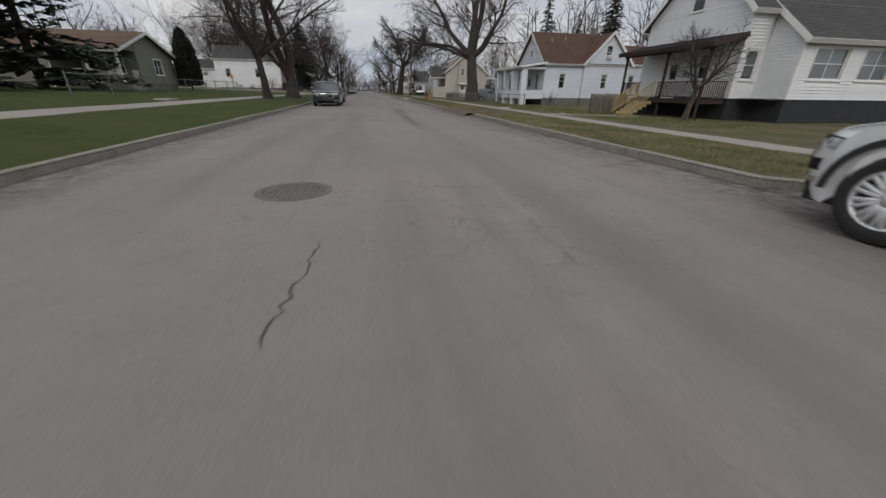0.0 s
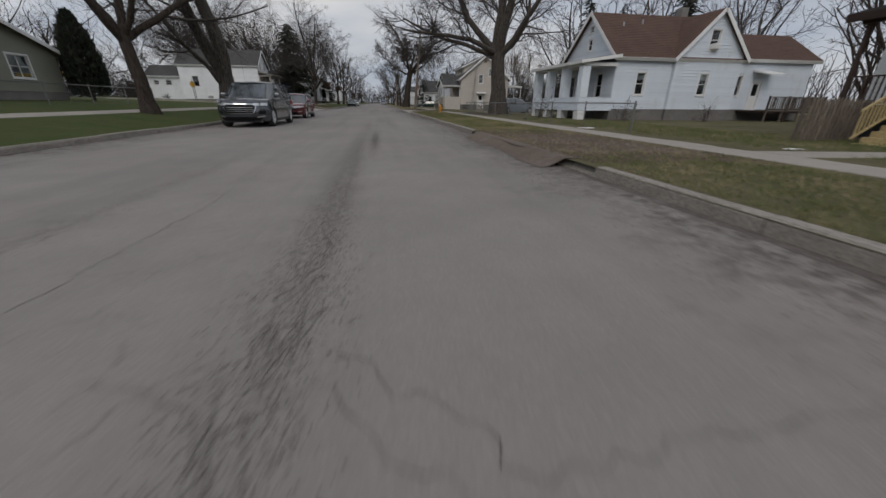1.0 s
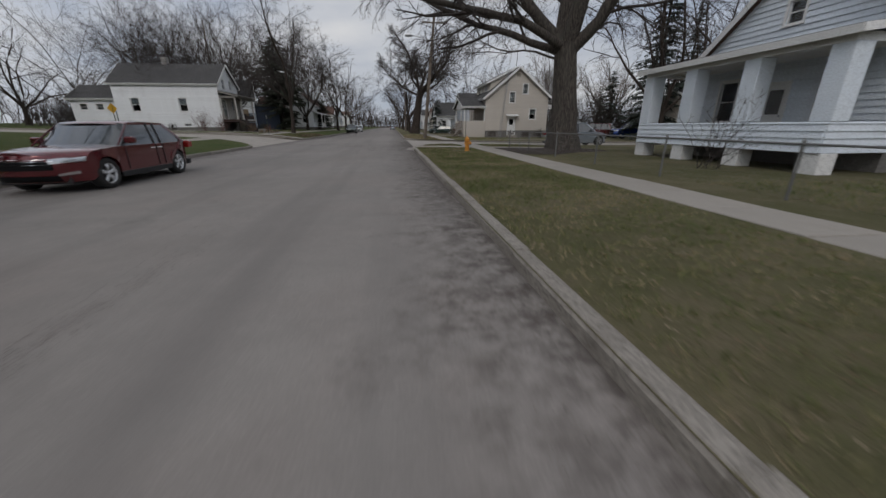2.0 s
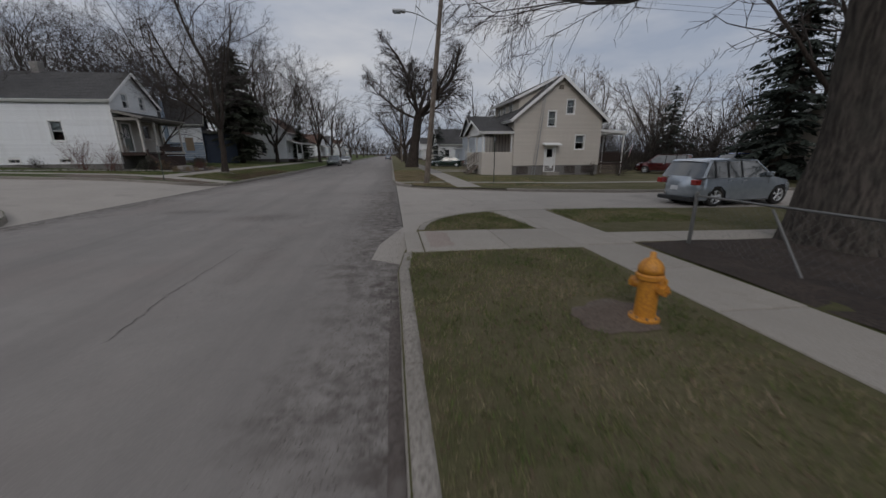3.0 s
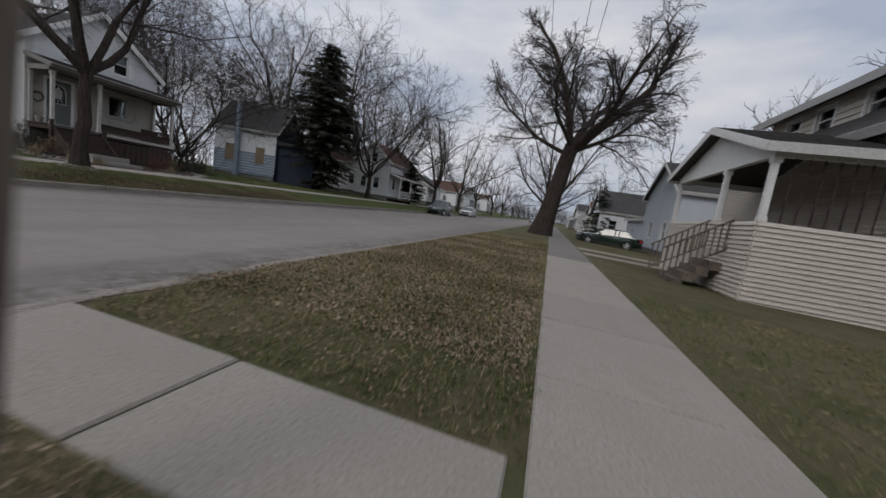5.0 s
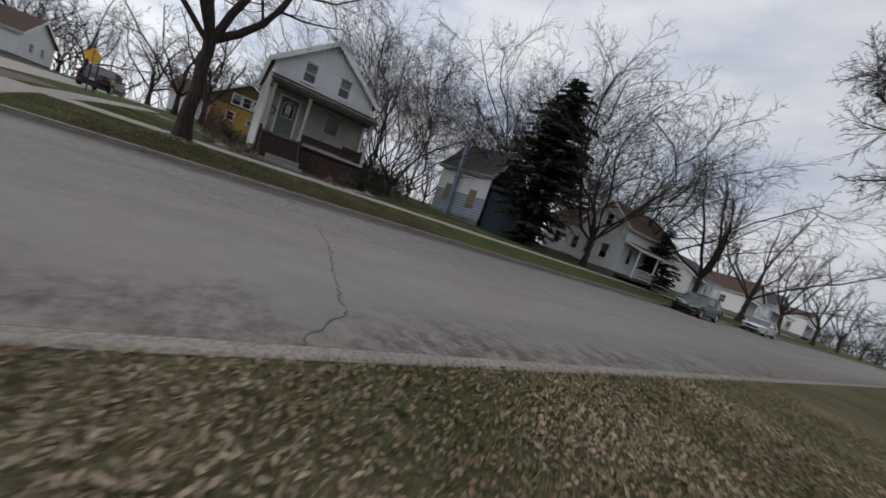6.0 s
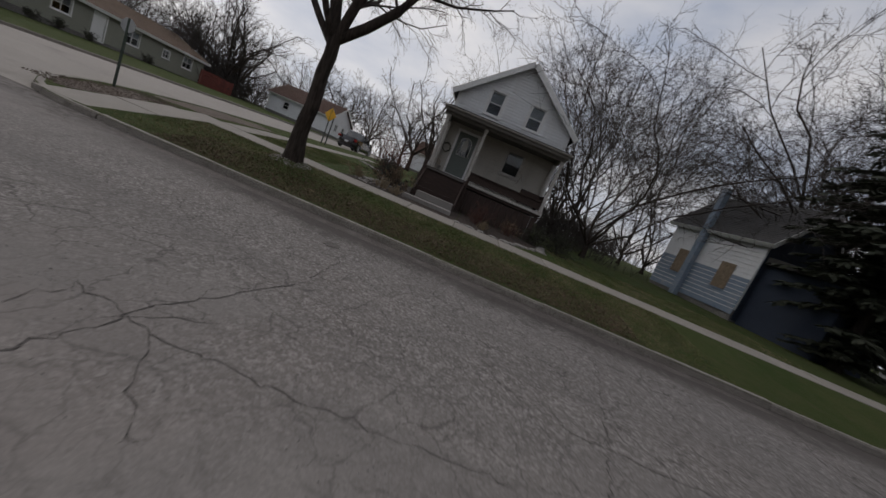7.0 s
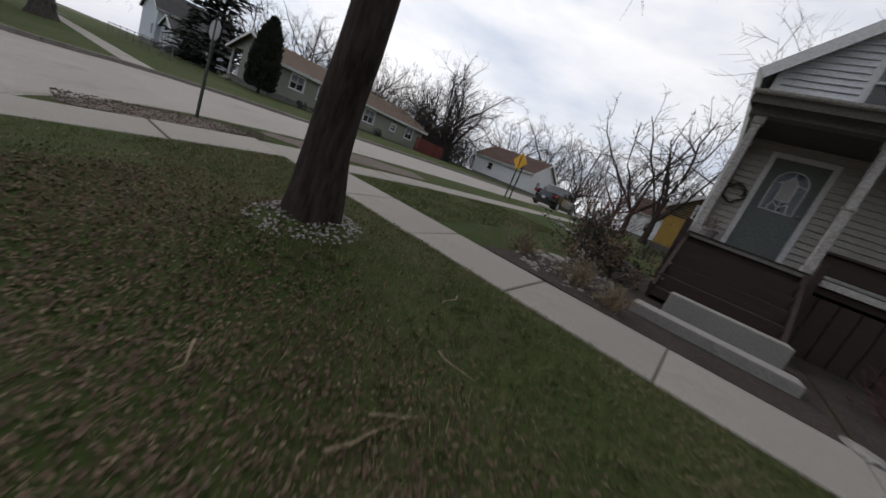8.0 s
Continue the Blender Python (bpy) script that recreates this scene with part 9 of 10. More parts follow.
flag_pole = thing("house_flag", "faded red and white striped flag on a short pole", "flag", (25.55, 68.62, 1.55))
bm = bmesh.new()
rod(bm, (0, 0, 0), (0.35, -0.75, 1.05), 0.014, n=8)
part("flag_staff", bm, M_TRIM, flag_pole)
M_FLAGRED, M_FLAGWHITE, M_FLAGBLUE = plain("faded_red_cloth", (0.35, 0.04, 0.05), 0.9), plain("white_cloth", (0.6, 0.6, 0.6), 0.9), plain("navy_cloth", (0.03, 0.045, 0.13), 0.9)
for k in range(7):
    bm = bmesh.new()
    for side in (0, 0.004):
        top = [bm.verts.new((0.33 - 0.1 * f - side, -0.72 + 0.62 * f * 0.35 + k * 0.075 * 0.5, 1.0 - k * 0.075 * 0.85 - 1.05 * f * 0.9 + 0.02 * math.sin(9 * f))) for f in (0, 0.2, 0.4, 0.6, 0.8, 1)]
        bot = [bm.verts.new((v.co.x, v.co.y + 0.037, v.co.z - 0.064)) for v in top]
        for i in range(5):
            bm.faces.new((top[i], top[i + 1], bot[i + 1], bot[i]))
    part("stripe", bm, M_FLAGRED if k % 2 == 0 else M_FLAGWHITE, flag_pole)

for lab, x, y, s in (("crumpled white litter beside the pavement", 9.95, 21.0, 0.55), ("small white paper scrap on the lawn", 10.9, 14.2, 0.3)):
    t = thing("litter", lab, "litter", (x, y, ground_z(x)))
    bm = bmesh.new()
    bmesh.ops.create_grid(bm, x_segments=8, y_segments=5, size=1.0)
    for v in bm.verts:
        v.co = Vector((v.co.x * s * 0.5, v.co.y * s * 0.24 + 0.05 * math.sin(4 * v.co.x), 0.025 + 0.03 * R2.random()))
    bmesh.ops.solidify(bm, geom=bm.faces[:], thickness=0.006)
    part("crumpled_sheet", bm, M_TRIM, t)
t = thing("utility_box", "flat concrete utility box in the lawn", "utility box", (-9.9, 14.9, ground_z(-9.9)))
bm = bmesh.new()
soft_box(bm, -0.35, -0.5, -0.1, 0.35, 0.5, 0.07, 0.02)
part("lid", bm, M_STEP, t)
for i, (x, y) in enumerate(((-21.6, 39.4), (-23.2, 39.5), (-25.3, 39.5), (-30.3, 39.5))):
    shrub("low dark evergreen shrub along the ranch wall", (x, y, ground_z(x)), 560 + i, 0.75, 1.1, 22, M_TWIG, 0.005, M_EVERGREEN, 900)


# ---- cracks, seams and grit on the streets ----
RC = random.Random(12)
M_SEAM = surface("faint_crack", (0.1, 0.089, 0.081), (0.14, 0.126, 0.116), (0.07, 0.062, 0.056), 2.0, 60, 0.95, 0.5, 0.01)


def crack(points, width, z=0.004, mat=None, jitter=0.02, name="road_crack"):
    """A thin ragged tar-dark crack along a few points."""
    pts = []
    for a, b in zip(points, points[1:]):
        n = max(2, int(math.dist(a, b) / 0.07))
        for i in range(n):
            f = i / n
            pts.append((a[0] + (b[0] - a[0]) * f + RC.gauss(0, jitter), a[1] + (b[1] - a[1]) * f + RC.gauss(0, jitter)))
    pts.append(points[-1])
    bm = bmesh.new()
    prev = None
    for i, p in enumerate(pts):
        q = pts[min(i + 1, len(pts) - 1)]
        o = pts[max(i - 1, 0)]
        d = Vector((q[0] - o[0], q[1] - o[1])).normalized()
        w = 0.6 * width * RC.uniform(0.1, 1.2) * (0.35 if i in (0, len(pts) - 1) else 1)
        zz = z(p[0]) if callable(z) else z
        cur = (bm.verts.new((p[0] - d.y * w / 2, p[1] + d.x * w / 2, zz)), bm.verts.new((p[0] + d.y * w / 2, p[1] - d.x * w / 2, zz)))
        if prev:
            bm.faces.new((prev[0], prev[1], cur[1], cur[0]))
        prev = cur
    tagged(mesh_object(name, bm, mat or M_CRACK), "thin dark crack in the road surface", "road crack", kind="structure")


for w, line in (
    (0.045, [(-0.76, -3.2), (-0.81, -3.64), (-0.88, -4.12), (-0.93, -4.4), (-0.9, -4.59)]),
    (0.02, [(1.09, 4.61), (1.25, 3.41), (1.34, 2.28), (1.37, 1.57), (1.42, 1.04)]),
    (0.02, [(-1.35, 2.27), (-0.11, 2.33), (0.89, 2.23), (1.31, 2.17)]),
    (0.022, [(0.17, 6.54), (0.7, 7), (1.94, 6.95), (2.78, 6.54)]),
    (0.022, [(1.44, 19.43), (1.57, 13.86), (1.57, 11.08), (1.59, 9.77), (1.54, 8.97), (1.52, 8.72)]),
    (0.025, [(1.68, 8.72), (1.85, 8.58), (1.99, 8.37), (2.18, 8.22)]),
    (0.025, [(1.75, 8.94), (2.06, 8.59), (2.29, 8.45), (2.35, 8.24), (3.68, 8.3)]),
    (0.022, [(0.15, 9.42), (0.18, 9.91), (0.26, 11.09), (0.24, 13.48)]),
    (0.022, [(0.8, 8.83), (1.1, 8.79), (1.49, 8.49)]),
    (0.018, [(1.95, 16.26), (1.97, 16.84), (1.87, 18.05), (1.86, 19.86), (1.3, 27), (0.63, 33.45), (0.4, 40)]),
    (0.03, [(3.18, 22.65), (3.32, 19.51)]),
    (0.03, [(-1.41, 21.03), (-1.37, 23.32)]),
    (0.035, [(2.05, 42.2), (1.92, 43.55), (1.96, 45.93)]),
    (0.04, [(4.89, 68.78), (4.14, 69.35), (3.06, 69.53), (1.37, 69.86), (-0.23, 69.99), (-1.7, 70.4), (-3.2, 70.3)]),
    (0.035, [(-3.4, 74.3), (-1.51, 73.74), (0.46, 73.03), (1.63, 72.85), (2.99, 72.66)]),
    (0.03, [(-4.0, 76.9), (-2.51, 76.56), (0.27, 76.37)]),
    (0.025, [(0.21, 69.56), (-0.2, 69.53), (-0.04, 70.21), (-0.01, 71.02), (-0.04, 71.81), (-0.07, 72.54)]),
    (0.02, [(-0.39, 70.39), (-0.07, 69.99), (0.15, 69.88)]),
    (0.02, [(-0.04, 70.21), (0.39, 70.49), (0.6, 70.8)]),
    (0.025, [(-1.61, 72.99), (-0.99, 73.16), (-0.93, 74.1), (-1.1, 75.6)]),
    (0.02, [(-2.64, 76.33), (-2.39, 76.93)]),
):
    crack(line, w * (0.4 if 8 < line[0][1] < 22 else 0.7), mat=M_SEAM if 5 < line[0][1] < 22 else None)
# many short strands that fray the main seam
for k in range(45):
    y = RC.uniform(6.5, 22.0)
    x = 1.56 - 0.014 * max(0, y - 14) + RC.gauss(0, 0.13)
    line = [(x, y)]
    for _ in range(RC.randint(2, 4)):
        x, y = x + RC.gauss(0, 0.09), y + RC.uniform(0.15, 0.4)
        line.append((x, y))
    crack(line, 0.008, mat=M_SEAM, jitter=0.03)
for line in ([(7.88, 53.78), (7.99, 52.7), (8.02, 52.03), (7.96, 51.34), (7.65, 50.8)], [(5.34, 51.42), (9.52, 51.2), (14, 51.1), (24, 50.9)], [(10.57, 56.1), (10.52, 51.98), (10.5, 49.6)], [(16.5, 55.0), (16.5, 49.6)]):
    crack(line, 0.034 if len(line) == 5 else 0.018, lambda x: side_z(x) + 0.006, jitter=0.012)

def grit(name, label, x0, x1, y0, y1, count, size, material, seed, bias=0.0, zf=None):
    """Loose crumbs strewn over the road; bias draws them towards x1."""
    rng = np.random.default_rng(seed)
    u = rng.uniform(0, 1, count)
    x = x0 + (x1 - x0) * (1 - (1 - u) ** (1 + bias)) if bias < 0 else x0 + (x1 - x0) * u ** (1 / (1 + bias))
    y = rng.uniform(y0, y1, count)
    s = size * rng.uniform(0.4, 1.5, count)
    a = rng.uniform(0, 6.28, count)
    z = np.zeros(count) if zf is None else np.array([zf(v) for v in x])
    vs = []
    for k in range(3):
        t = a + k * 2.1
        vs.append(np.column_stack([x + s * np.cos(t), y + s * np.sin(t), z + 0.002]))
    vs.append(np.column_stack([x, y, z + s * 0.8]))
    v = np.stack(vs, 1).reshape(-1, 3)
    i = np.arange(count)[:, None] * 4
    f = np.concatenate([i + np.array([[0, 1, 3]]), i + np.array([[1, 2, 3]]), i + np.array([[2, 0, 3]])])
    tagged(new(name, fast_mesh(name, v, f, material, False)), label, "grit", kind="stuff")


M_GRIT = surface("dark_grit", (0.085, 0.073, 0.065), (0.14, 0.122, 0.11), (0.06, 0.05, 0.044), 3.0, 20, 0.95, 0.0)
M_CHIP = surface("road_chippings", (0.2, 0.185, 0.17), (0.34, 0.32, 0.3), (0.12, 0.11, 0.1), 6.0, 30, 0.9, 0.0)
grit("gutter_grit", "dark grit and leaf crumbs in the gutter", 3.7, 4.95, 12.0, 21.0, 5000, 0.007, M_GRIT, 1, 1.4)
grit("gutter_grit", "dark grit and leaf crumbs in the gutter", 4.0, 4.97, 30.0, 44.0, 5000, 0.007, M_GRIT, 2, 1.8)
grit("gutter_grit", "dark crumbled asphalt beside the concrete crossing", 3.2, 5.1, 44.0, 56.0, 7000, 0.008, M_GRIT, 3, 1.2)
grit("gutter_grit", "dark grit and leaf crumbs in the gutter", -3.6, -4.95, 64.0, 80.0, 6000, 0.006, M_GRIT, 4, 1.8)
grit("chippings", "loose pale chippings on worn asphalt", -4.9, 2.5, 66.0, 75.5, 5000, 0.007, M_CHIP, 5)
crack([(4.85, 55.5), (4.99, 53.9), (4.9, 52.4), (5.12, 51.0), (5.05, 49.0), (4.95, 47.4)], 0.035, 0.006)


def grit_cloud(label, cx, cy, sx, sy, count, size, seed, material):
    """Crumbs scattered thinly outwards from a worn spot."""
    rng = np.random.default_rng(seed)
    x, y = cx + rng.normal(0, sx, count), cy + rng.normal(0, sy, count)
    ok = np.abs(x) < 4.95
    x, y = x[ok], y[ok]
    n = len(x)
    s, a = size * rng.uniform(0.4, 1.5, n), rng.uniform(0, 6.28, n)
    z = np.full(n, 0.002)
    vs = [np.column_stack([x + s * np.cos(a + t) * k, y + s * np.sin(a + t), z + 0.0008 * (t > 3)]) for t, k in ((0, 1), (1.5, 0.7), (3.1, 1), (4.6, 0.8))]
    v = np.stack(vs, 1).reshape(-1, 3)
    tagged(new("grit", fast_mesh("grit", v, np.arange(len(v)).reshape(-1, 4), material, False)), label, "grit", kind="stuff")


for i, (cx, cy, sx, sy, n) in enumerate(((1.2, 49.6, 0.55, 0.35, 5000), (-1.6, 51.2, 0.8, 0.3, 5000), (2.6, 45.4, 0.16, 1.2, 2200), (-3.6, 53.0, 0.7, 1.0, 2600), (4.45, 50.0, 0.35, 2.6, 7000), (-4.4, 69.0, 0.3, 1.2, 4000), (-4.4, 73.5, 0.3, 1.6, 4500), (0.9, 56.0, 1.2, 0.35, 2600), (4.4, 17.0, 0.4, 2.4, 5000), (4.5, 36.0, 0.3, 4.0, 6000), (-2.5, 57.0, 1.2, 0.4, 2400), (4.5, 11.0, 0.35, 3.5, 6000), (-4.5, 4.0, 0.3, 6.0, 4000), (1.52, 10.5, 0.13, 2.2, 7000), (1.48, 15.5, 0.12, 2.6, 5000), (1.86, 18.0, 0.07, 1.6, 4500), (1.55, 24.0, 0.09, 2.5, 2500), (-0.6, 13.0, 0.1, 2.6, 2500), (-4.55, -2.0, 0.35, 1.2, 3000))):
    grit_cloud("dark crumbled grit on a worn spot of asphalt", cx, cy, sx, sy, int(n * 1.2), 0.006, 30 + i, M_GRIT)


def stain(label, cx, cy, rx, ry, seed, material, z=0.003, zf=None, square=1.0):
    """A flat worn patch with a ragged rim."""
    rr = random.Random(seed)
    bm = bmesh.new()
    n = 120
    ph = [rr.uniform(0, 6.28) for _ in range(4)]
    rim = []
    for i in range(n):
        a = 2 * math.pi * i / n
        k = 1 + 0.1 * math.sin(2 * a + ph[0]) + 0.08 * math.sin(5 * a + ph[1]) + 0.04 * math.sin(11 * a + ph[2]) + rr.uniform(-0.015, 0.015)
        ca, sa = math.cos(a), math.sin(a)
        ca, sa = math.copysign(abs(ca) ** square, ca), math.copysign(abs(sa) ** square, sa)
        x = cx + rx * k * ca
        rim.append(bm.verts.new((x, cy + ry * k * sa, (zf(x) if zf else 0) + z)))
    mid = bm.verts.new((cx, cy, (zf(cx) if zf else 0) + z))
    prev = None
    for k in (0.12, 0.3, 0.5, 0.7, 0.85, 1.0):
        cur = rim if k == 1.0 else [bm.verts.new((cx + (v.co.x - cx) * k, cy + (v.co.y - cy) * k, (zf(cx + (v.co.x - cx) * k) if zf else 0) + z)) for v in rim]
        for i in range(n):
            j = (i + 1) % n
            if prev:
                bm.faces.new((prev[i], cur[i], cur[j], prev[j]))
            else:
                bm.faces.new((mid, cur[i], cur[j]))
        prev = cur
    tagged(mesh_object("soil_patch" if zf else "gutter_silt", bm, material), label, "bare soil", kind="structure")


M_DIRT = surface("trodden_dirt", (0.105, 0.078, 0.06), (0.155, 0.12, 0.095), (0.07, 0.052, 0.04), 0.9, 30, 1.0, 0.8, 0.02, stain=((0.16, 0.142, 0.125), 1.6, 0.6))
stain("bare dirt apron across the verge", 6.7, 15.9, 1.5, 2.3, 21, M_DIRT, 0.002, ground_z, 0.55)
grit("soil_crumbs", "crumbs of trodden soil strewn over the verge", 5.15, 8.35, 12.6, 19.6, 5200, 0.028, M_DIRT, 61, zf=ground_z)
stain("bare soil spilling past the apron", 6.0, 18.4, 0.7, 0.8, 62, M_DIRT, 0.004, ground_z)
stain("bare soil spilling past the apron", 7.9, 14.3, 0.5, 1.1, 63, M_DIRT, 0.0045, ground_z)
stain("bare soil round the hydrant", 7.3, 41.8, 0.5, 0.38, 22, M_DIRT, 0.002, ground_z)
stain("worn bare soil beside the corner pavement", -7.25, 61.72, 1.3, 0.52, 23, M_DIRT, 0.006, ground_z, 0.7)
stain("worn bare soil along the side street", -11.6, 61.75, 2.3, 0.85, 64, M_DIRT, 0.006, ground_z, 0.7)
grit("soil_crumbs", "crumbs of bare soil at the corner", -9.0, -5.9, 61.0, 62.25, 1600, 0.024, M_DIRT, 65, zf=ground_z)
spill = random.Random(66)
bm = bmesh.new()
last = None
for k in range(113):
    y = 13.1 + 0.05 * k
    low = 4.56 + 0.08 * math.sin(1.7 * y) + spill.uniform(-0.07, 0.07)
    row = [bm.verts.new((low + (5.6 - low) * f, y, (0.003 + 0.136 * max(0.0, min(1.0, (low + (5.6 - low) * f - 4.68) / 0.28)) + spill.uniform(0, 0.004)) if f < 1 else 0.118)) for f in (0.0, 0.14, 0.24, 0.34, 0.44, 1.0)]
    if last:
        for i in range(5):
            bm.faces.new((last[i], last[i + 1], row[i + 1], row[i]))
    last = row
tagged(mesh_object("soil_spill", bm, M_DIRT, True), "soil washed over the sunken kerb into the gutter", "bare soil", kind="structure")
M_RUST = surface("rust_stained_slab", (0.25, 0.202, 0.178), (0.31, 0.262, 0.23), (0.2, 0.158, 0.138), 1.2, 45, 0.9, 0.25, 0.006)
stain("reddish rust stain on the ramp slab", 5.84, 45.5, 0.27, 0.62, 24, M_RUST, 0.0155, ground_z, 0.5)
M_DAMP = surface("damp_gutter_silt", (0.085, 0.068, 0.06), (0.14, 0.118, 0.106), (0.05, 0.04, 0.035), 2.4, 24, 0.8, 0.6, 0.012, stain=((0.17, 0.15, 0.138), 3.0, 0.9))
for x, y, rx, ry, sd in ((-4.78, 71.5, 0.2, 7.5, 41), (4.92, 6.0, 0.06, 8.0, 42), (4.92, 36.5, 0.06, 6.5, 43), (-4.92, 8.0, 0.06, 9.0, 45)):
    stain("dark damp silt lying in the gutter", x, y, rx, ry, sd, M_DAMP, 0.0025, None, 0.5)


# ---- grass and leaf litter ----
def island_material(name, colours, rough=0.9):
    m, nt, bs = nodes_of(name)
    g = nt.nodes.new("ShaderNodeNewGeometry")
    r = nt.nodes.new("ShaderNodeValToRGB")
    e = r.color_ramp.elements
    for i, c in enumerate(colours):
        el = e[i] if i < 2 else e.new(i / (len(colours) - 1))
        el.position, el.color = i / (len(colours) - 1), lin(c)
    for i, el in enumerate(sorted(e, key=lambda q: q.position)):
        el.color = lin(colours[i])
    # patches of one tone, a stride or two across
    co, no = nt.nodes.new("ShaderNodeTexCoord"), nt.nodes.new("ShaderNodeTexNoise")
    no.inputs["Scale"].default_value, no.inputs["Detail"].default_value = 0.9, 3.0
    nt.links.new(co.outputs["Object"], no.inputs["Vector"])
    far = nt.nodes.new("ShaderNodeMath")
    far.operation = "MULTIPLY_ADD"
    far.inputs[1].default_value, far.inputs[2].default_value = 2.2, -1.1
    nt.links.new(no.outputs[0], far.inputs[0])
    tone = nt.nodes.new("ShaderNodeMath")
    tone.operation, tone.use_clamp = "ADD", True
    nt.links.new(far.outputs[0], tone.inputs[0])
    nt.links.new(g.outputs["Random Per Island"], tone.inputs[1])
    nt.links.new(tone.outputs[0], r.inputs[0])
    nt.links.new(r.outputs[0], bs.inputs["Base Color"])
    bs.inputs["Roughness"].default_value = rough
    bs.inputs["Specular IOR Level"].default_value = 0.2
    return m


M_BLADE = island_material("grass_blades", ((0.07, 0.1, 0.03), (0.1, 0.13, 0.042), (0.16, 0.16, 0.068), (0.25, 0.21, 0.11), (0.34, 0.27, 0.17)))
M_BLADE_GREEN = island_material("green_grass_blades", ((0.055, 0.086, 0.024), (0.085, 0.122, 0.034), (0.125, 0.14, 0.052), (0.19, 0.172, 0.084), (0.3, 0.24, 0.155)))
M_LITTER = island_material("leaf_litter", ((0.115, 0.078, 0.05), (0.19, 0.132, 0.085), (0.25, 0.185, 0.122), (0.16, 0.125, 0.096), (0.33, 0.26, 0.18)))


M_LITTER_DARK = island_material("damp_leaf_litter", ((0.06, 0.038, 0.026), (0.1, 0.066, 0.044), (0.17, 0.12, 0.082), (0.075, 0.054, 0.038), (0.12, 0.085, 0.06)))


def turf(label, x0, x1, y0, y1, blades, leaves, seed, tall=0.055, keep=None, green=False, leaf=1.0):
    rng = np.random.default_rng(seed)

    def place(n):
        x, y = rng.uniform(x0, x1, n), rng.uniform(y0, y1, n)
        if keep:
            k = np.array([keep(a, b) for a, b in zip(x, y)])
            x, y = x[k], y[k]
        return np.column_stack([x, y, [mound_z(u, v) - 0.008 for u, v in zip(x, y)]])

    # blades in tufts
    n = blades // 7
    c = place(n)
    p = np.repeat(c, 7, axis=0) + rng.normal(0, 0.025, (len(c) * 7, 3)) * (1, 1, 0)
    n = len(p)
    a = rng.uniform(0, 6.28, n)
    h = tall * rng.uniform(0.5, 1.4, n)
    w = np.column_stack([np.cos(a), np.sin(a), 0 * a]) * 0.0035
    tip = np.column_stack([rng.normal(0, 0.55, n) * h, rng.normal(0, 0.55, n) * h, h])
    v = np.stack([p - w, p + w, p + tip], 1).reshape(-1, 3)
    tagged(new("grass", fast_mesh("grass", v, np.arange(len(v)).reshape(-1, 3), M_BLADE_GREEN if green else M_BLADE, False)), label, "grass", kind="stuff")
    p = place(leaves)
    n = len(p)
    a = rng.uniform(0, 6.28, n)
    s = leaf * rng.uniform(0.007, 0.015, n)[:, None]
    u = np.column_stack([np.cos(a), np.sin(a), rng.normal(0, 0.5, n)]) * s
    t = np.column_stack([-np.sin(a), np.cos(a), rng.normal(0, 0.6, n)]) * s * 0.55
    p = p + (0, 0, 0.022) + rng.uniform(0, 0.02, (n, 3)) * (0, 0, 1)
    v = np.stack([p - u, p - t + u * 0.1, p + u, p + t + u * 0.1], 1).reshape(-1, 3)
    tagged(new("fallen_leaves", fast_mesh("fallen_leaves", v, np.arange(len(v)).reshape(-1, 4), M_LITTER_DARK if green else M_LITTER, False)), "curled brown leaves lying in the grass", "leaves", kind="stuff")


turf("patchy verge grass mixed with straw", 5.18, 8.27, 56.6, 76.0, 84000, 46000, 1, keep=lambda x, y: abs(y - 60.2) > 0.4 and (y > 61.3 or math.hypot(x - 9.6, y - 61.0) < 4.3) and math.hypot(x - 6.9, y - 59.4) > 0.2)
turf("patchy verge grass mixed with straw", -8.58, -5.18, 63.6, 78.0, 75000, 20000, 2, green=True, keep=lambda x, y: math.hypot(x + 7.08, y - 67.02) > 0.5 and (x < -6.5 or (x * 791.9 + y * 1047.29) % 1 < 0.38))
turf("patchy verge grass mixed with straw", 5.18, 8.33, 30.0, 44.55, 60000, 12000, 3, green=True, keep=lambda x, y: math.hypot(x - 7.3, y - 41.8) > 0.5)
turf("corner patch of thin grass", 5.8, 8.2, 46.35, 49.0, 14000, 3000, 4, green=True, keep=lambda x, y: math.hypot(x - 8.5, y - 46.05) < 2.8 and x < 8.3 - (y - 46.3) * 0.17)
turf("lawn grass before the porch house", -13.5, -9.75, 75.3, 84.0, 26000, 3000, 5, green=True)
turf("lawn grass beside the porch house", -16.0, -9.75, 64.0, 66.4, 18000, 1000, 6, green=True)
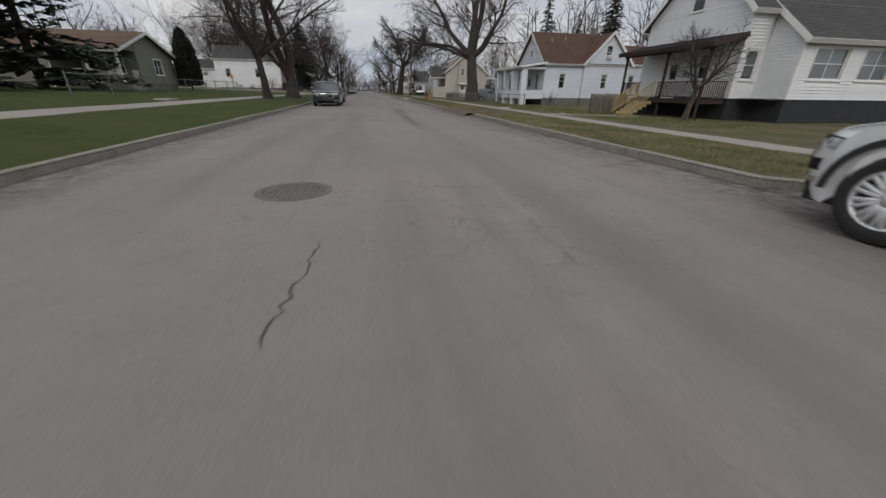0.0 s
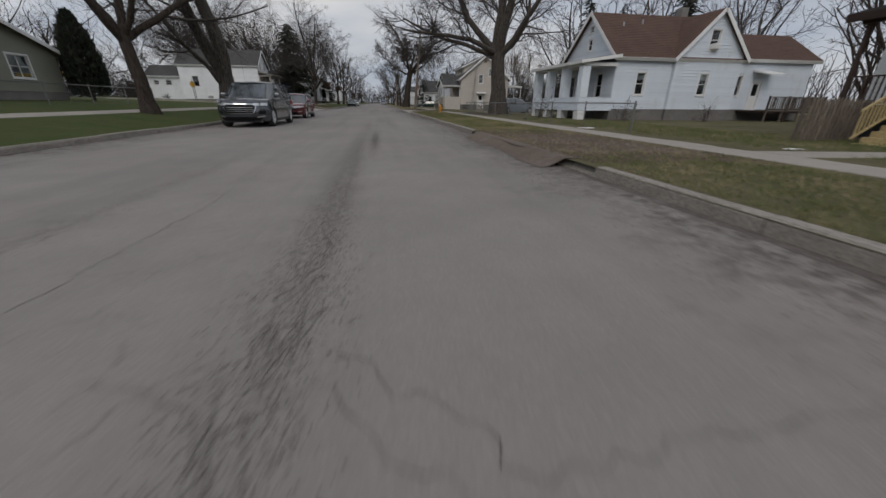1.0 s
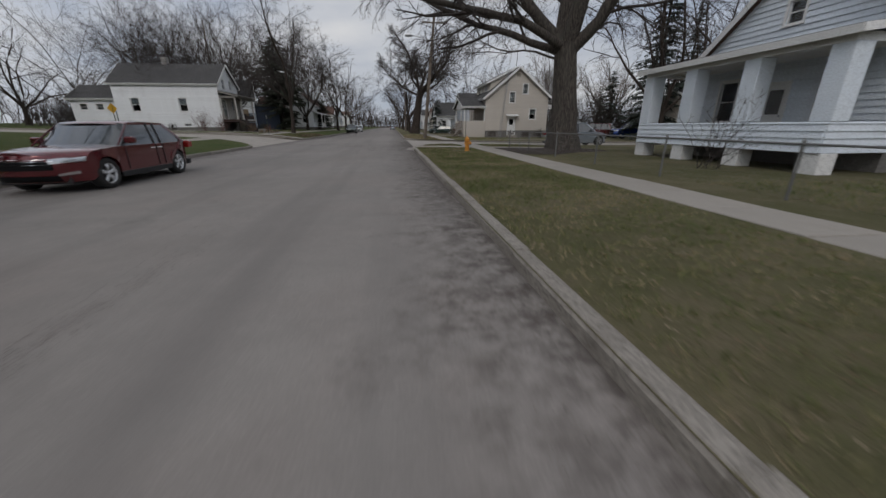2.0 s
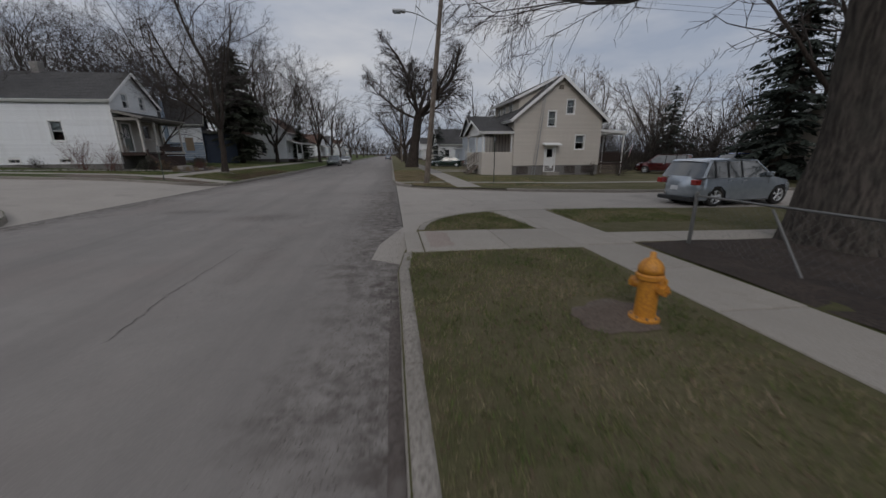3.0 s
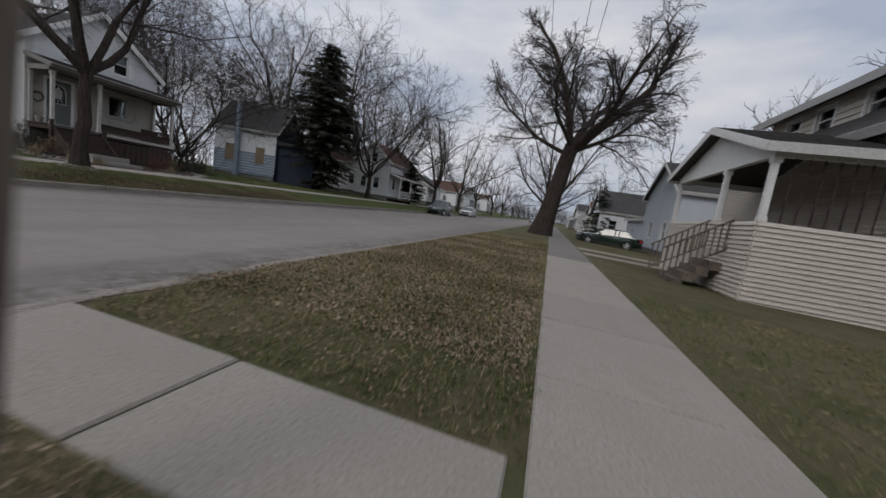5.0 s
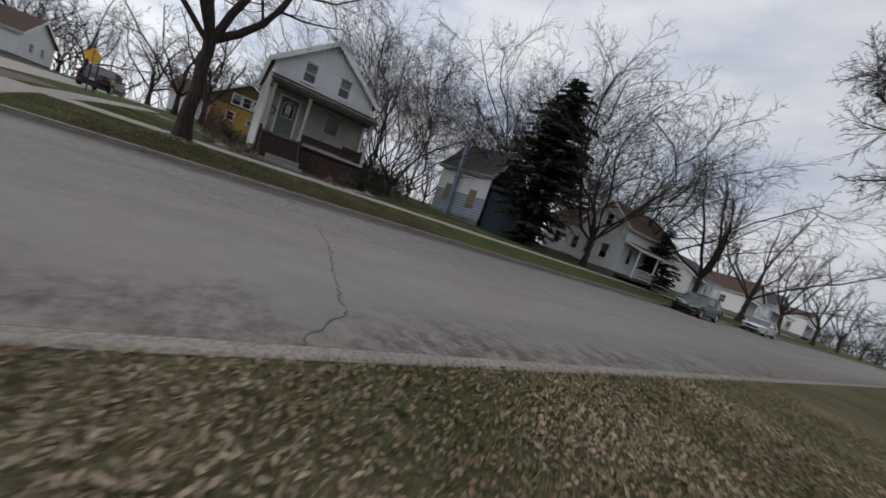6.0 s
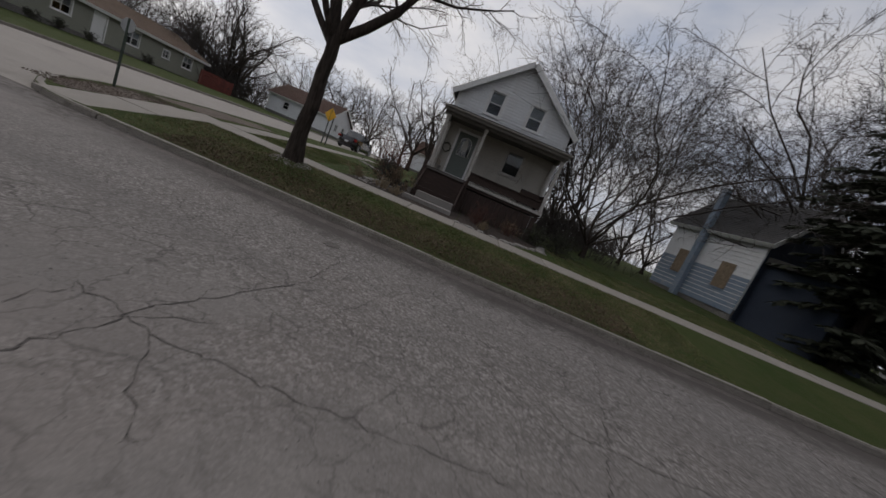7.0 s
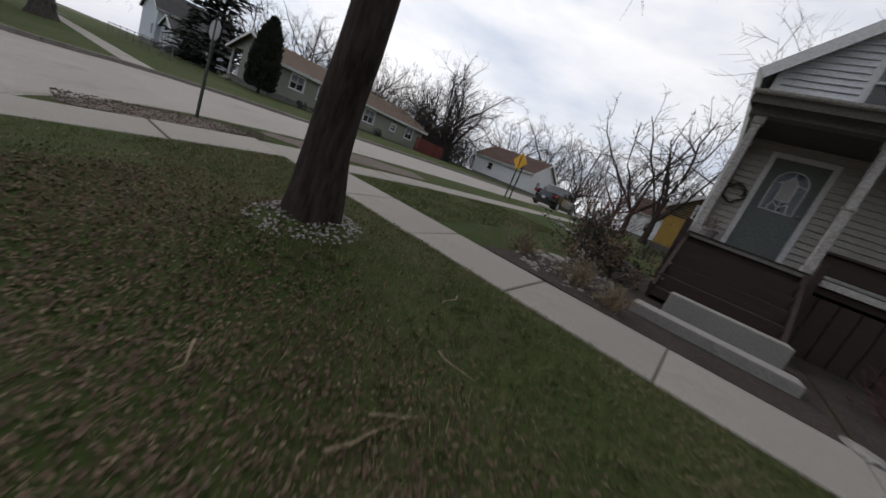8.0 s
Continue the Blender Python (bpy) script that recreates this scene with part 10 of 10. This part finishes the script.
turf("lawn grass inside the eastern pavement", 9.7, 13.5, 46.9, 49.2, 14000, 900, 7, green=True)
turf("lawn grass at the north-east corner", 9.7, 15.0, 57.2, 66.0, 30000, 2500, 8, keep=lambda x, y: abs(y - 60.2) > 0.45)
turf("patchy verge grass mixed with straw", 5.18, 8.3, -2.0, 30.0, 70000, 12000, 9, keep=lambda x, y: not (5.5 < x < 7.9 and 13.8 < y < 17.9) or (x * 791.9 + y * 1047.29) % 1 < 0.2)
turf("lawn grass before the eastern houses", 10.8, 17.0, 6.0, 31.0, 45000, 2500, 10, tall=0.09, green=True, keep=lambda x, y: abs(y - 13.6) > 0.5)
turf("thin grass under drifted leaves by the kerb", -6.6, -5.18, 64.5, 77.0, 2000, 4500, 11)
turf("sparse grass under damp leaves by the kerb", -7.2, -5.18, 65.0, 76.0, 1400, 30000, 12, green=True, leaf=1.4, keep=lambda x, y: (x * 517.3 + y * 913.7) % 1 < (x + 7.3) / 1.1)
turf("worn grass under drifted leaves at the corner", 5.18, 8.2, 61.4, 73.0, 1400, 26000, 13, leaf=1.5)

# broken twigs lying in the verge grass
RS = random.Random(88)
for i, (x, y, ln, turn) in enumerate(((-6.1, 69.07, 0.5, 172), (-6.36, 69.02, 0.3, 165), (-7.05, 68.85, 0.3, 85), (-5.9, 68.2, 0.25, 40), (-6.6, 70.4, 0.35, 120), (-7.8, 68.4, 0.3, 15), (7.4, 40.2, 0.35, 60), (6.8, 37.6, 0.3, 150), (6.2, 63.4, 0.3, 20), (7.2, 65.2, 0.35, 100))):
    tw = thing("stick", "short pale broken twig lying in the grass", "stick", (x, y, mound_z(x, y) + 0.05), turn, "twigs in the grass")
    bm = bmesh.new()
    p = Vector((0, 0, 0))
    for k in range(4):
        q = p + Vector((ln / 4, RS.uniform(-0.03, 0.03), RS.uniform(-0.006, 0.006)))
        rod(bm, p, q, 0.009 - 0.0015 * k, 0.0075 - 0.0015 * k, 6)
        p = q
    part("twig", bm, M_STRAW, tw)
